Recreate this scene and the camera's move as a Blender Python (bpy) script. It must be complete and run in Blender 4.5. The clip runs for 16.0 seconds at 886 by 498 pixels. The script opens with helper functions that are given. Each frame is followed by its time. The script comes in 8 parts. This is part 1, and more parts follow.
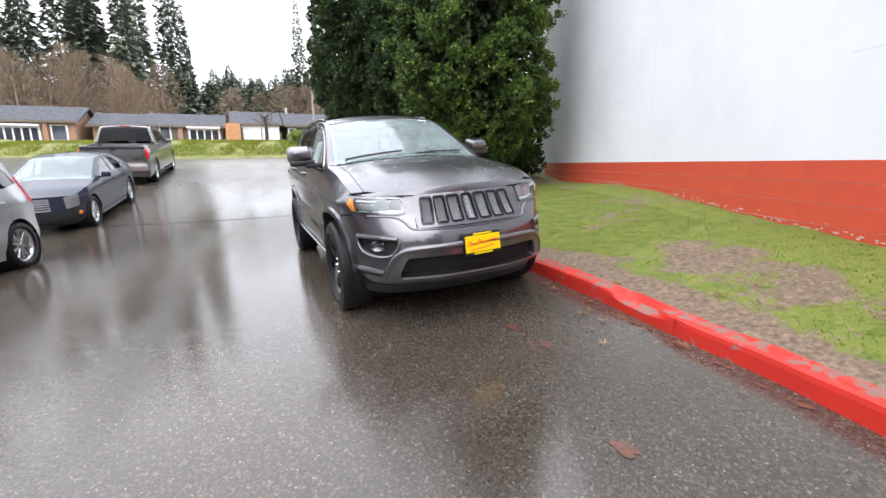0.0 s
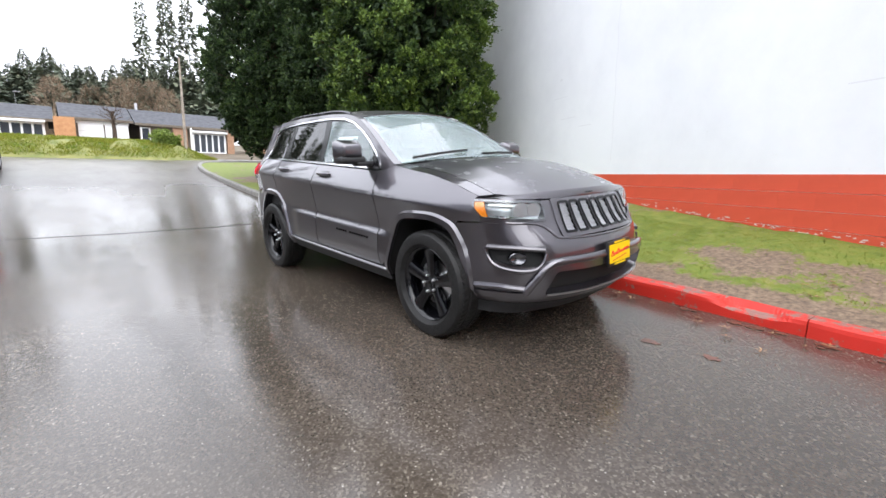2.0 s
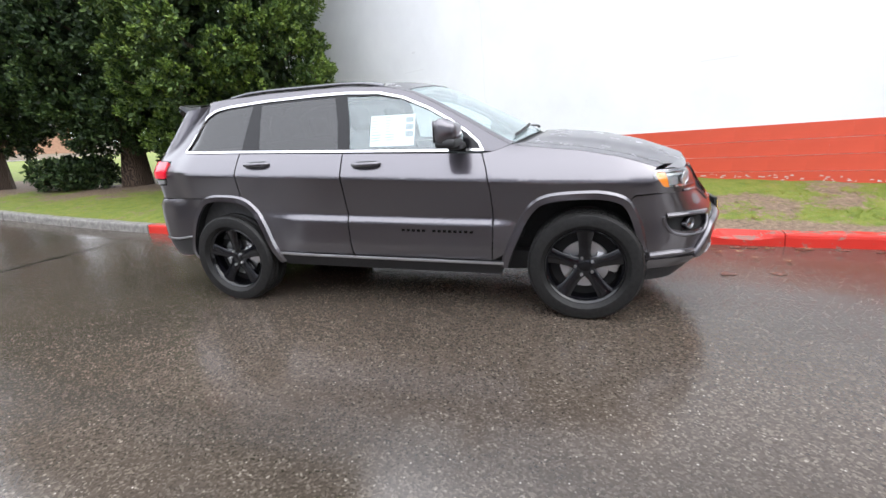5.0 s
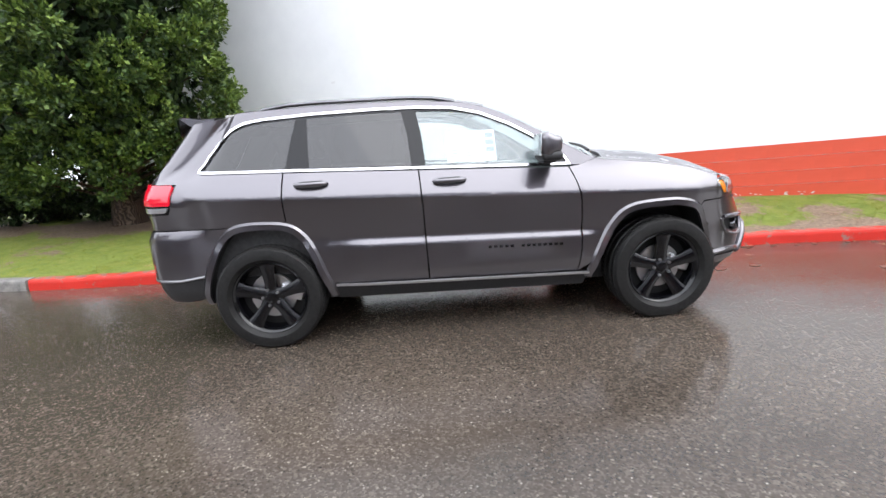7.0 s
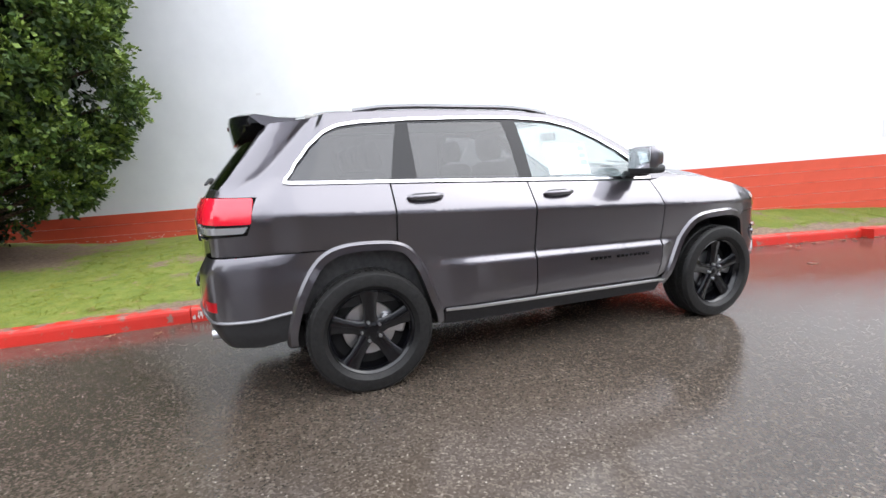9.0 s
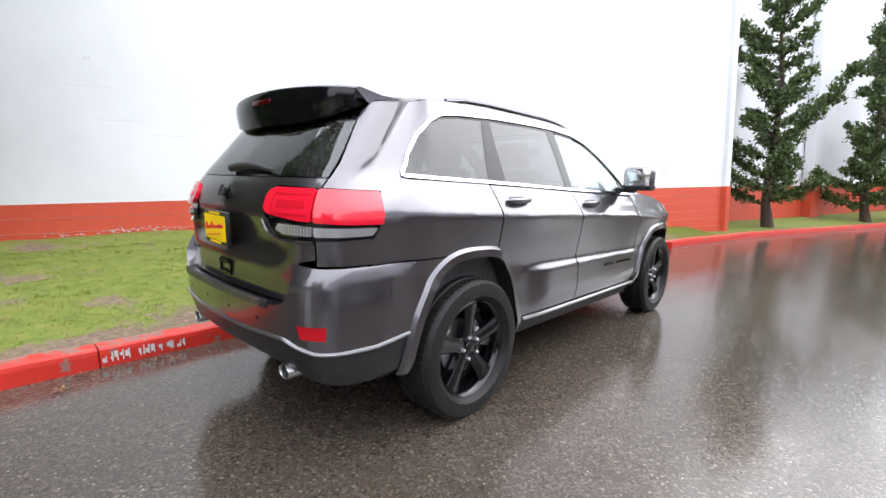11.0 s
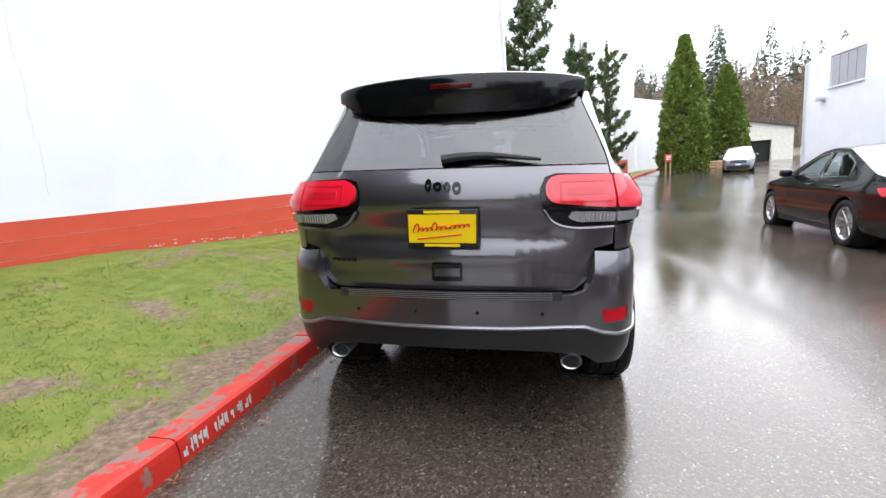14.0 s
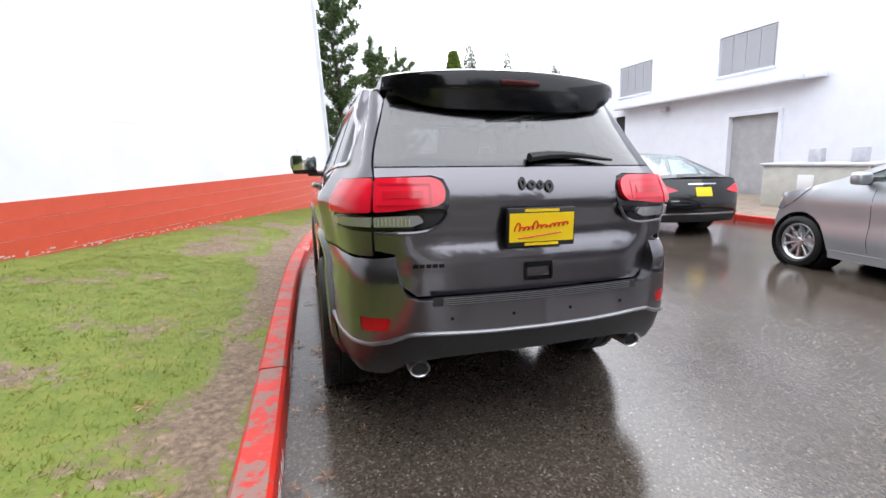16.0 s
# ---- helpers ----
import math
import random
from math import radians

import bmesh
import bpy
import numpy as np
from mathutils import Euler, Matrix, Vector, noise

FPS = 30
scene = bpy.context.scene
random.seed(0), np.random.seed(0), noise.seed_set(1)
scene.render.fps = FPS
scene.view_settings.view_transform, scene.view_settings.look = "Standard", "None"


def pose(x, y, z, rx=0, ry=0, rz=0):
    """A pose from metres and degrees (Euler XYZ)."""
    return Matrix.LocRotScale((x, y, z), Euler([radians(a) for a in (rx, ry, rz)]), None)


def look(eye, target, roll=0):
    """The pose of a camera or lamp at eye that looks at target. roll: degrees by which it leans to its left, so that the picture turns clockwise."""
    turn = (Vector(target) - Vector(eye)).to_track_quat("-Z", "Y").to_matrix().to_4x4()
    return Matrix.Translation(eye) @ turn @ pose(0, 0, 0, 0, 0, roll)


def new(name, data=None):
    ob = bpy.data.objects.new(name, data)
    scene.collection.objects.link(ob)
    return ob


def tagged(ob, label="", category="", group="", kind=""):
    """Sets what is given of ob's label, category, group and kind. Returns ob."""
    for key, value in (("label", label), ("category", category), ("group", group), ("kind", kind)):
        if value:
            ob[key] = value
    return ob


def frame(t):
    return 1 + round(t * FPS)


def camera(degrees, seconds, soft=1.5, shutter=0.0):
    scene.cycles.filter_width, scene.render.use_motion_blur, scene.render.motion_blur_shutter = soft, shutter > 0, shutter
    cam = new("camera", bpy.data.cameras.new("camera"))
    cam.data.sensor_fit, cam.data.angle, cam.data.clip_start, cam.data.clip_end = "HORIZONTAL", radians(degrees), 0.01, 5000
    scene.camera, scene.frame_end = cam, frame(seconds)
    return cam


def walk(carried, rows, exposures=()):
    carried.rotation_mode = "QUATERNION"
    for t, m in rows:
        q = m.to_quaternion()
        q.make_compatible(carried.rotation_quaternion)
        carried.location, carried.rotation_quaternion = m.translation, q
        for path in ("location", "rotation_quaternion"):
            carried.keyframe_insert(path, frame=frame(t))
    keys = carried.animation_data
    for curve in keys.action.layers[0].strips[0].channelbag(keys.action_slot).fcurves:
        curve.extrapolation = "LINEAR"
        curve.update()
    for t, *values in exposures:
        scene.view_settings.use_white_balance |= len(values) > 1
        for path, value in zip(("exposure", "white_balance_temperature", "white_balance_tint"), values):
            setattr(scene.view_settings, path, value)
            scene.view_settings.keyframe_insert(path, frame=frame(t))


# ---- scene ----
cam = camera(90.0, 16.0)
PATH = [
    (0, (-1.548, -5.263, 1.327), (-0.771, -3.474, 0.886), -3.4),
    (0.5, (-1.904, -4.975, 1.321), (-1.019, -3.233, 0.892), -5.3),
    (1, (-2.234, -4.644, 1.315), (-1.202, -2.97, 0.953), -2.2),
    (1.5, (-2.573, -4.289, 1.313), (-1.403, -2.721, 0.898), -2.2),
    (2, (-2.823, -3.867, 1.287), (-1.549, -2.382, 0.876), -1.1),
    (2.5, (-3.112, -3.467, 1.325), (-1.694, -2.129, 0.878), -0.8),
    (3, (-3.344, -3.047, 1.343), (-1.804, -1.847, 0.91), -1.7),
    (3.5, (-3.532, -2.623, 1.346), (-1.918, -1.541, 0.872), -0.5),
    (3.7, (-3.618, -2.448, 1.358), (-1.959, -1.441, 0.877), -0.9),
    (5.8, (-3.961, -0.796, 1.438), (-2.076, -0.38, 0.912), -4.0),
    (6, (-3.979, -0.624, 1.445), (-2.077, -0.26, 0.946), -3.6),
    (6.5, (-4.058, -0.168, 1.467), (-2.124, -0.095, 0.964), -4.0),
    (7, (-4.032, 0.279, 1.367), (-2.082, 0.217, 0.923), -3.9),
    (7.5, (-3.916, 0.675, 1.383), (-1.97, 0.437, 0.986), -3.6),
    (8, (-3.837, 1.097, 1.381), (-1.917, 0.687, 1.001), -4.0),
    (8.5, (-3.652, 1.526, 1.308), (-1.753, 1.0, 0.968), -3.5),
    (9, (-3.471, 1.935, 1.356), (-1.63, 1.244, 0.99), -2.8),
    (9.5, (-3.261, 2.308, 1.348), (-1.492, 1.464, 0.953), -1.7),
    (10, (-2.947, 2.624, 1.335), (-1.249, 1.646, 0.937), -0.4),
    (10.2, (-2.825, 2.75, 1.325), (-1.189, 1.662, 0.954), 0.3),
    (12.3, (-1.539, 3.852, 1.291), (-0.591, 2.127, 0.937), 0.1),
    (12.5, (-1.399, 3.895, 1.296), (-0.502, 2.145, 0.933), -0.2),
    (13, (-1.066, 4.086, 1.278), (-0.383, 2.234, 0.957), -0.3),
    (13.5, (-0.727, 4.249, 1.302), (-0.236, 2.343, 0.947), -1.3),
    (14, (-0.363, 4.303, 1.264), (0.019, 2.369, 0.929), -1.6),
    (14.5, (0.014, 4.334, 1.294), (0.109, 2.364, 0.961), -2.1),
    (15, (0.349, 4.305, 1.292), (0.276, 2.334, 0.956), -2.3),
    (15.5, (0.645, 4.189, 1.295), (0.377, 2.234, 0.966), -0.5),
    (16, (0.974, 4.122, 1.282), (0.404, 2.239, 0.923), -0.5),
]
# the road under the car tilts; PATH is given square to the car
TILT = pose(0, 0, 0, 0.7, -3.0, 0)
walk(cam, [(t, TILT @ look(eye, target, roll)) for t, eye, target, roll in PATH],
     [(0.0, 1.1), (3.5, 1.1), (6.0, 1.3), (10.0, 1.32), (12.5, 1.22), (16.0, 1.2)])
# ---- end of camera ----

# ---- sky and light: bright overcast ----
world = bpy.data.worlds.new("overcast_sky")
scene.world = world
world.use_nodes = True
wn, wl = world.node_tree.nodes, world.node_tree.links
sky = wn.new("ShaderNodeTexSky")
sky.sky_type = "NISHITA"
sky.sun_disc = False
SUN_EL, SUN_AZ = radians(48), radians(205)
sky.sun_elevation, sky.sun_rotation = SUN_EL, SUN_AZ
sky.dust_density, sky.air_density, sky.ozone_density = 4.0, 1.0, 1.0
grey = wn.new("ShaderNodeHueSaturation")
grey.inputs["Saturation"].default_value = 0.12
wl.new(sky.outputs[0], grey.inputs["Color"])
cloud = wn.new("ShaderNodeMix")
cloud.data_type = "RGBA"
cloud.inputs[0].default_value = 0.75
lift = wn.new("ShaderNodeTexCoord")
height = wn.new("ShaderNodeSeparateXYZ")
wl.new(lift.outputs["Generated"], height.inputs[0])
veil = wn.new("ShaderNodeValToRGB")
veil.color_ramp.elements[0].position, veil.color_ramp.elements[0].color = 0.0, (0.50, 0.525, 0.585, 1)
veil.color_ramp.elements[1].position, veil.color_ramp.elements[1].color = 0.9, (1.0, 1.035, 1.14, 1)
wl.new(height.outputs[2], veil.inputs[0])
gain = wn.new("ShaderNodeMix")
gain.data_type, gain.blend_type = "RGBA", "MULTIPLY"
gain.inputs[0].default_value = 1.0
gain.inputs[7].default_value = (13, 13, 13, 1)
wl.new(veil.outputs[0], gain.inputs[6])
wl.new(gain.outputs[2], cloud.inputs[7])
wl.new(grey.outputs[0], cloud.inputs[6])
wl.new(cloud.outputs[2], wn["Background"].inputs[0])
wn["Background"].inputs[1].default_value = 0.155
sun = new("sun", bpy.data.lights.new("sun", "SUN"))
sun.data.energy, sun.data.angle, sun.data.color = 0.5, radians(100), (1, 0.97, 0.93)
sun.matrix_world = look((0, 0, 30), (0 + 15 * math.sin(SUN_AZ) * -1, 15 * math.cos(SUN_AZ) * -1, 30 - 15 * math.tan(SUN_EL)))


# ---- materials ----
def material(name, colour=(0.5, 0.5, 0.5), rough=0.5, metal=0.0, coat=0.0, spec=0.5):
    m = bpy.data.materials.new(name)
    m.use_nodes = True
    p = m.node_tree.nodes["Principled BSDF"]
    p.inputs["Base Color"].default_value = (*colour, 1)
    p.inputs["Roughness"].default_value = rough
    p.inputs["Metallic"].default_value = metal
    p.inputs["Coat Weight"].default_value = coat
    p.inputs["Coat Roughness"].default_value = 0.04
    p.inputs["Specular IOR Level"].default_value = spec
    return m


def add(m, kind, **values):
    n = m.node_tree.nodes.new(kind)
    for k, v in values.items():
        n.inputs[k.replace("_", " ")].default_value = v
    return n


def wire(m, a, b):
    m.node_tree.links.new(a, b)


def where(m, generated=False):
    c = m.node_tree.nodes.new("ShaderNodeTexCoord")
    return c.outputs["Generated" if generated else "Object"]


def grain(m, scale, detail=4.0, rough=0.6, coords=None):
    n = add(m, "ShaderNodeTexNoise", Scale=scale, Detail=detail, Roughness=rough)
    wire(m, coords or where(m), n.inputs["Vector"])
    return n.outputs["Fac"]


def ramp(m, fac, *stops):
    r = m.node_tree.nodes.new("ShaderNodeValToRGB")
    e = r.color_ramp.elements
    while len(e) < len(stops):
        e.new(0.5)
    for k, (at, c) in enumerate(stops):
        e[k].position = at
        e[k].color = (*c, 1) if len(c) == 3 else c
    wire(m, fac, r.inputs[0])
    return r.outputs[0]


def blend(m, fac, a, b, mode="MIX"):
    n = m.node_tree.nodes.new("ShaderNodeMix")
    n.data_type, n.blend_type = "RGBA", mode
    for sock, v in ((n.inputs[0], fac), (n.inputs[6], a), (n.inputs[7], b)):
        if isinstance(v, (int, float)):
            sock.default_value = v
        elif isinstance(v, tuple):
            sock.default_value = (*v, 1)
        else:
            wire(m, v, sock)
    return n.outputs[2]


def bump(m, height, strength=0.3, distance=0.01, onto=None):
    b = add(m, "ShaderNodeBump", Strength=strength, Distance=distance)
    wire(m, height, b.inputs["Height"])
    if onto:
        wire(m, onto, b.inputs["Normal"])
    wire(m, b.outputs[0], m.node_tree.nodes["Principled BSDF"].inputs["Normal"])
    return b.outputs[0]


def socket(m, name):
    return m.node_tree.nodes["Principled BSDF"].inputs[name]


def grey3(v):
    return (v, v, v)


def wet_asphalt():
    """Old asphalt after rain: stones of many tones in a dark binder, under a water film that is broken into long drifts."""
    m = material("wet_asphalt", rough=0.3)
    c = where(m)
    stone = add(m, "ShaderNodeTexVoronoi", Scale=95.0)
    wire(m, c, stone.inputs["Vector"])
    tone = ramp(m, stone.outputs["Color"], (0.0, (0.032, 0.0255, 0.0195)), (0.6, (0.063, 0.0505, 0.040)), (0.86, (0.106, 0.088, 0.071)), (1.0, (0.22, 0.195, 0.162)))
    chip = add(m, "ShaderNodeTexVoronoi", Scale=38.0)
    wire(m, c, chip.inputs["Vector"])
    pick = ramp(m, chip.outputs["Color"], (0.78, grey3(0.0)), (0.82, grey3(1.0)))
    dot = ramp(m, chip.outputs["Distance"], (0.11, grey3(1.0)), (0.20, grey3(0.0)))
    tone = blend(m, blend(m, 1.0, pick, dot, "MULTIPLY"), tone, (0.33, 0.30, 0.26))
    wide = ramp(m, grain(m, 0.35, 3, coords=c), (0.35, grey3(0.75)), (0.65, grey3(1.2)))
    tone = blend(m, 1.0, tone, wide, "MULTIPLY")
    mud = ramp(m, grain(m, 1.1, 5, coords=c), (0.5, grey3(0.0)), (0.75, grey3(0.35)))
    tone = blend(m, mud, tone, (0.065, 0.050, 0.036))
    # a worn track along the joint of two lanes, with a ragged edge
    axes = m.node_tree.nodes.new("ShaderNodeSeparateXYZ")
    wire(m, c, axes.inputs[0])
    ragged = add(m, "ShaderNodeMath")
    ragged.operation, ragged.inputs[1].default_value = "MULTIPLY_ADD", 0.55
    wire(m, grain(m, 1.6, 6, 0.7, coords=c), ragged.inputs[0])
    wire(m, axes.outputs[0], ragged.inputs[2])
    off = add(m, "ShaderNodeMath")
    off.operation, off.inputs[1].default_value = "ADD", 2.13
    wire(m, ragged.outputs[0], off.inputs[0])
    wide_ = add(m, "ShaderNodeMath")
    wide_.operation = "ABSOLUTE"
    wire(m, off.outputs[0], wide_.inputs[0])
    along = add(m, "ShaderNodeMapRange")
    for sock, v in zip(("From Min", "From Max", "To Min", "To Max"), (-6.0, 6.0, 0.0, 1.0)):
        along.inputs[sock].default_value = v
    wire(m, axes.outputs[1], along.inputs["Value"])
    reach = ramp(m, along.outputs[0], (0.22, grey3(0.0)), (0.34, grey3(1.0)), (0.86, grey3(1.0)), (0.93, grey3(0.0)))
    track = blend(m, 1.0, ramp(m, wide_.outputs[0], (0.02, grey3(1.0)), (0.28, grey3(0.0))), reach, "MULTIPLY")
    tone = blend(m, track, tone, blend(m, 1.0, tone, grey3(0.78), "MULTIPLY"))
    wire(m, tone, socket(m, "Base Color"))
    # the film lies in drifts along the fall of the road
    lie = m.node_tree.nodes.new("ShaderNodeMapping")
    lie.inputs["Scale"].default_value = (1.0, 0.32, 1.0)
    lie.inputs["Rotation"].default_value = (0, 0, radians(6))
    wire(m, c, lie.inputs["Vector"])
    wet = grain(m, 0.75, 5, 0.6, coords=lie.outputs[0])
    dry = blend(m, 1.0, ramp(m, wet, (0.42, grey3(0.0)), (0.64, grey3(0.75))), track, "ADD")
    gloss = ramp(m, dry, (0.0, grey3(0.11)), (0.5, grey3(0.15)), (0.75, grey3(0.19)), (1.0, grey3(0.25)))
    # the climb beyond is drained and coarser
    climb = add(m, "ShaderNodeMapRange")
    for sock, v in zip(("From Min", "From Max", "To Min", "To Max"), (7.0, 13.0, 0.0, 0.17)):
        climb.inputs[sock].default_value = v
    wire(m, axes.outputs[1], climb.inputs["Value"])
    coarse = add(m, "ShaderNodeMath")
    wire(m, gloss, coarse.inputs[0])
    wire(m, climb.outputs[0], coarse.inputs[1])
    wire(m, coarse.outputs[0], socket(m, "Roughness"))
    socket(m, "Specular IOR Level").default_value = 0.62
    fine = ramp(m, stone.outputs["Distance"], (0.0, grey3(0.0)), (0.6, grey3(1.0)))
    depth = blend(m, ramp(m, dry, (0.0, grey3(0.4)), (0.7, grey3(1.0))), grey3(0.5), fine)
    bump(m, depth, 0.12, 0.004)
    return m


def painted_wall():
    m = material("white_wall_paint", (0.8, 0.8, 0.82), 0.6)
    c = where(m)
    t = ramp(m, grain(m, 0.7, 6, coords=c), (0.3, (0.65, 0.66, 0.685)), (0.6, (0.725, 0.735, 0.755)))
    dirt = ramp(m, grain(m, 14, 4, coords=c), (0.68, grey3(0.0)), (0.8, grey3(0.25)))
    wire(m, blend(m, dirt, t, (0.5, 0.48, 0.45)), socket(m, "Base Color"))
    bump(m, grain(m, 60, 3, coords=c), 0.15, 0.003)
    return m


def painted_red(name, base, chip, scale, amount, kerb=False):
    m = material(name, base, 0.4, 0.0, 0.0, 0.3)
    c = where(m)
    r = m.node_tree.nodes.new("ShaderNodeObjectInfo").outputs["Random"]
    tone = blend(m, grain(m, 3, 5, coords=c), tuple(v * 0.8 for v in base), tuple(min(1, v * 1.15) for v in base))
    tone = blend(m, ramp(m, r, (0.0, grey3(0.0)), (1.0, grey3(0.25))), tone, tuple(v * 0.82 for v in base))
    chips = grain(m, scale, 7, 0.7, coords=c)
    if kerb:
        # feet and tyres have worn the flat top most
        facing = m.node_tree.nodes.new("ShaderNodeSeparateXYZ")
        wire(m, m.node_tree.nodes.new("ShaderNodeNewGeometry").outputs["Normal"], facing.inputs[0])
        lift_ = add(m, "ShaderNodeMath")
        lift_.operation = "MULTIPLY_ADD"
        lift_.inputs[1].default_value = 0.10
        wire(m, ramp(m, facing.outputs[2], (0.8, grey3(0.0)), (0.95, grey3(1.0))), lift_.inputs[0])
        wire(m, chips, lift_.inputs[2])
        chips = lift_.outputs[0]
    worn = ramp(m, chips, (amount - 0.03 if kerb else amount, grey3(0.0)), (amount + 0.03, grey3(0.85 if kerb else 1.0)))
    wire(m, blend(m, worn, tone, chip), socket(m, "Base Color"))
    bump(m, grain(m, 45, 4, coords=c), 0.35, 0.004)
    return m


def turf_soil():
    m = material("turf_soil", rough=0.85)
    c = where(m)
    green = ramp(m, grain(m, 6, 6, 0.7, coords=c), (0.25, (0.070, 0.105, 0.011)), (0.5, (0.125, 0.162, 0.019)), (0.75, (0.200, 0.190, 0.040)))
    soil = ramp(m, grain(m, 22, 6, 0.7, coords=c), (0.3, (0.058, 0.039, 0.026)), (0.52, (0.158, 0.110, 0.072)), (0.75, (0.30, 0.22, 0.15)))
    bare = add(m, "ShaderNodeAttribute")
    bare.attribute_name = "bare"
    rough_edge = blend(m, 0.8, bare.outputs["Color"], grain(m, 11, 7, 0.75, coords=c), "LINEAR_LIGHT")
    wire(m, blend(m, ramp(m, rough_edge, (0.42, grey3(0.0)), (0.58, grey3(1.0))), green, soil), socket(m, "Base Color"))
    bump(m, grain(m, 35, 6, 0.75, coords=c), 0.3, 0.012)
    return m


def leafy(name, a, b, c):
    m = material(name, b, 0.55)
    isle = m.node_tree.nodes.new("ShaderNodeNewGeometry").outputs["Random Per Island"]
    wire(m, ramp(m, isle, (0.0, a), (0.55, b), (1.0, c)), socket(m, "Base Color"))
    socket(m, "Specular IOR Level").default_value = 0.3
    socket(m, "Subsurface Weight").default_value = 0.0
    return m


def car_paint(name, colour, metal=0.5, rough=0.35, lacquer=1.5, beads=0.0):
    m = material(name, colour, rough, metal, 1.0)
    c = where(m)
    fl = grain(m, 900, 2, coords=c)
    wire(m, blend(m, fl, tuple(v * 0.75 for v in colour), tuple(v * 1.3 for v in colour)), socket(m, "Base Color"))
    socket(m, "Coat IOR").default_value = lacquer
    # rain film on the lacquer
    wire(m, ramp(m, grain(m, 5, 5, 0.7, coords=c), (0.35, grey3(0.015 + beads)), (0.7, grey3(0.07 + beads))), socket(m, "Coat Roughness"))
    return m


def pane(name, tint, ior=1.5, drops=False, rain=0.0):
    """Window glass: clear or tinted, with its gloss rising towards a grazing view; rain: share of a pale teal film,
    painted in for drops and for reflected sky.
    """
    m = bpy.data.materials.new(name)
    m.use_nodes = True
    n = m.node_tree.nodes
    clear, shine, mix, fr = n.new("ShaderNodeBsdfTransparent"), n.new("ShaderNodeBsdfGlossy"), n.new("ShaderNodeMixShader"), n.new("ShaderNodeLayerWeight")
    steep, gain_ = n.new("ShaderNodeMath"), n.new("ShaderNodeMath")
    clear.inputs[0].default_value = (*tint, 1)
    shine.inputs["Roughness"].default_value = 0.02
    fr.inputs["Blend"].default_value = 0.5
    steep.operation, gain_.operation = "POWER", "MULTIPLY_ADD"
    steep.inputs[1].default_value = 4.0
    f0 = 1.7 * ((ior - 1) / (ior + 1)) ** 2
    gain_.inputs[1].default_value, gain_.inputs[2].default_value = 1 - f0, f0
    wire(m, fr.outputs["Facing"], steep.inputs[0])
    wire(m, steep.outputs[0], gain_.inputs[0])
    wire(m, gain_.outputs[0], mix.inputs[0])
    wire(m, clear.outputs[0], mix.inputs[1])
    wire(m, shine.outputs[0], mix.inputs[2])
    if rain:
        # pale diffuse colour stands in for the sky reflected in the wet glass
        film, over = n.new("ShaderNodeBsdfDiffuse"), n.new("ShaderNodeMixShader")
        film.inputs[0].default_value = (0.62, 0.76, 0.77, 1)
        patchy = ramp(m, grain(m, 7, 5, 0.7), (0.3, grey3(rain * 0.7)), (0.7, grey3(rain * 1.3)))
        wire(m, patchy, over.inputs[0])
        wire(m, mix.outputs[0], over.inputs[1])
        wire(m, film.outputs[0], over.inputs[2])
        mix = over
    wire(m, mix.outputs[0], n["Material Output"].inputs["Surface"])
    if drops:
        bead = add(m, "ShaderNodeTexVoronoi", Scale=130.0)
        wire(m, where(m), bead.inputs["Vector"])
        b = add(m, "ShaderNodeBump", Strength=0.22, Distance=0.003)
        wire(m, ramp(m, bead.outputs["Distance"], (0.1, grey3(1.0)), (0.34, grey3(0.0))), b.inputs["Height"])
        wire(m, b.outputs[0], shine.inputs["Normal"])
    return m


def bark():
    m = material("bark", rough=0.9)
    c = where(m)
    w = add(m, "ShaderNodeTexWave", Scale=9.0, Distortion=9.0, Detail=4.0)
    wire(m, c, w.inputs["Vector"])
    wire(m, ramp(m, w.outputs["Fac"], (0.1, (0.035, 0.022, 0.015)), (0.6, (0.07, 0.046, 0.032)), (0.95, (0.115, 0.078, 0.055))), socket(m, "Base Color"))
    bump(m, w.outputs["Fac"], 0.8, 0.03)
    return m


def mottled(name, a, b, scale, rough=0.7, depth=0.2):
    m = material(name, b, rough)
    g = grain(m, scale, 5)
    wire(m, ramp(m, g, (0.3, a), (0.7, b)), socket(m, "Base Color"))
    if depth:
        bump(m, g, depth, 0.01)
    return m


ASPHALT, WHITE_WALL, BARK, TURF = wet_asphalt(), painted_wall(), bark(), turf_soil()
RED_WALL = painted_red("red_wall_paint", (0.58, 0.085, 0.045), (0.62, 0.55, 0.5), 7.0, 0.76)
RED_KERB = painted_red("red_kerb_paint", (0.52, 0.028, 0.018), (0.19, 0.145, 0.12), 8.0, 0.61, True)
CONCRETE = mottled("kerb_concrete", (0.10, 0.095, 0.09), (0.24, 0.23, 0.21), 12)
PAINT = car_paint("granite_metallic_paint", (0.086, 0.079, 0.090), 0.9, 0.33, 1.78)
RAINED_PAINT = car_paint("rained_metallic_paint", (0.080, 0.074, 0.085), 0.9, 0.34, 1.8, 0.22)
BLACK_GLOSS = material("gloss_black", (0.004, 0.004, 0.005), 0.1, 0.0, 0.0, 0.35)
RIM_BLACK = material("black_rim_lacquer", (0.003, 0.003, 0.004), 0.10, 0.0, 0.0, 0.45)
BLACK_MATT = mottled("black_plastic", (0.010, 0.010, 0.011), (0.02, 0.02, 0.021), 60, 0.6, 0.15)
DARK_LINER = material("dark_liner", (0.006, 0.006, 0.006), 0.8)
CHROME = material("chrome", (0.75, 0.75, 0.77), 0.12, 1.0)
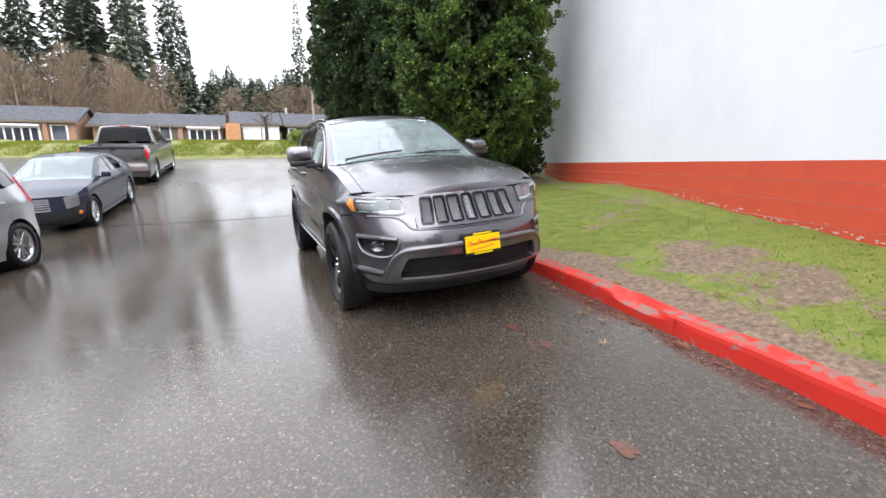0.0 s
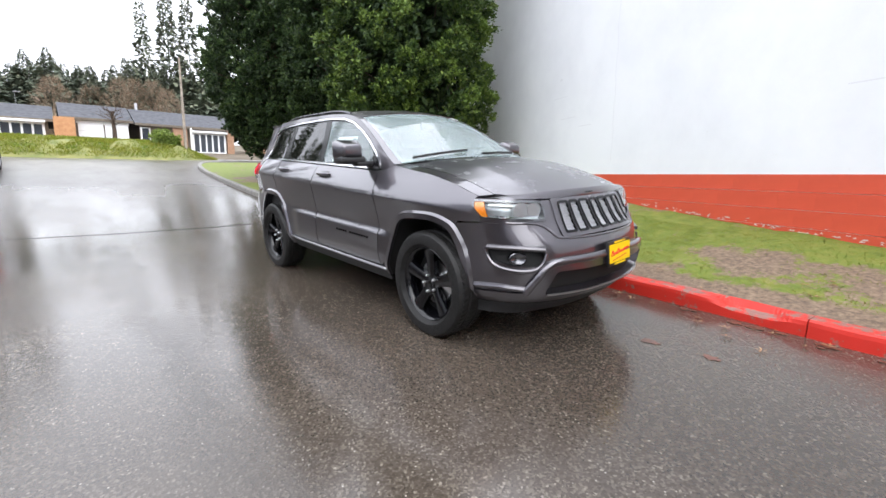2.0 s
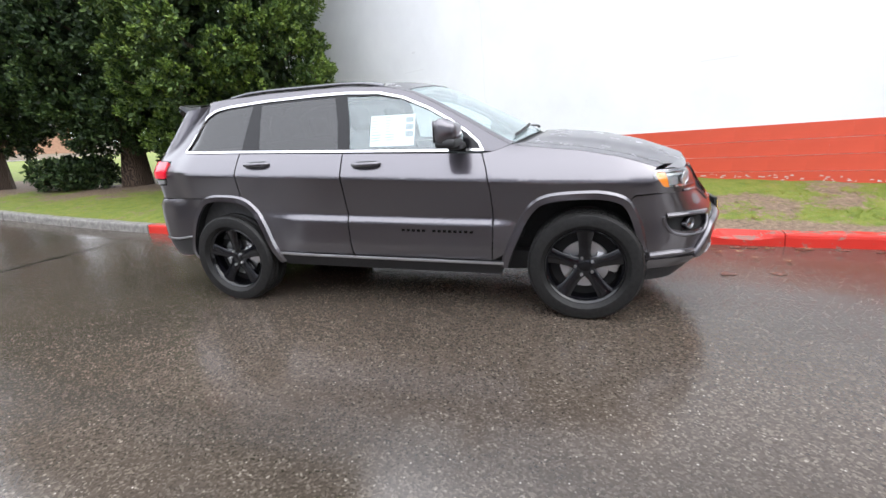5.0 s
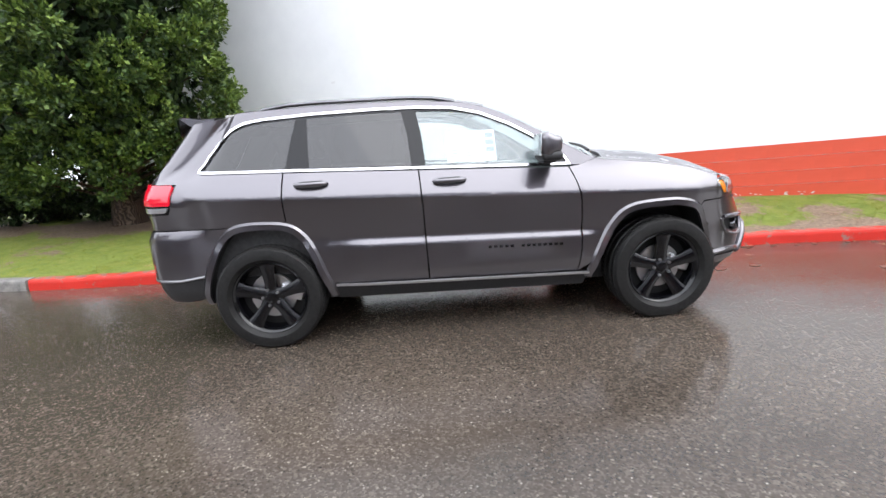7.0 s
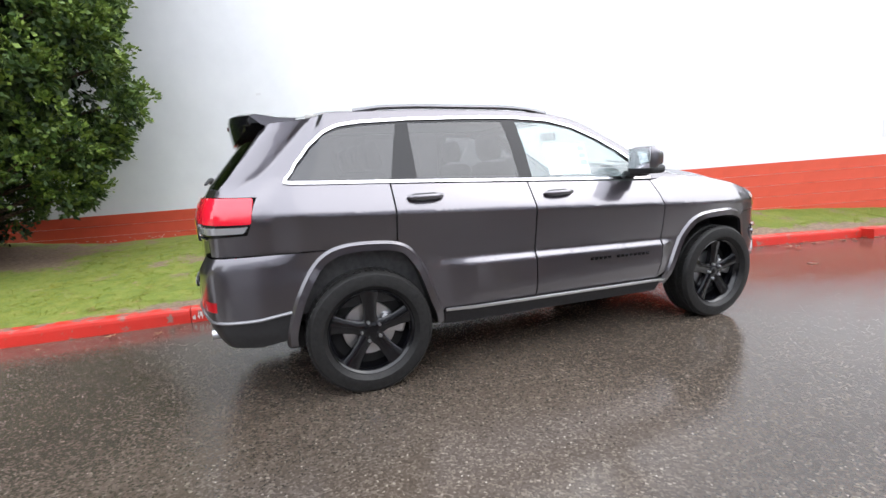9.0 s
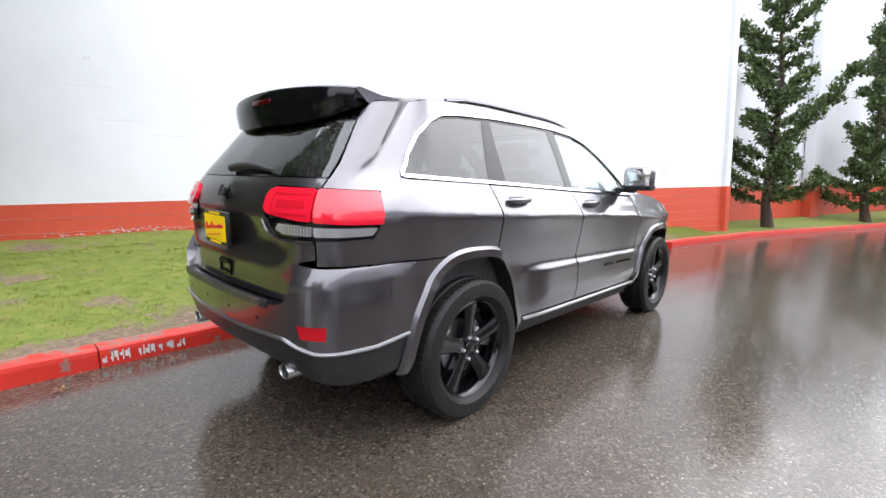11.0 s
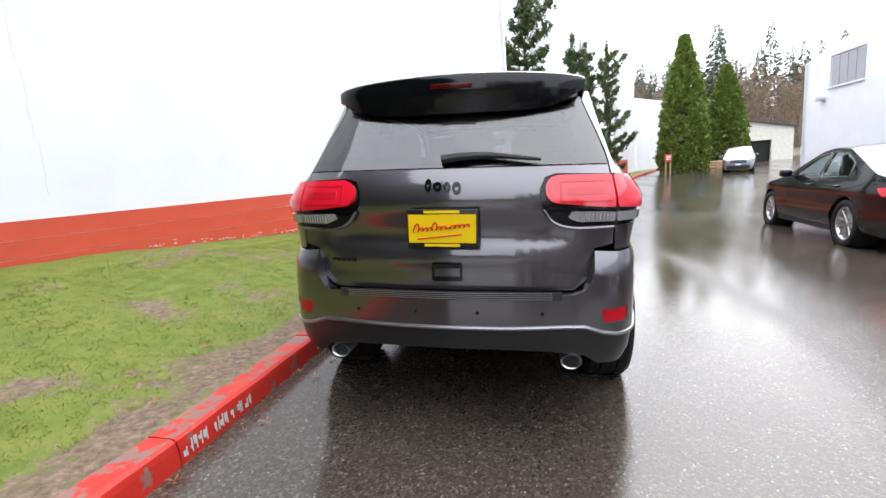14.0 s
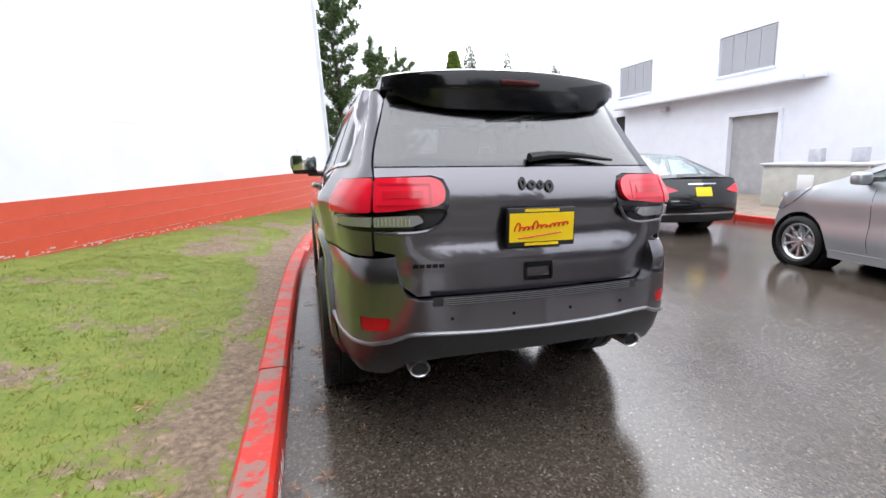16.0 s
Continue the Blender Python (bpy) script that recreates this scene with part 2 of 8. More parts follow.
SATIN = material("satin_metal", (0.52, 0.52, 0.53), 0.32, 1.0)
STRIP = material("grey_satin_strip", (0.30, 0.30, 0.31), 0.32, 0.9)
LOWER = mottled("dark_grey_plastic", (0.011, 0.011, 0.012), (0.018, 0.018, 0.019), 40, 0.34, 0.05)
DARK_CHROME = material("dark_chrome", (0.16, 0.16, 0.17), 0.22, 1.0)
LAMP_GREY = material("lamp_housing", (0.55, 0.55, 0.58), 0.3, 0.7)
RUBBER = mottled("tyre_rubber", (0.007, 0.007, 0.007), (0.018, 0.0175, 0.017), 40, 0.5, 0.3)
RUBBER.node_tree.nodes["Principled BSDF"].inputs["Specular IOR Level"].default_value = 0.25
TINT = pane("privacy_glass", (0.10, 0.10, 0.105), 1.6)
REAR_GLASS = pane("rear_privacy_glass", (0.11, 0.11, 0.115), 1.68, True)
# the last number paints pale sky reflection into screens and door glass
WINDSCREEN = pane("windscreen_glass", (0.78, 0.89, 0.90), 1.9, True, 0.20)
CAR_SCREEN = pane("car_screen_glass", (0.80, 0.90, 0.90), 1.6, True, 0.16)
DOOR_GLASS = pane("door_glass", (0.84, 0.93, 0.92), 1.75, False, 0.16)
CLEAR = pane("window_glass", (0.90, 0.95, 0.94), 1.5)
GRILLE_SILVER = material("grille_silver", (0.40, 0.40, 0.42), 0.45, 1.0)
RED_LENS = material("red_lens", (0.70, 0.010, 0.03), 0.12, 0.0, 0.6, 0.5)
RED_DARK = material("red_reflector", (0.40, 0.004, 0.010), 0.3, 0.0, 0.0, 0.25)
RED_INNER = material("inner_red_lens", (0.52, 0.007, 0.02), 0.15, 0.0, 0.5, 0.5)
RED_DEEP = material("dark_red_lens", (0.06, 0.003, 0.004), 0.2, 0.0, 0.0, 0.3)
CLEAR_LENS = material("clear_lens", (0.30, 0.30, 0.32), 0.12, 0.3, 1.0)
REVERSE_LENS = material("reversing_lens", (0.34, 0.34, 0.35), 0.12, 0.4, 0.6)
AMBER = material("amber_lens", (0.90, 0.24, 0.015), 0.2, 0.0, 0.5)
YELLOW = material("yellow_card", (0.85, 0.58, 0.0), 0.4)
INK_RED = material("red_ink", (0.65, 0.03, 0.01), 0.4)
INK_BLACK = material("black_ink", (0.01, 0.01, 0.01), 0.4)
PAPER = mottled("white_paper", (0.70, 0.71, 0.72), (0.8, 0.8, 0.8), 30, 0.6, 0)
INK_GREY = material("grey_print", (0.25, 0.26, 0.28), 0.6)
SEAT = mottled("seat_cloth", (0.012, 0.012, 0.013), (0.03, 0.03, 0.032), 50, 0.8)
TRIM_GREY = mottled("interior_plastic", (0.02, 0.02, 0.021), (0.05, 0.05, 0.05), 30, 0.6)


# ---- building tools ----
from mathutils.geometry import delaunay_2d_cdt


def solid(name, verts, faces, mat, parent=None, label="", smooth=False):
    """One mesh object from corner points and faces."""
    me = bpy.data.meshes.new(name)
    me.from_pydata([tuple(map(float, v)) for v in verts], [], [tuple(int(k) for k in f) for f in faces])
    me.materials.append(mat)
    if smooth:
        me.polygons.foreach_set("use_smooth", [True] * len(me.polygons))
    me.update()
    ob = new(name, me)
    if parent:
        ob.parent = parent
    if label:
        tagged(ob, label)
    return ob


def part(name, bm, mat, parent=None, label="", smooth=True):
    me = bpy.data.meshes.new(name)
    bmesh.ops.recalc_face_normals(bm, faces=bm.faces)
    bm.to_mesh(me)
    bm.free()
    me.materials.append(mat)
    if smooth:
        me.polygons.foreach_set("use_smooth", [True] * len(me.polygons))
        me.set_sharp_from_angle(angle=radians(38))
    ob = new(name, me)
    if parent:
        ob.parent = parent
    if label:
        tagged(ob, label)
    return ob


def thing(name, label, category, group="", kind="", at=None):
    ob = new(name)
    tagged(ob, label, category, group, kind)
    if at is not None:
        ob.matrix_basis = at
    return ob


def box(size, at=(0, 0, 0), bevel=0.0, turn=None, bm=None, segments=2, taper=None):
    bm = bm or bmesh.new()
    made = bmesh.ops.create_cube(bm, size=1)["verts"]
    if bevel:
        edges = {e for v in made for e in v.link_edges}
        for v in made:
            v.co = Vector([v.co[k] * size[k] for k in range(3)])
        out = bmesh.ops.bevel(bm, geom=list(edges), offset=bevel, segments=segments, affect="EDGES", profile=0.5)
        made = list({v for f in out["faces"] for v in f.verts} | {v for v in made if v.is_valid})
    else:
        for v in made:
            v.co = Vector([v.co[k] * size[k] for k in range(3)])
    for v in made:
        if taper:
            f = 1 - taper * (v.co.z / size[2] + 0.5)
            v.co.x, v.co.y = v.co.x * f, v.co.y * f
        p = (turn @ v.co) if turn else v.co
        v.co = p + Vector(at)
    return bm


def lathe(profile, steps=48, bm=None, axis="x"):
    """Revolves (along, radius) pairs round an axis."""
    bm = bm or bmesh.new()
    rings = []
    for a, r in profile:
        ring = []
        for k in range(steps):
            w = 2 * math.pi * k / steps
            c = (a, r * math.cos(w), r * math.sin(w)) if axis == "x" else (r * math.cos(w), r * math.sin(w), a)
            ring.append(bm.verts.new(c))
        rings.append(ring)
    for A, B in zip(rings, rings[1:]):
        for k in range(steps):
            bm.faces.new((A[k], A[(k + 1) % steps], B[(k + 1) % steps], B[k]))
    for ring, (a, r) in ((rings[0], profile[0]), (rings[-1], profile[-1])):
        if 0 < r < 0.06:
            bm.faces.new(ring)
    return bm


def tube(points, radius, steps=8, bm=None, squash=1.0, ends=True):
    """A round bar along points; radius one number or one for each point."""
    bm = bm or bmesh.new()
    pts = [Vector(p) for p in points]
    rr = radius if isinstance(radius, (list, tuple)) else [radius] * len(pts)
    rings, side = [], None
    for k, p in enumerate(pts):
        d = (pts[min(k + 1, len(pts) - 1)] - pts[max(k - 1, 0)]).normalized()
        if side is None:
            side = d.cross(Vector((0, 0, 1)))
            if side.length < 0.05:
                side = d.cross(Vector((1, 0, 0)))
        side = (side - d * side.dot(d)).normalized()
        up = side.cross(d)
        rings.append([bm.verts.new(p + side * (rr[k] * math.cos(2 * math.pi * j / steps)) + up * (rr[k] * squash * math.sin(2 * math.pi * j / steps))) for j in range(steps)])
    for A, B in zip(rings, rings[1:]):
        for j in range(steps):
            bm.faces.new((A[j], A[(j + 1) % steps], B[(j + 1) % steps], B[j]))
    if ends:
        bm.faces.new(rings[0])
        bm.faces.new(rings[-1])
    return bm


def curve_through(points, n):
    """n points along a smooth (Catmull-Rom) curve through the given ones, evenly spaced."""
    p = np.array(points, float)
    q = np.vstack([2 * p[0] - p[1], p, 2 * p[-1] - p[-2]])
    out = []
    for k in range(len(p) - 1):
        a, b, c, d = q[k:k + 4]
        t = np.linspace(0, 1, 24, endpoint=False)[:, None]
        out.append(0.5 * (2 * b + (c - a) * t + (2 * a - 5 * b + 4 * c - d) * t**2 + (3 * b - a - 3 * c + d) * t**3))
    out = np.vstack(out + [p[-1:]])
    s = np.r_[0, np.cumsum(np.linalg.norm(np.diff(out, axis=0), axis=1))]
    u = np.linspace(0, s[-1], n)
    return np.column_stack([np.interp(u, s, out[:, k]) for k in range(p.shape[1])])


def inside(poly, pts):
    p, q = np.asarray(poly), np.asarray(pts)
    odd = np.zeros(len(q), bool)
    for a, b in zip(p, np.roll(p, -1, 0)):
        if a[1] == b[1]:
            continue
        cross = (a[1] > q[:, 1]) != (b[1] > q[:, 1])
        odd ^= cross & (q[:, 0] < (b[0] - a[0]) * (q[:, 1] - a[1]) / (b[1] - a[1]) + a[0])
    return odd


def shrink(poly, by):
    """The outline drawn in by a width (out, if negative)."""
    p = np.asarray(poly, float)
    if np.sum(p[:, 0] * np.roll(p[:, 1], -1) - p[:, 1] * np.roll(p[:, 0], -1)) < 0:
        p = p[::-1]
    e = np.roll(p, -1, 0) - p
    n = np.column_stack([-e[:, 1], e[:, 0]]) / np.maximum(np.linalg.norm(e, axis=1), 1e-9)[:, None]
    m = n + np.roll(n, 1, 0)
    m /= np.maximum((m * m).sum(1) / 2, 0.5)[:, None]
    return p + m * by


def close_set(poly, step):
    """The same outline with more corners, none further apart than a step."""
    out = []
    for a, b in zip(np.asarray(poly, float), np.roll(np.asarray(poly, float), -1, 0)):
        n = max(1, math.ceil(np.linalg.norm(b - a) / step))
        out += [tuple(a + (b - a) * k / n) for k in range(n)]
    return out


def rounded(poly, r, n=4):
    """The outline with its corners rounded."""
    p = [np.array(v, float) for v in poly]
    out = []
    for k, c in enumerate(p):
        a, b = p[k - 1], p[(k + 1) % len(p)]
        da, db = a - c, b - c
        ra, rb = min(r, 0.45 * np.linalg.norm(da)), min(r, 0.45 * np.linalg.norm(db))
        s, e = c + da / np.linalg.norm(da) * ra, c + db / np.linalg.norm(db) * rb
        for t in np.linspace(0, 1, n + 1):
            out.append((1 - t) ** 2 * s + 2 * t * (1 - t) * c + t * t * e)
    return np.array(out)


def cut_sheet(outer, holes=(), step=0.05, extra=()):
    """Triangles that fill an outline with holes: points and faces in the plane."""
    loops = [np.asarray(outer, float)] + [np.asarray(h, float) for h in holes]
    pts, edges = [], []
    for lp in loops:
        start = len(pts)
        for a, b in zip(lp, np.roll(lp, -1, 0)):
            n = max(1, int(np.linalg.norm(b - a) / step + 0.5))
            pts += [a + (b - a) * k / n for k in range(n)]
        edges += [(k, k + 1) for k in range(start, len(pts) - 1)] + [(len(pts) - 1, start)]
    rim = np.array(pts)
    lo, hi = rim.min(0), rim.max(0)
    gx, gy = np.meshgrid(np.arange(lo[0] + step / 2, hi[0], step), np.arange(lo[1] + step / 2, hi[1], step))
    gx[1::2] += step / 2
    g = np.column_stack([gx.ravel(), gy.ravel()])
    if len(extra):
        g = np.vstack([g, np.asarray(extra, float)])
    ok = inside(loops[0], g)
    for h in loops[1:]:
        ok &= ~inside(h, g)
    g = g[ok]
    if len(g):
        near = np.full(len(g), 9.0)
        for k in range(0, len(rim), 400):
            near = np.minimum(near, np.sqrt(((g[:, None] - rim[None, k:k + 400]) ** 2).sum(2)).min(1))
        g = g[near > step * 0.35]
    allp = [Vector(p) for p in np.vstack([rim, g])] if len(g) else [Vector(p) for p in rim]
    v, _, f, *_ = delaunay_2d_cdt(allp, edges, [], 0, 1e-6)
    v = np.array([tuple(p) for p in v])
    f = np.array([t for t in f if len(t) == 3])
    # leave out slivers along straight edges
    e1, e2 = v[f[:, 1]] - v[f[:, 0]], v[f[:, 2]] - v[f[:, 0]]
    long2 = np.maximum(np.maximum((e1**2).sum(1), (e2**2).sum(1)), ((e1 - e2) ** 2).sum(1))
    f = f[np.abs(e1[:, 0] * e2[:, 1] - e1[:, 1] * e2[:, 0]) > 0.004 * long2]
    c = v[f].mean(1)
    ok = inside(loops[0], c)
    for h in loops[1:]:
        ok &= ~inside(h, c)
    return v, f[ok]


def skin(name, sheet, place, mat, parent, thick=0.018, label="", flip=False, lift=0.0):
    """A pressed panel: a flat sheet laid onto a curved surface, with a turned-in edge. place: points (n, 2) to (n, 3)."""
    v, f = sheet
    used = np.unique(f)
    back = np.full(len(v), -1)
    back[used] = np.arange(len(used))
    v, f = v[used], back[f]
    p = place(v)
    if flip:
        f = f[:, ::-1]
    fn = np.cross(p[f[:, 1]] - p[f[:, 0]], p[f[:, 2]] - p[f[:, 0]])
    n = np.zeros_like(p)
    for k in range(3):
        np.add.at(n, f[:, k], fn)
    n /= np.maximum(np.linalg.norm(n, axis=1), 1e-12)[:, None]
    p = p + n * lift
    faces = [tuple(t) for t in f]
    verts = p
    if thick:
        seen = {}
        for t in f:
            for a, b in ((t[0], t[1]), (t[1], t[2]), (t[2], t[0])):
                seen[(a, b)] = 1
        rim = [(a, b) for a, b in seen if (b, a) not in seen]
        ids = {k: j for j, k in enumerate(sorted({a for e in rim for a in e}))}
        idx = np.array(list(ids))
        m0 = len(p)
        verts = np.vstack([p, p[idx], p[idx] - n[idx] * thick])
        k2 = m0 + len(idx)
        faces += [(m0 + ids[b], m0 + ids[a], k2 + ids[a], k2 + ids[b]) for a, b in rim]
    ob = solid(name, verts, faces, mat, parent, label, smooth=True)
    return ob


class Shell:
    """The skin of a car, x across, y backwards from the nose, z up: a plan outline (half, nose to tail) drawn in by height."""

    def __init__(self, outline, front, rear, side, raked=False):
        self.raked = raked
        c = curve_through(outline, 400)
        self.xy = c
        self.s = np.r_[0, np.cumsum(np.linalg.norm(np.diff(c, axis=0), axis=1))]
        self.length = self.s[-1]
        d = np.gradient(c, axis=0)
        d /= np.linalg.norm(d, axis=1)[:, None]
        self.n = np.column_stack([d[:, 1], -d[:, 0]])
        self.side = side
        z = np.linspace(0, 2.2, 441)
        k = np.exp(-np.linspace(-2, 2, 9) ** 2)
        self.z = z
        self.f, self.r = (np.convolve(np.pad(np.interp(z, *zip(*w)), 4, "edge"), k / k.sum(), "valid") for w in (front, rear))

    def at(self, uz):
        """From (distance round the plan from the nose, height); the distance is negative on the -x side."""
        u, z = uz[:, 0], uz[:, 1]
        a, sg = np.abs(u), np.where(u < 0, -1.0, 1.0)
        x, y, nx, ny = (np.interp(a, self.s, w) for w in (self.xy[:, 0], self.xy[:, 1], self.n[:, 0], self.n[:, 1]))
        end = np.where(ny < 0, np.interp(z, self.z, self.f), np.interp(z, self.z, self.r))
        flank_in = self.side(y, z) * nx**2
        k = smoothstep(1.20, 1.38, z) * (y > 1.2) * self.raked
        dx = nx * (end * ny**2 * (1 - 0.5 * k) + flank_in)
        dy = ny * (end * ny**2 * (1 - k) + flank_in) + k * end * smoothstep(1.45, 2.25, y)
        return np.column_stack([sg * (x - dx), y - dy, z])

    def upright_y(self, y, z):
        """The place along the plan that the raked tail brings to y at height z."""
        y, z = np.asarray(y, float), np.asarray(z, float)
        pull = np.interp(z, self.z, self.r) * smoothstep(1.20, 1.38, z) * self.raked
        y0 = y.copy()
        for _ in range(40):
            y0 = y + pull * smoothstep(1.45, 2.25, y0)
        return y0

    def tail(self, wz):
        """The same, with the distance counted from the middle of the tail."""
        w = wz[:, 0]
        return self.at(np.column_stack([np.where(w < 0, -1.0, 1.0) * np.maximum(self.length - np.abs(w), 0), wz[:, 1]]))

    def by_y(self, y):
        return np.interp(y, self.xy[:, 1], self.s)

    def by_x(self, x, rear=False):
        k = len(self.xy) // 2
        if rear:
            return self.length - np.interp(x, self.xy[:k:-1, 0], self.s[:k:-1])
        return np.interp(x, self.xy[:k, 0], self.s[:k])

    def flank(self, sign):
        return lambda yz: self.at(np.column_stack([sign * self.by_y(yz[:, 0]), yz[:, 1]]))


def smoothstep(a, b, v):
    t = np.clip((v - a) / (b - a), 0, 1)
    return t * t * (3 - 2 * t)


def bars(name, spans, place, mat, parent, label="", lift=0.002, thick=0.004, step=0.06, flip=False):
    """Small raised bars, all of one part: each a rectangle (a0, a1, b0, b1) on a surface."""
    V, F = [], []
    for a0, a1, b0, b1 in spans:
        q = np.array([(a0, b0), (a1, b0), (a1, b1), (a0, b1)])
        p = place(q)
        n = np.cross(p[1] - p[0], p[3] - p[0])
        n = n / np.linalg.norm(n) * (-1 if flip else 1)
        k = len(V)
        V += list(p + n * lift) + list(p + n * (lift + thick))
        F += [(k + 4, k + 5, k + 6, k + 7), (k, k + 1, k + 5, k + 4), (k + 1, k + 2, k + 6, k + 5), (k + 2, k + 3, k + 7, k + 6), (k + 3, k, k + 4, k + 7)]
    return solid(name, V, F, mat, parent, label)


def honeycomb(name, cells, outer, inner, place, mat, parent, label, lift):
    """Rings of six sides on a surface, as one mesh: a pressed grille of cells."""
    V, F = [], []
    for x, z in cells:
        k = len(V)
        for rad, up in ((outer, 0.0), (inner + 0.0012, 0.003), (inner, -0.006)):
            a = math.pi / 6 + np.arange(6) * math.pi / 3
            p = place(np.column_stack([x + rad * np.cos(a), z + rad * np.sin(a)]))
            p[:, 1] -= lift + up
            V += list(p)
        F += [(k + 6 * r + j, k + 6 * r + (j + 1) % 6, k + 6 * r + 6 + (j + 1) % 6, k + 6 * r + 6 + j) for r in range(2) for j in range(6)]
    return solid(name, V, F, mat, parent, label)


# ---- lie of the land ----
def soft(v, k):
    return k * np.log1p(np.exp(np.clip(v / k, -40, 40)))


def land(x, y):
    """Height of the paved ground: it tips down from the kerb and climbs behind the car."""
    x, y = np.asarray(x, float), np.asarray(y, float)
    across = np.where(x > -6, x, -6 - 2 * (1 - np.exp(np.minimum(x + 6, 0) / 2)))
    across = np.minimum(across, 8)
    tip = 0.0524 * (1 - 0.9 * smoothstep(5.0, 15.0, y)) * (1 - 0.7 * smoothstep(-12.0, -40.0, y))
    return tip * across + 0.0122 * np.clip(y, -15, 40) + 0.088 * (soft(y - 6, 1.5) - soft(y - 25, 3.0))


KERB_LINE = curve_through([(-16.5, -56), (-12.6, -44), (-8.4, -33), (-4.0, -20.3), (-1.65, -14), (-0.3, -9.7), (0.76, -4.8), (0.95, -3.4), (1.08, -1.9), (1.13, 0), (1.14, 3), (1.15, 5.0), (1.32, 8), (1.40, 11), (1.5, 14), (1.72, 17), (2.3, 19.6), (3.6, 21.3), (6, 22.2), (12, 22.8), (30, 24)], 3600)
WALL_A, WALL_B = np.array([8.5, 9.07]), np.array([0.128, -10.4])


def wall_x(y):
    return 4.6 + 0.43 * y


def kerb_x(y):
    k = KERB_LINE[:, 1] < 20.5
    return np.interp(y, KERB_LINE[k, 1], KERB_LINE[k, 0])


def spaced(*stops):
    out = []
    for (a, b, step) in stops:
        out += list(np.arange(a, b, step))
    return np.array(out + [stops[-1][1]])


xs = spaced((-400, -60, 40), (-60, -20, 4), (-20, 12, 0.5), (12, 60, 4), (60, 400, 40))
ys = spaced((-400, -70, 40), (-70, -24, 3), (-24, 34, 0.5), (34, 90, 4), (90, 400, 40))
gx, gy = np.meshgrid(xs, ys)
gz = land(gx, gy)
w = len(xs)
faces = [(r * w + c, r * w + c + 1, (r + 1) * w + c + 1, (r + 1) * w + c) for r in range(len(ys) - 1) for c in range(w - 1)]
ground = solid("ground", np.column_stack([gx.ravel(), gy.ravel(), gz.ravel()]), faces, ASPHALT, smooth=True)
tagged(ground, "dark wet asphalt road with shallow puddles", "road", kind="structure")

# a long seal across the road, and worn strips near it
SEAL = mottled("tar_seal", (0.008, 0.008, 0.008), (0.02, 0.02, 0.02), 20, 0.22)


def strip_on_road(name, pts, width, mat, lift, label):
    n = 140
    c = curve_through(pts, n)
    d = np.gradient(c, axis=0)
    d /= np.linalg.norm(d, axis=1)[:, None]
    nrm = np.column_stack([-d[:, 1], d[:, 0]])
    rng = np.random.RandomState(len(pts))
    k_ = np.exp(-np.linspace(-2, 2, 7) ** 2)
    ragged = lambda: width * np.clip(1 + 2.2 * np.convolve(rng.rand(n + 6) - 0.5, k_ / k_.sum(), "valid") + 0.25 * (rng.rand(n) - 0.5), 0.25, 2)[:, None] * np.minimum(1, np.minimum(np.arange(n), np.arange(n)[::-1]) / (0.12 * n))[:, None]
    a, b = c + nrm * ragged(), c - nrm * ragged()
    v = np.vstack([np.column_stack([q, land(q[:, 0], q[:, 1]) + lift]) for q in (a, b)])
    ob = solid(name, v, [(n + k, n + k + 1, k + 1, k) for k in range(n - 1)], mat)
    return tagged(ob, label, "road mark", kind="structure")


strip_on_road("road_seam", [(-7.5, 7.5), (-5.3, 6.7), (-2.7, 5.75), (-0.5, 5.15), (1.1, 5.0)], 0.03, SEAL, 0.004, "dark tar seam across the wet road")
strip_on_road("road_patch", [(-7.2, -14.5), (-7.6, -17.0), (-9.3, -22.0), (-12.5, -30.0)], 0.32, SEAL, 0.004, "dark worn strip of wet asphalt")
strip_on_road("road_patch", [(-4.1, -9.0), (-4.8, -11.0), (-5.3, -13.0)], 0.28, SEAL, 0.004, "dark worn strip of wet asphalt")


# ---- kerbs ----
def kerb_piece(k0, k1, mat, name, parent, chip=None, ends=None):
    c = KERB_LINE[k0:k1 + 1].copy()
    if ends:
        for at, s_ in ((0, ends[0] + 0.004), (-1, ends[1] - 0.004)):
            c[at] = [np.interp(s_, arc, KERB_LINE[:, j]) for j in (0, 1)]
    d = np.gradient(c, axis=0)
    d /= np.linalg.norm(d, axis=1)[:, None]
    nrm = np.column_stack([d[:, 1], -d[:, 0]])
    prof = [(0.0, -0.06), (0.006, 0.09), (0.012, 0.118), (0.03, 0.132), (0.15, 0.138), (0.165, 0.13), (0.17, 0.0)]
    g = land(c[:, 0], c[:, 1])
    rows = []
    rng = np.random.RandomState(k0)
    for o, h in prof:
        q = c + nrm * (o + 0.0 * rng.randn(len(c))[:, None])
        hh = np.full(len(c), h) + 0.0025 * np.sin(c[:, 1] * 11 + k0) + 0.004 * np.sin(c[:, 1] * 2.3)
        if chip is not None and h > 0.05:
            bite = np.exp(-((c[:, 1] - chip) / 0.22) ** 4)
            if o < 0.1:
                q = q + nrm * (0.075 * bite * (h > 0.1) * (1 + o * 10) * 0.8)[:, None]
                hh = hh - (0.05 if h > 0.1 else 0.03) * bite
        rows.append(np.column_stack([q, g + hh]))
    n = len(c)
    V = np.vstack(rows)
    F = [(r * n + k, r * n + k + 1, (r + 1) * n + k + 1, (r + 1) * n + k) for r in range(len(prof) - 1) for k in range(n - 1)]
    F += [tuple(r * n for r in range(len(prof))), tuple(r * n + n - 1 for r in range(len(prof)))[::-1]]
    ob = solid(name, V, F, mat, parent)
    return ob


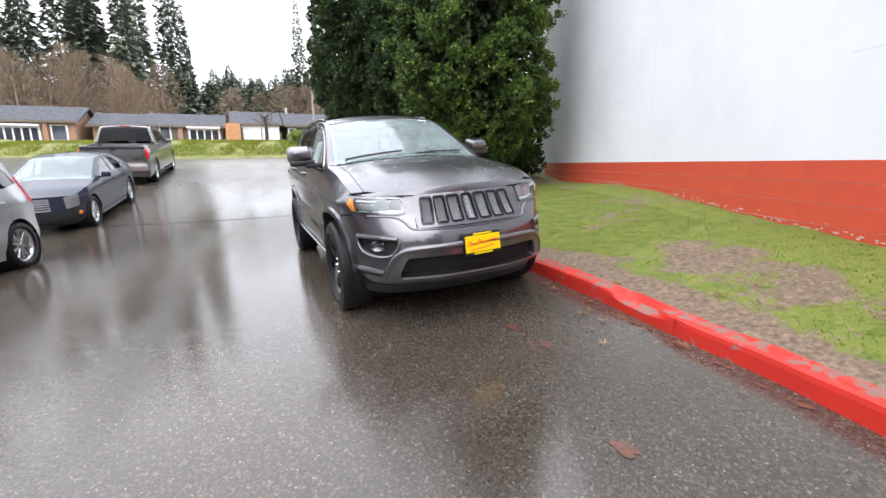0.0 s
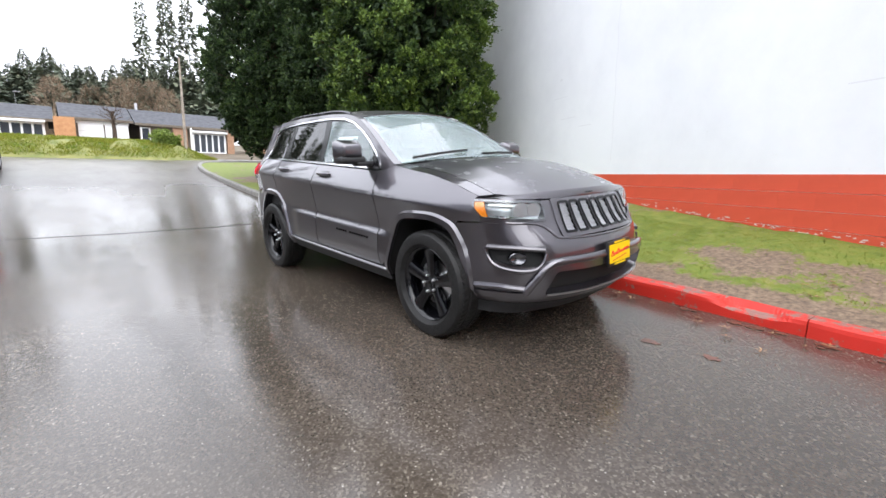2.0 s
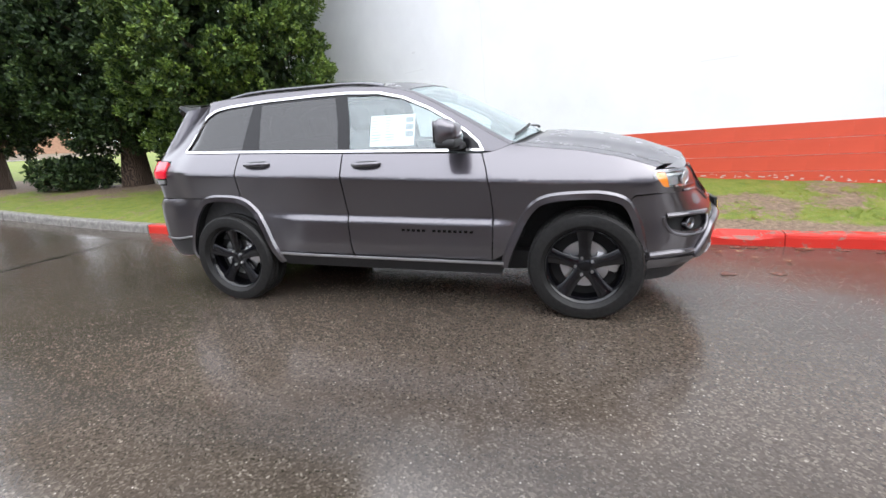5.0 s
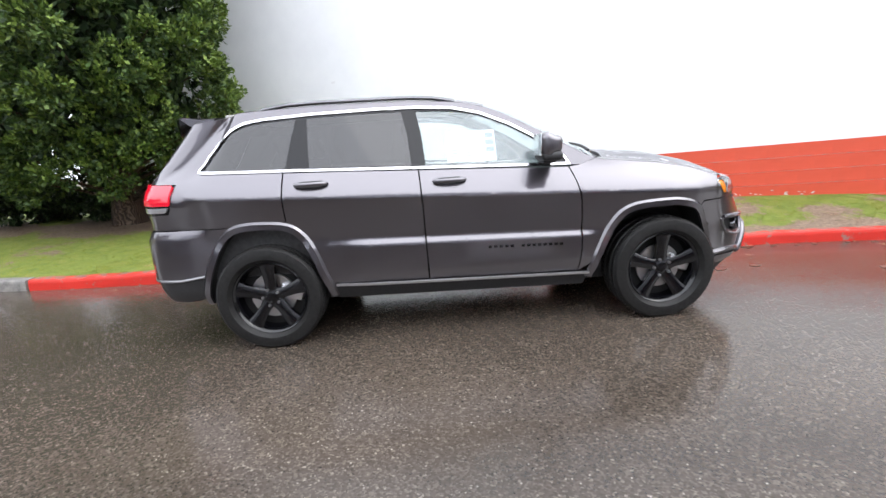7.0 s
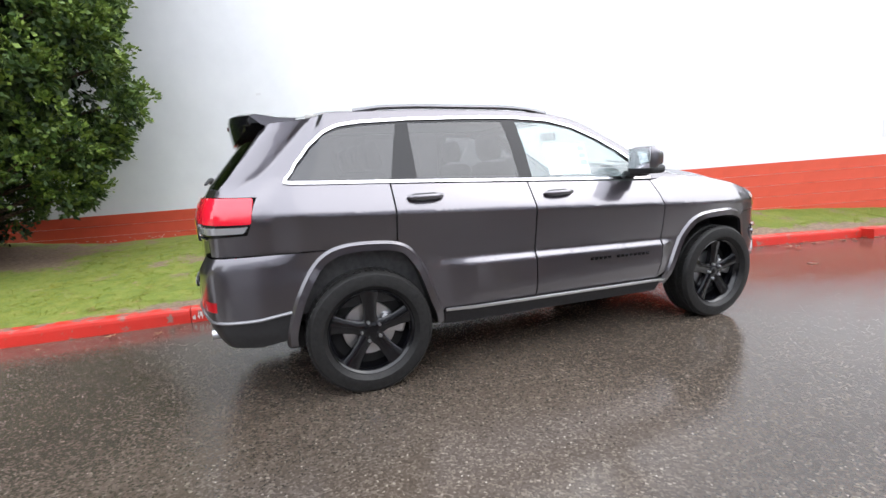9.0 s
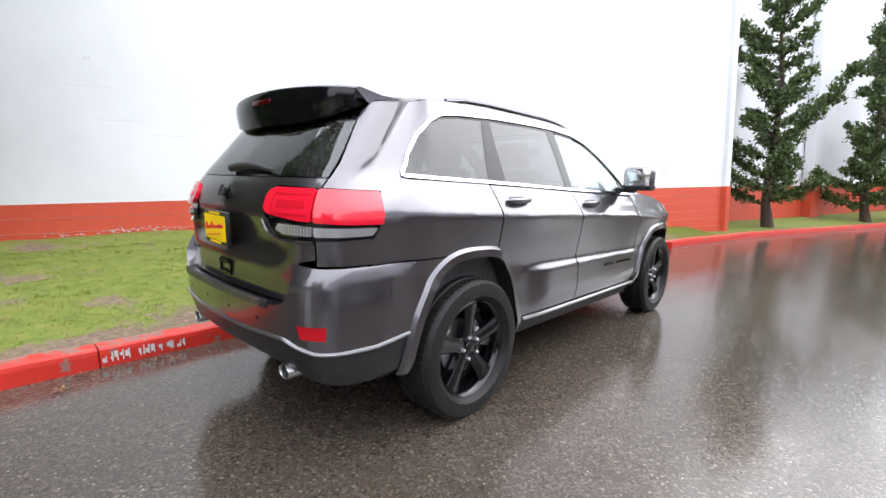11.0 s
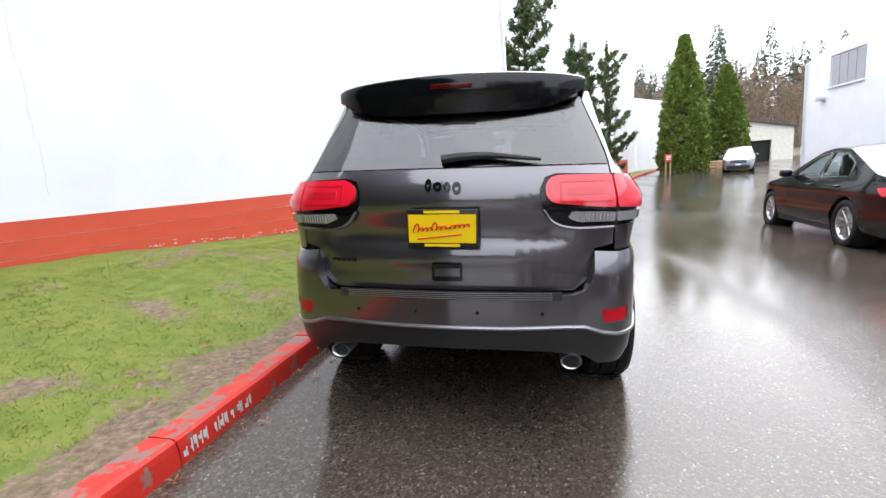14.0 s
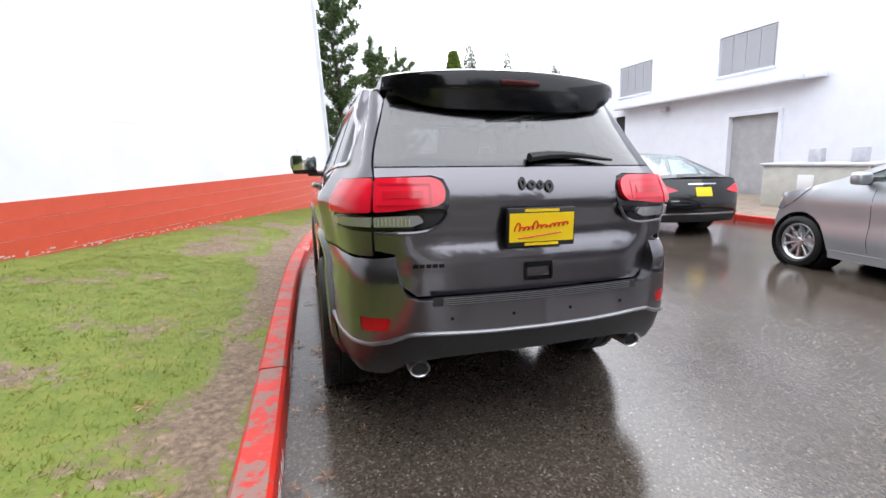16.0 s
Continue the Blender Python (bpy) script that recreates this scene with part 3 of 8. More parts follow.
red_kerb = thing("kerb_red", "red-painted concrete kerb with worn edges and a broken corner", "kerb", kind="structure")
grey_kerb = thing("kerb_grey", "weathered grey concrete kerb round the lawn", "kerb", kind="structure")
arc = np.r_[0, np.cumsum(np.linalg.norm(np.diff(KERB_LINE, axis=0), axis=1))]
start5 = np.interp(5.0, KERB_LINE[KERB_LINE[:, 1] < 20][:, 1], arc[KERB_LINE[:, 1] < 20])
first, cuts = np.interp(2.78, KERB_LINE[KERB_LINE[:, 1] < 20][:, 1], arc[KERB_LINE[:, 1] < 20]), []
cuts = sorted([first - 3.05 * k for k in range(0, 15)] + [first - 1.29, start5])
for a, b in zip(cuts, cuts[1:]):
    i0, i1 = max(np.searchsorted(arc, a) - 1, 0), np.searchsorted(arc, b)
    y0, y1 = KERB_LINE[i0, 1], KERB_LINE[i1, 1]
    kerb_piece(i0, i1, RED_KERB, "kerb_stone", red_kerb, -2.95 if y0 < -2.95 < y1 else None, (a, b))
kerb_piece(0, np.searchsorted(arc, cuts[0]) - 1, RED_KERB, "kerb_stone", red_kerb)
gs = [start5 + 0.02 + 1.85 * k for k in range(0, 22)]
for a, b in zip(gs, gs[1:]):
    kerb_piece(np.searchsorted(arc, a), min(np.searchsorted(arc, b - 0.03), 3599), CONCRETE, "kerb_stone", grey_kerb)
CHALK = material("worn_white_paint", (0.62, 0.58, 0.55), 0.7)
rngk = random.Random(3)
marks = []
for k in range(34):
    yk = (2.28 if k < 16 else 0.50) + 0.030 * k + rngk.uniform(-0.01, 0.01)
    if k % 6 == 4:
        continue
    h0 = rngk.uniform(0.03, 0.06)
    marks.append((yk, yk + rngk.uniform(0.008, 0.03), h0, h0 + rngk.uniform(0.015, 0.05)))
    marks.append((yk, yk + 0.008, 0.03, rngk.uniform(0.07, 0.10)))
bars("kerb_scrawl", marks, lambda q: np.column_stack([kerb_x(q[:, 0]) + 0.001, q[:, 0], land(kerb_x(q[:, 0]), q[:, 0]) + q[:, 1]]), CHALK, red_kerb, "worn white painted marks", lift=0.003, thick=0.001, flip=True)


# ---- lawn between kerb and wall, and round the trees ----
def base_z(y):
    return np.interp(y, [-60, -30, -12, -9, -6, -3.5, -2, 0, 1.5, 5, 9, 14, 21], [-0.25, -0.1, 0.05, 0.18, 0.36, 0.46, 0.54, 0.69, 0.72, 0.62, 0.95, 1.35, 2.0])


def outer_x(y):
    back = np.interp(y, [-60, -46, -9.2], [-14.0, -11.2, 2.3])
    return np.where(y < -9.0, back, np.where(y < 9.0, wall_x(y), np.interp(y, [9.0, 10.5, 22], [wall_x(9.0), 14.0, 16.0])))


def lawn_z(x, y):
    k = kerb_x(y) + 0.16
    t = np.clip((x - k) / np.maximum(outer_x(y) - k, 0.2), 0, 1)
    lo = land(kerb_x(y), y) + 0.115
    return lo + (base_z(y) - lo) * (t * 0.7 + 0.3 * smoothstep(0, 1, t))


def speckle(x, y, s, seed=0.0):
    return np.array([noise.fractal(Vector((a * s, b * s, seed)), 0.9, 2.1, 4) for a, b in zip(x, y)])


def bareness(x, y):
    k = kerb_x(y) + 0.16
    d = np.maximum(x - k, 0)
    f = speckle(x, y, 0.9) + 0.7 * speckle(x, y, 2.7, 5.0)
    near = np.exp(-(d / 0.5) ** 1.5) * smoothstep(-7.5, -5.5, y) * (1 - smoothstep(1.2, 2.6, y))
    strip = 0.66 * np.exp(-((d - 0.14) / 0.17) ** 2) * (1 - smoothstep(3.4, 4.2, y)) * smoothstep(-9, -7, y)
    mid = 0.55 * np.exp(-((d - 1.05) / 0.38) ** 2) * smoothstep(-5.2, -3.8, y) * (1 - smoothstep(-2.0, -1.2, y))
    ring = 0.0
    for tx, ty in ((5.4, 6.4), (4.6, 9.4), (3.35, 12.5)):
        ring = np.maximum(ring, 1.1 * np.exp(-(((x - tx) ** 2 + (y - ty) ** 2) / 1.9) ** 1.5))
    for tx, ty, tr in ((2.28, 1.38, 0.13), (2.05, 0.78, 0.24), (1.66, 2.35, 0.13), (2.54, 1.70, 0.10), (1.50, 2.62, 0.08)):
        ring = np.maximum(ring, 0.30 * np.exp(-((x - tx) ** 2 + 2.0 * (y - ty) ** 2) / tr**2))
    ring = ring - 0.35 * np.exp(-(d / 0.07) ** 2) * smoothstep(-0.1, 0.2, speckle(x, y, 2.9, 3.0)) * smoothstep(1.4, 2.0, y)
    v = 0.20 + 0.36 * near + 0.8 * strip + 0.75 * mid + 0.52 * f + ring
    return np.clip(v, 0, 1)


yy = spaced((-56, -14, 1.0), (-14, -9.0, 0.4), (-9.0, 10.5, 0.11), (10.5, 20.4, 0.5))
tt = np.r_[0, np.linspace(0.01, 1, 42)]
LY, LT = np.meshgrid(yy, tt, indexing="ij")
kx = kerb_x(LY) + 0.14
LX = kx + (outer_x(LY) + 0.05 - kx) * LT
LZ = lawn_z(LX, LY) + 0.02 * speckle(LX.ravel(), LY.ravel(), 2.2, 9.0).reshape(LX.shape) * np.minimum(LT * 12, 1)
n = len(tt)
lawn = solid("lawn", np.column_stack([LX.ravel(), LY.ravel(), LZ.ravel()]), [(r * n + c, r * n + c + 1, (r + 1) * n + c + 1, (r + 1) * n + c) for r in range(len(yy) - 1) for c in range(n - 1)], TURF, smooth=True)
tagged(lawn, "patchy green lawn with bare muddy soil beside the kerb", "lawn", kind="structure")
BARE = bareness(LX.ravel(), LY.ravel())
att = lawn.data.color_attributes.new("bare", "FLOAT_COLOR", "POINT")
att.data.foreach_set("color", np.column_stack([BARE, BARE, BARE, np.ones_like(BARE)]).ravel())

BLADE = leafy("grass_blade", (0.105, 0.165, 0.014), (0.145, 0.205, 0.020), (0.225, 0.24, 0.040))
# drifts of yellower, mossy grass
drift = ramp(BLADE, grain(BLADE, 1.7, 5, 0.65, coords=where(BLADE)), (0.38, grey3(0.0)), (0.62, grey3(0.75)))
lush = socket(BLADE, "Base Color").links[0].from_socket
tint = blend(BLADE, drift, lush, (0.235, 0.22, 0.034))
wire(BLADE, tint, socket(BLADE, "Base Color"))
# light shines through the thin blades
glow_through = add(BLADE, "ShaderNodeBsdfTranslucent")
wire(BLADE, tint, glow_through.inputs["Color"])
thin = add(BLADE, "ShaderNodeMixShader")
thin.inputs[0].default_value = 0.45
wire(BLADE, BLADE.node_tree.nodes["Principled BSDF"].outputs[0], thin.inputs[1])
wire(BLADE, glow_through.outputs[0], thin.inputs[2])
wire(BLADE, thin.outputs[0], BLADE.node_tree.nodes["Material Output"].inputs["Surface"])


def grass(count, y0, y1, size, seed, most=1.0):
    rng = np.random.RandomState(seed)
    y = y0 + (y1 - y0) * rng.rand(count)
    k = kerb_x(y) + 0.17
    x = k + (outer_x(y) - 0.03 - k) * rng.rand(count) * most
    keep = bareness(x, y) < 0.42 + 0.30 * rng.rand(count)
    x, y = x[keep], y[keep]
    m = len(x)
    z = lawn_z(x, y) - 0.005 + 0.02 * speckle(x, y, 2.2, 9.0) * np.clip((x - kerb_x(y) - 0.14) / 0.3, 0, 1)
    a, ln = 2 * np.pi * rng.rand(m), size * (0.5 + rng.rand(m))
    tilt = 0.85 + 0.5 * rng.rand(m)
    wd = 0.0022 + 0.0025 * rng.rand(m)
    p = np.column_stack([x, y, z])
    side = np.column_stack([-np.sin(a) * wd, np.cos(a) * wd, 0 * a])
    tip = np.column_stack([np.cos(a) * np.sin(tilt) * ln, np.sin(a) * np.sin(tilt) * ln, np.cos(tilt) * ln])
    return np.stack([p - side, p + side, p + tip], 1).reshape(-1, 3)


def loose_triangles(name, v, mat, label, category):
    me = bpy.data.meshes.new(name)
    m = len(v) // 3
    me.vertices.add(len(v))
    me.vertices.foreach_set("co", np.ascontiguousarray(v, dtype=np.float32).ravel())
    me.loops.add(3 * m)
    me.loops.foreach_set("vertex_index", np.arange(3 * m, dtype=np.int32))
    me.polygons.add(m)
    me.polygons.foreach_set("loop_start", np.arange(0, 3 * m, 3, dtype=np.int32))
    me.materials.append(mat)
    me.update(calc_edges=True)
    me.validate()
    return tagged(new(name, me), label, category, kind="stuff")


loose_triangles("grass", np.vstack([grass(150000, -2.0, 4.6, 0.021, 1, 0.8), grass(60000, -9.0, -2.0, 0.028, 2), grass(36000, 4.6, 12.0, 0.033, 3, 0.8), grass(14000, -2.0, 4.6, 0.036, 4)]), BLADE, "short wet green grass on the lawn", "grass")

LEAF = leafy("fallen_leaf", (0.09, 0.035, 0.012), (0.22, 0.10, 0.04), (0.38, 0.24, 0.12))


def fallen_leaves():
    rng = np.random.RandomState(11)
    out = []
    spots = [(kerb_x(y) - abs(rng.randn()) * 0.22 - 0.02, y) for y in rng.uniform(-6.5, 4.0, 60)] + [(kerb_x(y) + 0.2 + rng.rand() * 1.2, y) for y in rng.uniform(-5.5, 4.0, 60)]
    for x, y in spots:
        z = (land(x, y) if x < kerb_x(y) else lawn_z(x, y)) + 0.012
        r = rng.uniform(0.018, 0.065)
        a = rng.rand() * 6.3
        for k in range(5):
            b = a + k * 1.2566
            c = np.array([x, y, z])
            out += [c, c + [r * math.cos(b - 0.45) * 0.6, r * math.sin(b - 0.45) * 0.6, 0.004], c + [r * math.cos(b), r * math.sin(b), 0.012 * rng.rand()]]
    return np.array(out)


loose_triangles("fallen_leaves", fallen_leaves(), LEAF, "brown dead leaves scattered along the kerb", "leaves")


# ---- the long white wall with its red base ----
def upright(name, a, b, z0, z1, thick, mat, parent=None, label=""):
    """A straight wall between two plan points; thick: to the right of the way from a to b."""
    a, b = np.array(a, float), np.array(b, float)
    d = (b - a) / np.linalg.norm(b - a)
    nrm = np.array([d[1], -d[0]]) * thick
    z0 = z0 if isinstance(z0, tuple) else (z0, z0)
    z1 = z1 if isinstance(z1, tuple) else (z1, z1)
    V = [(*a, z0[0]), (*b, z0[1]), (*(b + nrm), z0[1]), (*(a + nrm), z0[0]), (*a, z1[0]), (*b, z1[1]), (*(b + nrm), z1[1]), (*(a + nrm), z1[0])]
    bm = bmesh.new()
    vs = [bm.verts.new(p) for p in V]
    for f in ((0, 1, 2, 3), (4, 5, 6, 7), (0, 1, 5, 4), (1, 2, 6, 5), (2, 3, 7, 6), (3, 0, 4, 7)):
        bm.faces.new([vs[k] for k in f])
    return part(name, bm, mat, parent, label, False)


STRIPE = 1.16
wall = upright("wall_east", WALL_B, WALL_A, -0.4, 9.0, 0.35, WHITE_WALL)
tagged(wall, "tall white-painted block wall with a red base band", "wall", kind="structure")
upright("wall_end", WALL_A - (0.0, 0.36), WALL_A + (14, -6.0), -0.4, 9.0, 0.3, WHITE_WALL, wall)
# the red band: painted blocks in courses
d_wall = (WALL_A - WALL_B) / np.linalg.norm(WALL_A - WALL_B)
n_wall = np.array([-d_wall[1], d_wall[0]])
turn_wall = math.degrees(math.atan2(d_wall[1], d_wall[0]))
bm = box((0.3999, 0.05, 0.1962), (0, 0, 0), 0.0006, segments=1)
block_me = bpy.data.meshes.new("block")
bm.to_mesh(block_me)
bm.free()
block_me.materials.append(RED_WALL)
run = np.linalg.norm(WALL_A - WALL_B)
rngb = random.Random(5)
for course in range(7):
    zc = STRIPE - 0.1 - 0.2 * course
    s = 0.2 + (0.2 if course % 2 else 0.0)
    while s < run - 0.1:
        p = WALL_B + d_wall * s
        if zc + 0.1 > base_z(p[1]) - 0.02 and p[1] < 7.2:
            ob = new("block", block_me)
            ob.parent = wall
            q = p + n_wall * (-0.020 + rngb.uniform(-0.0004, 0.0004))
            ob.matrix_basis = pose(q[0], q[1], zc, 0, 0, turn_wall)
        s += 0.4
# flaking paint and crumbled render along the foot of the wall
flakes = []
rngf = np.random.RandomState(8)
for y in np.concatenate([rngf.uniform(-5.5, -0.5, 110), rngf.uniform(1.0, 2.6, 50), rngf.uniform(3.6, 5.6, 20)]):
    z = base_z(y) + abs(rngf.randn()) * 0.03 + 0.005
    for k in range(rngf.randint(1, 4)):
        c = np.array([wall_x(y), y, z]) + np.array([*(n_wall * 0.012), 0])
        a, l = rngf.rand() * 3, rngf.uniform(0.015, 0.055)
        t3 = np.array([d_wall[0], d_wall[1], 0])
        flakes += [c, c + t3 * l, c + t3 * l * rngf.rand() + [0, 0, rngf.uniform(0.008, 0.022)]]
loose_triangles("paint_flakes", np.array(flakes), CHALK, "pale flaked paint along the foot of the wall", "paint")
# white wall marks: a crack and a few scars
SCAR = material("wall_scar", (0.62, 0.62, 0.64), 0.8)


def wall_at(q):
    return np.column_stack([wall_x(q[:, 0]), q[:, 0], q[:, 1]])


crack = [(0.30 + 0.10 * (k / 30) + 0.012 * math.sin(k * 1.7), 1.2 + 0.2 * k) for k in range(32)]
bars("wall_crack", [(a[0] - 0.003, a[0] + 0.004, a[1], b[1]) for a, b in zip(crack, crack[1:]) if rngb.random() < 0.8], wall_at, SCAR, wall, "thin crack in the paint", lift=0.001, thick=0.001, flip=True)
bars("wall_scar", [(1.90, 1.98, 3.10, 3.14), (-8.28, -8.10, 1.45, 1.75), (-3.4, -3.0, 2.06, 2.075), (1.4, 1.9, 2.3, 2.31), (0.9, 1.3, 2.1, 2.11), (1.7, 2.2, 2.75, 2.76)], wall_at, SCAR, wall, "faint scars on the white paint", lift=0.001, thick=0.001, flip=True)
# the wall's set-back continuation with its red foot
WB0, WB1 = np.array([1.75, -10.65]), np.array([-10.9, -44.5])
wall2 = upright("wall_south", WB1, WB0, -0.8, 8.6, 0.4, WHITE_WALL)
tagged(wall2, "white wall set back behind the conifers with a red foot", "wall", kind="structure")
upright("wall_return", WALL_B, WB0 + (0.6, 0.0), -0.4, 9.0, -0.3, WHITE_WALL, wall2)
d_r = (WB0 + (0.6, 0.0) - WALL_B) / np.linalg.norm(WB0 + (0.6, 0.0) - WALL_B)
upright("return_foot", WALL_B + np.array([d_r[1], -d_r[0]]) * 0.01 - d_r * 0.012, WB0 + (0.6, 0.0), -0.4, STRIPE, -0.32, RED_WALL, wall2, "red-painted foot of the return")
dB = (WB0 - WB1) / np.linalg.norm(WB0 - WB1)
nB = np.array([-dB[1], dB[0]])
upright("red_foot", WB1 + dB * 4.5 + nB * 0.06, WB0 + nB * 0.06, -0.8, 1.1, 0.05, RED_WALL, wall2, "red-painted foot of the wall")
for s in (10.0, 20.0, 28.5):
    p = WB1 + dB * s
    upright("pilaster", p + nB * 0.35, p + dB * 0.5 + nB * 0.35, -0.8, 8.7, 0.3, WHITE_WALL, wall2)
    upright("pilaster_foot", p - dB * 0.01 + nB * 0.37, p + dB * 0.51 + nB * 0.37, -0.8, 1.1, 0.32, RED_WALL, wall2, "red-painted pilaster foot")
upright("far_block", (-16.0, -52.0), (-11.4, -46.0), -0.8, 7.2, 3.0, WHITE_WALL, wall2)

# old red overspray on the asphalt beside the kerb
STAIN = mottled("red_overspray", (0.055, 0.038, 0.03), (0.17, 0.06, 0.035), 38, 0.3, 0.1)
rngs = np.random.RandomState(17)
spots_ = [(-0.19, -4.01, 0.055), (0.12, -2.62, 0.05), (0.15, -2.99, 0.045)]
for k in range(26):
    y = rngs.uniform(-7.5, -2.3)
    spots_.append((kerb_x(y) - 0.05 - abs(rngs.randn()) * 0.06, y, rngs.uniform(0.02, 0.05)))
for sx_, sy_, r0 in spots_:
    a = np.linspace(0, 2 * np.pi, 14, endpoint=False)
    rr = r0 * (0.55 + 0.7 * rngs.rand(14))
    q = np.array([sx_, sy_]) + np.column_stack([0.75 * rr * np.cos(a), 1.3 * rr * np.sin(a)])
    tagged(solid("paint_stain", np.column_stack([q, land(q[:, 0], q[:, 1]) + 0.004]), [tuple(range(14))], STAIN), "faded red paint stain on the asphalt", "paint stain", kind="structure")


# ---- wheels ----
def wheel(parent, at, outward, r=0.385, width=0.265, rim_r=0.265, spokes=5, rim_mat=None, style="five"):
    """A tyre on a spoked rim, with brake disc and nuts; outward: +1 or -1 along x."""
    rim_mat = rim_mat or RIM_BLACK
    w = new("wheel")
    w.parent = parent
    w.matrix_basis = pose(*at, 0, 0, 0 if outward > 0 else 180)
    h = width / 2
    prof = [(-h * 0.72, rim_r), (-h * 0.98, rim_r + 0.03), (-h, r - 0.06), (-h * 0.93, r - 0.02), (-h * 0.78, r - 0.004), (-h * 0.4, r), (-h * 0.36, r - 0.008), (-h * 0.30, r - 0.008), (-h * 0.26, r),
            (h * 0.26, r), (h * 0.30, r - 0.008), (h * 0.36, r - 0.008), (h * 0.4, r), (h * 0.78, r - 0.004), (h * 0.93, r - 0.02), (h, r - 0.06), (h * 0.98, rim_r + 0.03), (h * 0.72, rim_r)]
    bm = lathe(prof, 64)
    n = 66
    for k in range(n):
        a = 2 * math.pi * k / n
        t = Matrix.Rotation(a, 3, "X")
        for x0, sx, lean in ((h * 0.60, h * 0.30, 0.3), (-h * 0.60, h * 0.30, -0.3), (0.0, h * 0.4, 0.2)):
            box((sx, 0.024, 0.009), t @ Vector((x0, 0, r - 0.002)), turn=t @ Matrix.Rotation(lean, 3, "Z"), bm=bm)
    part("tyre", bm, RUBBER, w, "black rubber tyre with a wet tread")
    ring = lathe([(h * 0.60, rim_r + 0.004), (h * 0.74, rim_r + 0.008), (h * 0.78, rim_r), (h * 0.70, rim_r - 0.014), (h * 0.45, rim_r - 0.026), (-h * 0.7, rim_r - 0.035), (-h * 0.75, rim_r)], 64)
    part("rim_barrel", ring, rim_mat, w)
    for k in range(spokes):
        a = 2 * math.pi * k / spokes
        t = Matrix.Rotation(a, 3, "X")
        bm = bmesh.new()
        wide = (0.050, 0.038, 0.044, 0.060) if style == "five" else (0.02, 0.016, 0.016, 0.02)
        rad = (0.03, 0.10, rim_r * 0.68, rim_r - 0.012)
        face = (h * 0.50, h * 0.55, h * 0.60, h * 0.66)
        rows = []
        for wd, rr, fx in zip(wide, rad, face):
            pts = [(fx - 0.045, -wd), (fx - 0.008, -wd), (fx, -wd * 0.72), (fx + 0.004, 0), (fx, wd * 0.72), (fx - 0.008, wd), (fx - 0.045, wd)]
            rows.append([bm.verts.new(t @ Vector((x, y, rr))) for x, y in pts])
        for A, B in zip(rows, rows[1:]):
            for j in range(6):
                bm.faces.new((A[j], A[j + 1], B[j + 1], B[j]))
        bm.faces.new(rows[0]), bm.faces.new(rows[-1])
        part("spoke", bm, rim_mat, w)
    part("hub_cap", lathe([(h * 0.35, 0.058), (h * 0.52, 0.055), (h * 0.57, 0.036), (h * 0.62, 0.032), (h * 0.64, 0.0)], 24), rim_mat, w)
    if style == "five":
        for k in range(5):
            a = 2 * math.pi * (k + 0.5) / 5
            bm = lathe([(0, 0.011), (0.028, 0.011), (0.034, 0.006)], 6)
            for v in bm.verts:
                v.co += Vector((h * 0.46, 0.062 * math.cos(a), 0.062 * math.sin(a)))
            part("wheel_nut", bm, SATIN, w, "bright steel wheel nut")
    part("brake_disc", lathe([(h * 0.10, 0.07), (h * 0.12, 0.165), (h * 0.02, 0.167), (0, 0.07)], 40), SATIN, w, "bare steel brake disc")
    bm = box((0.07, 0.10, 0.17), (h * 0.12, 0.0, 0), 0.015)
    for v in bm.verts:
        v.co = Matrix.Rotation(radians(70), 3, "X") @ (v.co + Vector((0, 0, 0.0))) + Vector((0, 0.145, 0.02))
    part("brake_caliper", bm, SATIN, w)
    part("wheel_back", lathe([(-h * 0.1, 0.03), (-h * 0.12, rim_r - 0.03)], 32), DARK_LINER, w)
    return w


def cloth_seat(parent, x, y, z, wide=0.52, back=0.66, rows=1):
    part("seat_cushion", box((wide, 0.50, 0.18), (x, y, z), 0.05, segments=3), SEAT, parent)
    lean = Matrix.Rotation(radians(-14), 3, "X")
    part("seat_back", box((wide * 0.96, 0.15, back), (x, y + 0.30, z + back / 2), 0.06, turn=lean, segments=3), SEAT, parent)
    for k in range(rows):
        part("head_rest", box((0.27, 0.10, 0.19), (x + (k - (rows - 1) / 2) * 0.5, y + 0.39, z + back + 0.10), 0.045, turn=lean, segments=3), SEAT, parent)


# ---- the parked sport utility vehicle ----
def jeep_side(y, z):
    crease = 1.04 + 0.05 * np.clip(y, -1.6, 1.9)
    belt = 1.222 + 0.041 * np.clip(y, -2.0, 1.95)
    up = np.clip((z - crease) / (belt - crease), 0, None)
    high = np.where(z > crease, np.where(z < belt, 0.115 * np.minimum(up, 1) ** 1.15, 0.115 + 0.40 * (z - belt)), 0)
    under = 0.050 * np.clip((crease - z) / 0.30, 0, 1)
    ledge = 0.70 + 0.03 * y
    fade = smoothstep(-1.0, -0.82, y) * (1 - smoothstep(0.70, 0.95, y))
    low = np.where(z < crease, under - (0.006 + 0.024 * fade) * (1 - smoothstep(ledge + 0.006, ledge + 0.05, z)) * smoothstep(0.40, 0.55, z), 0)
    sill = 0.075 * (1 - smoothstep(0.27, 0.46, z))
    shelf = 0.035 * smoothstep(0.855, 0.93, z) * smoothstep(1.75, 2.0, y)
    return high + low + sill + shelf


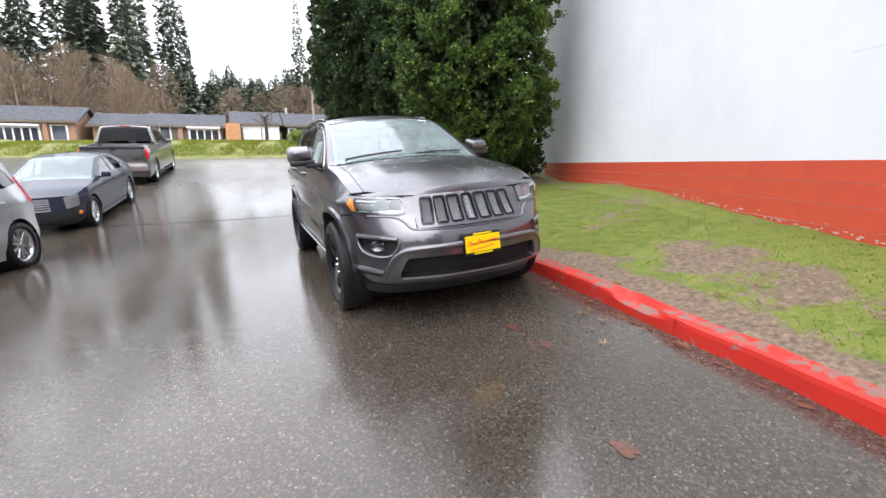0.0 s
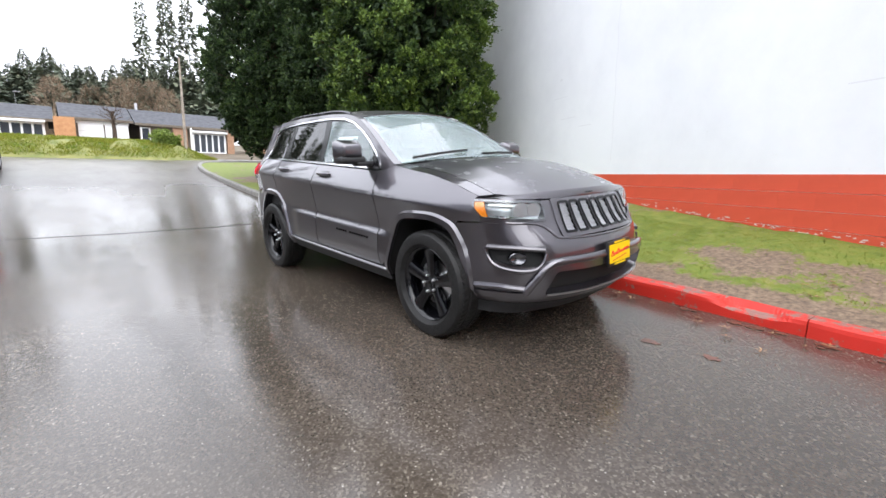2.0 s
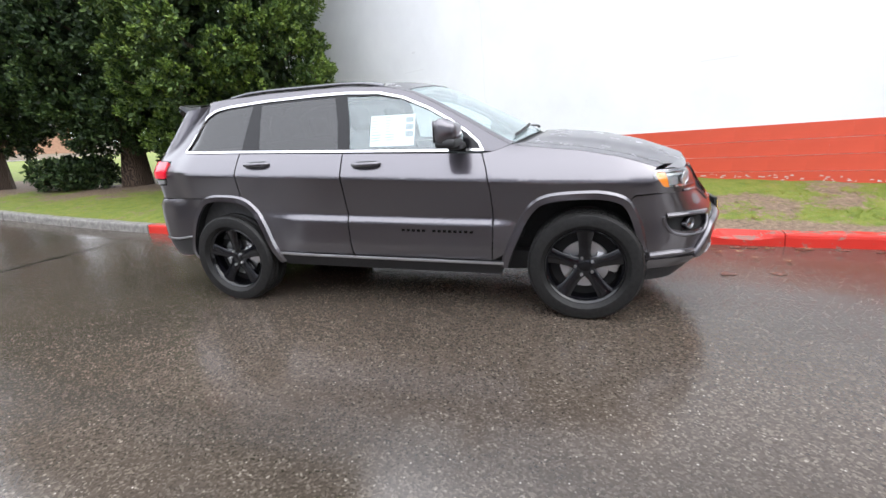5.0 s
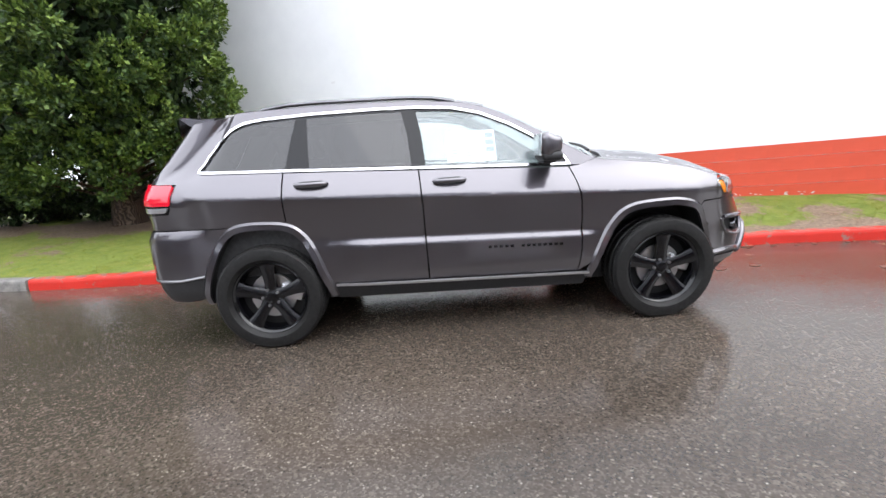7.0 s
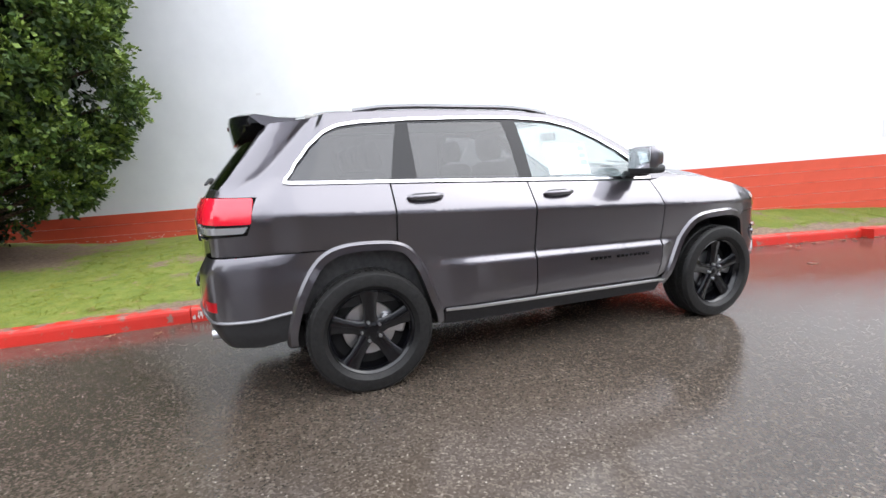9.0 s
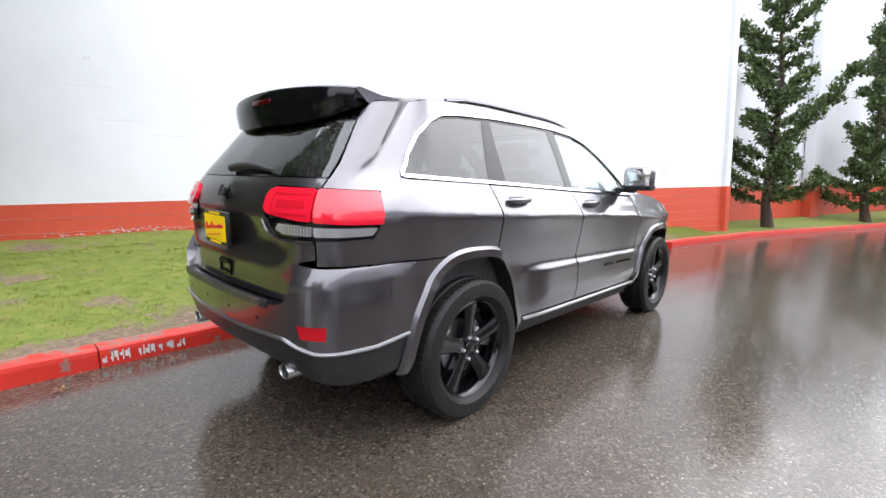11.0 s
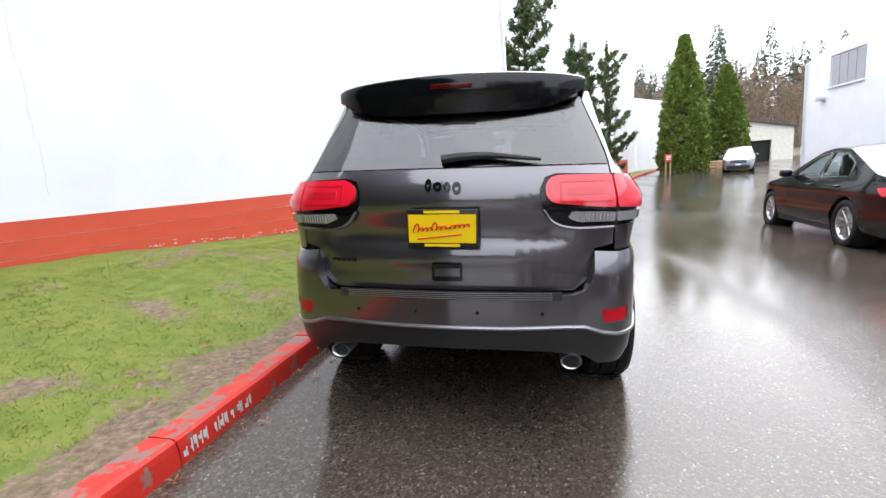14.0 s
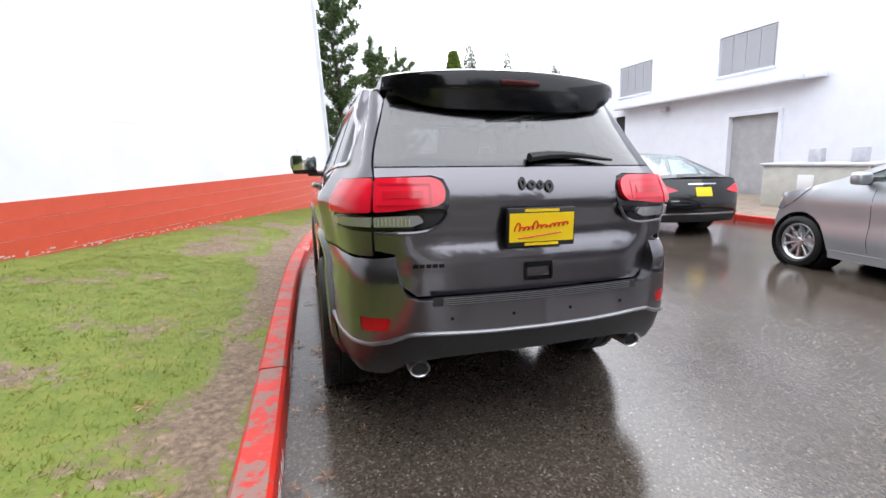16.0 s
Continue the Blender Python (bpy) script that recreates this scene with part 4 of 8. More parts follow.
ARCH_F_OUT = [(-0.875, 0.36), (-0.905, 0.46), (-0.955, 0.58), (-1.03, 0.735), (-1.11, 0.84), (-1.20, 0.888), (-1.31, 0.905), (-1.46, 0.91), (-1.56, 0.905), (-1.66, 0.88), (-1.735, 0.835), (-1.80, 0.72), (-1.845, 0.58), (-1.865, 0.44), (-1.865, 0.36)]
ARCH_R_OUT = [(0.965, 0.36), (0.985, 0.44), (1.03, 0.56), (1.075, 0.70), (1.13, 0.81), (1.20, 0.89), (1.29, 0.928), (1.42, 0.942), (1.55, 0.942), (1.65, 0.922), (1.73, 0.875), (1.80, 0.79), (1.87, 0.66), (1.915, 0.54), (1.94, 0.44), (1.945, 0.36)]
TOP_EDGE = [(-2.02, 0.985), (-1.92, 1.03), (-1.69, 1.108), (-1.43, 1.162), (-1.13, 1.20), (-0.97, 1.222), (-0.85, 1.285), (-0.66, 1.40), (-0.47, 1.508), (-0.32, 1.588), (-0.18, 1.648), (0.0, 1.69), (0.36, 1.718), (1.02, 1.724), (1.55, 1.708), (1.80, 1.678), (1.93, 1.655)]
DLO = [(1.855, 1.295), (1.883, 1.303), (1.876, 1.33), (1.82, 1.41), (1.73, 1.515), (1.64, 1.59), (1.54, 1.635), (1.40, 1.655), (1.05, 1.672), (0.6, 1.678), (0.32, 1.675), (0.04, 1.655), (-0.16, 1.607), (-0.37, 1.515), (-0.53, 1.423), (-0.66, 1.335), (-0.75, 1.255), (-0.785, 1.19), (-0.54, 1.198), (0.32, 1.233), (1.27, 1.274)]


def build_jeep():
    car = thing("sport_utility_vehicle", "dark grey metallic sport utility vehicle with black wheels beside the kerb", "car", at=TILT)
    sh = Shell([(0, -2.375), (0.30, -2.352), (0.55, -2.275), (0.72, -2.165), (0.83, -2.01), (0.895, -1.80), (0.93, -1.5), (0.942, -0.9), (0.945, 0), (0.945, 0.9), (0.940, 1.5), (0.922, 1.93), (0.892, 2.14), (0.838, 2.27), (0.715, 2.355), (0.46, 2.415), (0, 2.44)],
               [(0.2, 0.27), (0.28, 0.15), (0.36, 0.06), (0.45, 0.018), (0.55, 0.0), (0.64, 0.004), (0.72, 0.022), (0.79, 0.066), (0.86, 0.118), (0.98, 0.185), (1.03, 0.23), (1.15, 0.35)],
               [(0.2, 0.22), (0.33, 0.10), (0.42, 0.05), (0.5, 0.018), (0.585, 0.0), (0.72, 0.0), (0.845, 0.004), (0.925, 0.052), (1.0, 0.052), (1.10, 0.046), (1.15, 0.054), (1.24, 0.090), (1.30, 0.128), (1.65, 0.415), (1.8, 0.54)], jeep_side, True)
    uy, ux, L = sh.by_y, sh.by_x, sh.length

    def ur(x):
        return L - sh.by_x(x, True)

    def S(pts):
        q = np.array([(y, z) for y, z in pts], float)
        return np.column_stack([uy(sh.upright_y(q[:, 0], q[:, 1])), q[:, 1]])

    top = np.array(TOP_EDGE)
    ty, tz = np.linspace(-2.02, 1.93, 300), np.interp(np.linspace(-2.02, 1.93, 300), top[:, 0], top[:, 1])
    k = np.exp(-np.linspace(-2, 2, 15) ** 2)
    tz = np.convolve(np.pad(tz, 7, "edge"), k / k.sum(), "valid")

    def edge(y):
        return np.interp(y, ty, tz)

    def along_top(y0, y1, n=30):
        ys = np.linspace(y0, y1, n)
        return list(zip(ys, edge(ys)))

    def crest(sy):
        """The top of the car: (share of the half width, place of the row's ends) to points."""
        s, y = sy[:, 0], sy[:, 1]
        z = edge(y)
        e = sh.at(np.column_stack([uy(sh.upright_y(y, z)), z]))
        q = 1 - s**2
        bow = np.interp(y, [-1.95, -1.6, -0.95, -0.18, 0.3, 0.8, 1.5, 1.93], [0.235, 0.15, 0.14, 0.10, 0.03, 0, 0, -0.10])
        crown = np.interp(y, [-1.95, -1.5, -0.97, -0.5, 0.3, 1.5, 1.93], [0.03, 0.055, 0.05, 0.045, 0.055, 0.055, 0.04])
        dome = 0.016 * (smoothstep(0.75, 0.58, np.abs(s)) * smoothstep(-1.95, -1.7, y) * (1 - smoothstep(-1.15, -0.98, y)))
        return np.column_stack([s * e[:, 0], e[:, 1] - bow * q, z + crown * (1 - np.abs(s) ** 2.2) + dome])

    dlo_in = shrink(DLO, 0.017)
    ledge_pts = [(y, 0.70 + 0.03 * y + d) for y in np.arange(-1.0, 1.0, 0.03) for d in (-0.01, 0.006, 0.02, 0.035, 0.05, 0.065)] + [(y, 1.04 + 0.05 * y + d) for y in np.arange(-1.7, 1.95, 0.035) for d in (-0.02, 0.0, 0.02)]
    ledge_uz = S(ledge_pts)
    door_front = [(-0.765, 1.178), (-0.80, 1.08), (-0.828, 0.95), (-0.838, 0.80), (-0.835, 0.60), (-0.815, 0.41)]
    split = [(0.31, 1.226), (0.298, 1.0), (0.292, 0.7), (0.288, 0.432)]
    fender = S(along_top(-1.90, -0.97) + [(-0.86, 1.19)] + [(y - 0.004, z) for y, z in door_front] + ARCH_F_OUT[1:11] + [(-1.76, 0.868), (-1.865, 0.872), (-1.932, 0.879), (-1.928, 0.897), (-1.884, 0.954), (-1.868, 1.0)])
    f_door = S(list(door_front) + [split[3], split[2], split[1], split[0], (-0.2, 1.204)])
    r_door = S([(y + 0.006, z) for y, z in split] + [(0.97, 0.458)] + [p for p in ARCH_R_OUT[1:7] if p[0] < 1.26] + [(1.262, 0.923), (1.262, 1.268), (0.8, 1.250)])
    quarter = np.vstack([S(along_top(-0.97, 1.85, 60)), [(ur(0.775), 1.658), (ur(0.70), 1.648), (ur(0.668), 1.60), (ur(0.71), 1.45), (ur(0.752), 1.30), (ur(0.75), 1.246)],
                         S([(2.035, 1.236), (2.06, 1.15), (2.075, 1.078), (2.10, 1.036)]), [(ur(0.75), 1.026), (ur(0.75), 0.918)], S([(2.0, 0.918), (1.66, 0.918)] + [p for p in ARCH_R_OUT[::-1] if 1.28 < p[0] < 1.64] + [(1.268, 0.925), (1.268, 1.276)]),
                         S(DLO[:18] + [(-0.86, 1.186)])])
    fascia_side = [(-1.862, 0.34)] + [p for p in ARCH_F_OUT[::-1] if p[0] < -1.72 and p[1] > 0.40] + [(-1.76, 0.862), (-1.868, 0.868)]
    half = np.vstack([S(fascia_side), [(uy(-1.95), 0.872), (ux(0.78), 0.868), (ux(0.62), 0.852), (ux(0.52), 0.838), (ux(0.47), 0.79), (ux(0.44), 0.762)]])
    fascia = np.vstack([half, (half * (-1, 1))[::-1]])
    fog = np.array([(ux(0.575), 0.640), (ux(0.60), 0.694), (ux(0.74), 0.708), (uy(-1.965), 0.712), (uy(-1.985), 0.640), (ux(0.78), 0.575), (ux(0.66), 0.570)])
    intake = np.array([(-ux(0.60), 0.425), (ux(0.60), 0.425), (ux(0.535), 0.565), (-ux(0.535), 0.565)])
    fog_r = rounded(fog, 0.03)
    intake_r = rounded(intake, 0.03)
    sheet = cut_sheet(shrink(fascia, 0.002), [fog_r, fog_r * (-1, 1), intake_r], 0.032)
    skin("front_bumper", sheet, sh.at, PAINT, car, 0.03, "dark grey painted front bumper")
    # lower lip, intake and its raised surround
    lip = np.array([(-uy(-1.862), 0.335), (uy(-1.862), 0.335), (uy(-1.80), 0.25), (-uy(-1.80), 0.25)])
    skin("bumper_lip", cut_sheet(lip, (), 0.03), sh.at, BLACK_MATT, car, 0.02, "black plastic lip under the bumper")
    band = np.array([(-ux(0.70), 0.405), (ux(0.70), 0.405), (ux(0.655), 0.50), (ux(0.605), 0.590), (ux(0.53), 0.622), (ux(0.30), 0.628), (-ux(0.30), 0.628), (-ux(0.53), 0.622), (-ux(0.605), 0.590), (-ux(0.655), 0.50)])
    rim_ = np.array([(w, z) for w, z in rounded(band, 0.03)])
    skin("intake_surround", cut_sheet(rim_, [intake_r], 0.025), sh.at, PAINT, car, 0.04, "raised grey frame round the lower intake", lift=0.030)
    seam = [(-ux(0.79), 0.872), (-ux(0.62), 0.854), (-ux(0.53), 0.806), (-ux(0.46), 0.764), (0.0, 0.752), (ux(0.46), 0.764), (ux(0.53), 0.806), (ux(0.62), 0.854), (ux(0.79), 0.872)]
    brow_ = [(-ux(0.71), 0.425), (-ux(0.665), 0.50), (-ux(0.605), 0.585), (-ux(0.52), 0.622), (-ux(0.28), 0.630), (0.0, 0.632), (ux(0.28), 0.630), (ux(0.52), 0.622), (ux(0.605), 0.585), (ux(0.665), 0.50), (ux(0.71), 0.425)]
    part("intake_brow", tube(sh.at(curve_through(brow_, 70)) + (0, -0.018, 0), 0.026, 10), PAINT, car, "rounded grey edge of the intake frame")
    for sg in (1, -1):
        low_f = np.array([(ux(0.585), 0.672), (ux(0.605), 0.62), (ux(0.655), 0.575), (ux(0.75), 0.570), (ux(0.82), 0.596), (uy(-1.975), 0.65), (uy(-1.955), 0.712)]) * (sg, 1)
        part("fog_lamp_rim", tube(sh.at(curve_through(low_f, 40)), 0.013, 8), PAINT, car)
        top_f = np.array([(ux(0.60), 0.703), (ux(0.74), 0.716), (uy(-1.965), 0.720)]) * (sg, 1)
        part("fog_lamp_brow", tube(sh.at(curve_through(top_f, 20)) + (0, -0.006, 0), 0.016, 8), PAINT, car)
        foot = np.array([(ux(0.69), 0.448), (ux(0.80), 0.462), (uy(-1.98), 0.462), (uy(-1.875), 0.455)]) * (sg, 1)
        part("bumper_foot", tube(sh.at(curve_through(foot, 30)), 0.022, 8), PAINT, car)
    part("bumper_edge", tube(sh.at(curve_through(seam, 60)), 0.009, 8), PAINT, car)
    skin("intake_backing", cut_sheet(shrink(intake_r, -0.05), (), 0.05), sh.at, DARK_LINER, car, 0, lift=-0.035)
    bars("intake_grille", [(-ux(0.56), ux(0.56), z, z + 0.012) for z in np.arange(0.44, 0.56, 0.024)], sh.at, BLACK_MATT, car, lift=-0.03)
    bars("intake_blade", [(a, a + 0.06, 0.418, 0.432) for a in np.arange(-ux(0.58), ux(0.56), 0.058)], sh.at, SATIN, car, "bright strip along the lower intake", lift=0.032)
    for sg in (1, -1):
        m = fog_r * (sg, 1)
        skin("fog_lamp_recess", cut_sheet(shrink(m, -0.01), (), 0.04), sh.at, DARK_LINER, car, 0, lift=-0.030)
        brow = np.array([(ux(0.61), 0.600), (ux(0.66), 0.574), (ux(0.78), 0.579), (uy(-1.99), 0.636), (uy(-2.005), 0.630), (ux(0.78), 0.600), (ux(0.67), 0.598)]) * (sg, 1)
        skin("fog_lamp_shelf", cut_sheet(brow, (), 0.03), sh.at, PAINT, car, 0.03, "painted shelf under the fog lamp", lift=-0.004)
        c = sh.at(np.array([(sg * ux(0.735), 0.645)]))[0]
        bm = lathe([(-0.02, 0.050), (0.012, 0.050), (0.016, 0.044), (0.010, 0.038), (0.004, 0.030), (0.0, 0.0)], 28)
        turn = Matrix.Rotation(radians(-90 + sg * 34), 3, "Z")
        for v in bm.verts:
            v.co = turn @ Vector((v.co.x, v.co.y * 1.15, v.co.z * 0.85)) + Vector(c) + turn @ Vector((-0.026, 0, 0))
        lamp = part("fog_lamp", bm, DARK_CHROME, car, "round clear fog lamp")
    # grille: seven slots with a honeycomb behind
    g_out = np.array([(-ux(0.475), 1.002), (-ux(0.468), 0.86), (-ux(0.45), 0.768), (ux(0.45), 0.768), (ux(0.468), 0.86), (ux(0.475), 1.002)])
    slots = []
    for k in range(7):
        a = (k - 3) * 0.124
        slots.append(rounded(np.array([(a - 0.050, 0.793), (a + 0.050, 0.793), (a + 0.053, 0.98), (a - 0.053, 0.98)]), 0.018))
    skin("grille_surround", cut_sheet(rounded(g_out, 0.02), slots, 0.025), sh.at, PAINT, car, 0.03, "dark grey grille frame with seven slots")
    back = skin("grille_backing", cut_sheet(shrink(g_out, 0.02), (), 0.06), sh.at, DARK_LINER, car, 0, lift=-0.06)
    for s_ in slots:
        g = skin("grille_slot", cut_sheet(shrink(s_, -0.004), [shrink(s_, 0.009)], 0.02), sh.at, BLACK_GLOSS, car, 0.03, "gloss black slot frame", lift=0.006)
        x0, x1 = s_[:, 0].min() + 0.012, s_[:, 0].max() - 0.010
        cells = [(x, z) for r, z in enumerate(np.arange(0.803, 0.976, 0.0165)) for x in np.arange(x0 + (0.0095 if r % 2 else 0), x1, 0.019)]
        honeycomb("grille_mesh", cells, 0.0112, 0.0070, sh.at, GRILLE_SILVER, g, "silver honeycomb grille mesh", -0.006)
    for sg in (1, -1):
        q = np.array([(ux(0.46), 0.760), (ux(0.53), 0.80), (ux(0.62), 0.848), (ux(0.79), 0.866), (uy(-1.90), 0.872), (uy(-1.93), 0.894), (ux(0.75), 0.879), (ux(0.62), 0.869), (ux(0.542), 0.874), (ux(0.550), 1.0), (ux(0.472), 1.0)]) * (sg, 1)
        skin("grille_cheek", cut_sheet(q, (), 0.03), sh.at, PAINT, car, 0.03, "dark grey panel round the grille and lamp", lift=-0.010)
    # head lamps
    for sg in (1, -1):
        hl = np.vstack([[(ux(0.548), 0.880), (ux(0.556), 0.985), (ux(0.62), 0.996), (ux(0.75), 1.004)], S([(-1.98, 1.012), (-1.885, 1.014), (-1.868, 1.0), (-1.885, 0.955), (-1.93, 0.90)]), [(ux(0.75), 0.886), (ux(0.62), 0.876)]])
        hl = rounded(hl, 0.015, 2) * (sg, 1)
        lamp = skin("headlight", cut_sheet(hl, (), 0.035), sh.at, LAMP_GREY, car, 0.0, "clear headlight with an amber corner", lift=-0.055)
        skin("lens", cut_sheet(hl, (), 0.03), sh.at, CLEAR, lamp, 0.0, lift=0.002)
        skin("lamp_rim", cut_sheet(shrink(hl, -0.006), [shrink(hl, 0.010)], 0.025), sh.at, PAINT, lamp, 0.05, lift=0.0)
        am = np.array([(uy(-1.975), 0.905), (uy(-1.93), 0.908), (uy(-1.893), 0.96), (uy(-1.882), 1.003), (uy(-1.945), 1.002)]) * (sg, 1)
        skin("indicator", cut_sheet(am, (), 0.03), sh.at, AMBER, lamp, 0.01, "amber indicator", lift=-0.004)
        for uc, rr in (((ux(0.715)), 0.046), ((ux(0.62)), 0.040)):
            c = sh.at(np.array([(sg * uc, 0.938)]))[0]
            yaw = radians(-90 + sg * 26)
            bm = lathe([(0.03, rr + 0.008), (0.034, rr + 0.004), (0.022, rr), (0.004, rr * 0.7), (0.016, rr * 0.55), (0.026, rr * 0.3), (0.028, 0.0)], 24)
            t = Matrix.Rotation(yaw, 3, "Z")
            for v in bm.verts:
                v.co = t @ (v.co + Vector((-0.058, 0, 0))) + Vector(c)
            part("projector", bm, CHROME if rr > 0.05 else LAMP_GREY, lamp)
        strip = np.array([(ux(0.57), 0.972), (ux(0.575), 0.988), (uy(-1.97), 1.006), (uy(-1.97), 0.985)]) * (sg, 1)
        skin("lamp_brow", cut_sheet(strip, (), 0.03), sh.at, SATIN, lamp, 0.01, lift=-0.02)
        shine = np.array([(ux(0.565), 0.888), (ux(0.565), 0.908), (uy(-1.97), 0.912), (uy(-1.95), 0.895)]) * (sg, 1)
        skin("lamp_reflector", cut_sheet(shine, (), 0.03), sh.at, CHROME, lamp, 0.01, lift=-0.035)
    # flanks
    for sg in (1, -1):
        fl = sg < 0

        def P(name, poly, mat=PAINT, label="", lift=0.0, holes=(), step=0.04, thick=0.02, extra=(), parent=car, gap=0.0022):
            pl = shrink(poly, gap) if gap else np.asarray(poly)
            return skin(name, cut_sheet(pl, holes, step, extra), lambda q: sh.at(q * (sg, 1)), mat, parent, thick, label, fl, lift)

        P("fender", fender, extra=ledge_uz, label="dark grey fender")
        P("front_door", f_door, extra=ledge_uz, label="dark grey door panel")
        P("rear_door", r_door, extra=ledge_uz, label="dark grey door panel")
        P("body_side", quarter, extra=ledge_uz, step=0.045, label="dark grey body side with the pillars")
        for nm, arch, cut in (("front_arch_trim", ARCH_F_OUT, -1.4575), ("rear_arch_trim", ARCH_R_OUT, 1.4575)):
            o = curve_through(arch, 60)
            d = np.gradient(o, axis=0)
            d /= np.linalg.norm(d, axis=1)[:, None]
            nrm = np.column_stack([-d[:, 1], d[:, 0]]) * (-1 if arch is ARCH_R_OUT else 1)
            nrm *= np.sign(((np.array([cut, 0.45]) - o) * nrm).sum(1))[:, None]
            mid = o + nrm * 0.012
            inn = o + nrm * 0.052
            out = o - nrm * 0.004
            V, F = [], []
            rows = [sh.at(S(list(map(tuple, q))) * (sg, 1)) for q in (out, mid, inn, inn, inn)]
            for q, dx in zip(rows, (0.0, 0.020, 0.026, 0.0, -0.26)):
                q[:, 0] += sg * dx
            rows[4][:, 0] = sg * 0.62
            for q in rows[:4]:
                V += list(q)
            m = len(o)
            for r in range(3):
                F += [(r * m + j, r * m + j + 1, (r + 1) * m + j + 1, (r + 1) * m + j)[:: (1 if fl else -1)] for j in range(m - 1)]
            ob = solid(nm, V, F, PAINT, car, "grey wheel arch moulding", smooth=False)
            ob.data.polygons.foreach_set("use_smooth", [True] * len(ob.data.polygons))
            ob.data.set_sharp_from_angle(angle=radians(30))
            cap = [(sg * 0.60, cut, 0.45)]
            VV = list(rows[3]) + list(rows[4]) + cap
            FF = [(j, j + 1, m + j + 1, m + j) for j in range(m - 1)] + [(m + j, m + j + 1, 2 * m) for j in range(m - 1)]
            solid("wheel_well", VV, FF, DARK_LINER, car)
        sill = S([(0.975, 0.452), (0.975, 0.33), (-0.88, 0.285), (-0.905, 0.40)])
        P("sill", sill, BLACK_MATT, "black plastic sill", lift=0.004)
        P("sill_trim", S([(0.97, 0.458), (0.97, 0.443), (-0.90, 0.392), (-0.90, 0.407)]), SATIN, "thin bright sill strip", lift=0.024, thick=0.014, gap=0)
        # window band
        P("window_trim", S(DLO), CHROME, "bright window surround", lift=0.007, holes=[S(dlo_in)], step=0.05, thick=0.02, gap=0)
        glass_q = [(1.855, 1.316), (1.80, 1.405), (1.715, 1.505), (1.63, 1.573), (1.53, 1.608), (1.40, 1.626), (1.168, 1.638), (1.205, 1.50), (1.252, 1.294)]
        glass_r = [(1.085, 1.290), (1.09, 1.50), (1.09, 1.640), (0.6, 1.646), (0.41, 1.644), (0.375, 1.47), (0.36, 1.260)]
        glass_f = [(0.26, 1.256), (0.275, 1.47), (0.305, 1.643), (0.04, 1.626), (-0.15, 1.588), (-0.36, 1.497), (-0.52, 1.405), (-0.62, 1.325), (-0.64, 1.216)]
        glass_q, glass_r, glass_f = [close_set(g, 0.03) for g in (glass_q, glass_r, glass_f)]
        P("window_pillar", S(close_set(dlo_in, 0.03)), BLACK_GLOSS, "gloss black window pillar", holes=[S(g) for g in (glass_q, glass_r, glass_f)], thick=0.02, gap=0, lift=-0.004)
        P("quarter_window", S(glass_q), TINT, "dark tinted glass", thick=0, gap=0, lift=-0.006, step=0.05)
        P("rear_window", S(glass_r), TINT, "dark tinted glass", thick=0, gap=0, lift=-0.006, step=0.05)
        P("front_window", S(glass_f), DOOR_GLASS, "clear door glass", thick=0, gap=0, lift=-0.008, step=0.08)
        if sg < 0:
            inside_at = lambda q: sh.at(S(list(map(tuple, q))) * (-1, 1)) + np.array([0.02, 0, 0])
            st = skin("window_sticker", cut_sheet(np.array([(0.10, 1.262), (-0.255, 1.255), (-0.255, 1.475), (0.10, 1.482)]), (), 0.1), inside_at, PAPER, car, 0.001, "white price sheet inside the door glass", True)
            rng = random.Random(4)
            sp = [(y, y - rng.uniform(0.03, 0.08), z, z - 0.006) for y in (0.085, -0.02) for z in np.arange(1.465, 1.30, -0.02)]
            pr = bars("print", [(b, a, d, c) for a, b, c, d in sp] + [(-0.245, -0.185, z - 0.035, z) for z in (1.455, 1.405, 1.355)], inside_at, INK_GREY, st, lift=0.001, thick=0.001, flip=True)
            pr["kind"] = "stuff"
        # handles
        for yc, zc in ((1.065, 1.178), (0.10, 1.140)):
            rec = rounded(S([(yc - 0.085, zc - 0.020), (yc + 0.085, zc - 0.020), (yc + 0.085, zc + 0.024), (yc - 0.085, zc + 0.024)]), 0.02)
            P("handle_cup", rec, BLACK_MATT, "", lift=0.0015, thick=0, gap=0, step=0.03)
            pts = sh.at(S([(yc + d, zc + 0.004) for d in (-0.115, -0.10, -0.06, 0.0, 0.06, 0.10, 0.115)]) * (sg, 1))
            pts[:, 0] += sg * np.array([0.004, 0.022, 0.034, 0.038, 0.034, 0.022, 0.004])
            part("door_handle", tube(pts, [0.008, 0.014, 0.016, 0.016, 0.016, 0.014, 0.008], 10, squash=1.05), PAINT, car, "dark grey door handle")
        # door lettering as bars
        P_at = lambda q: sh.at(S(list(map(tuple, q))) * (sg, 1))
        spans, yy = [], -0.15
        for k in range(14):
            if k != 5:
                spans.append((yy - 0.024, yy, 0.646 + 0.03 * yy, 0.664 + 0.03 * yy))
            yy -= 0.040
        bb = bars("badge_bars", spans, P_at, BLACK_GLOSS, car, "black raised badge bars", lift=0.002, flip=fl)
        bb["kind"] = "stuff"
        # mirror
        mir = part("door_mirror", box((0.25, 0.15, 0.165), (sg * 0.995, -0.58, 1.345), 0.05, segments=4), PAINT, car, "grey mirror housing")
        for v in mir.data.vertices:
            if v.co.y < -0.59:
                v.co.z += (1.335 - v.co.z) * 0.28
                v.co.x += (sg * 0.97 - v.co.x) * 0.2
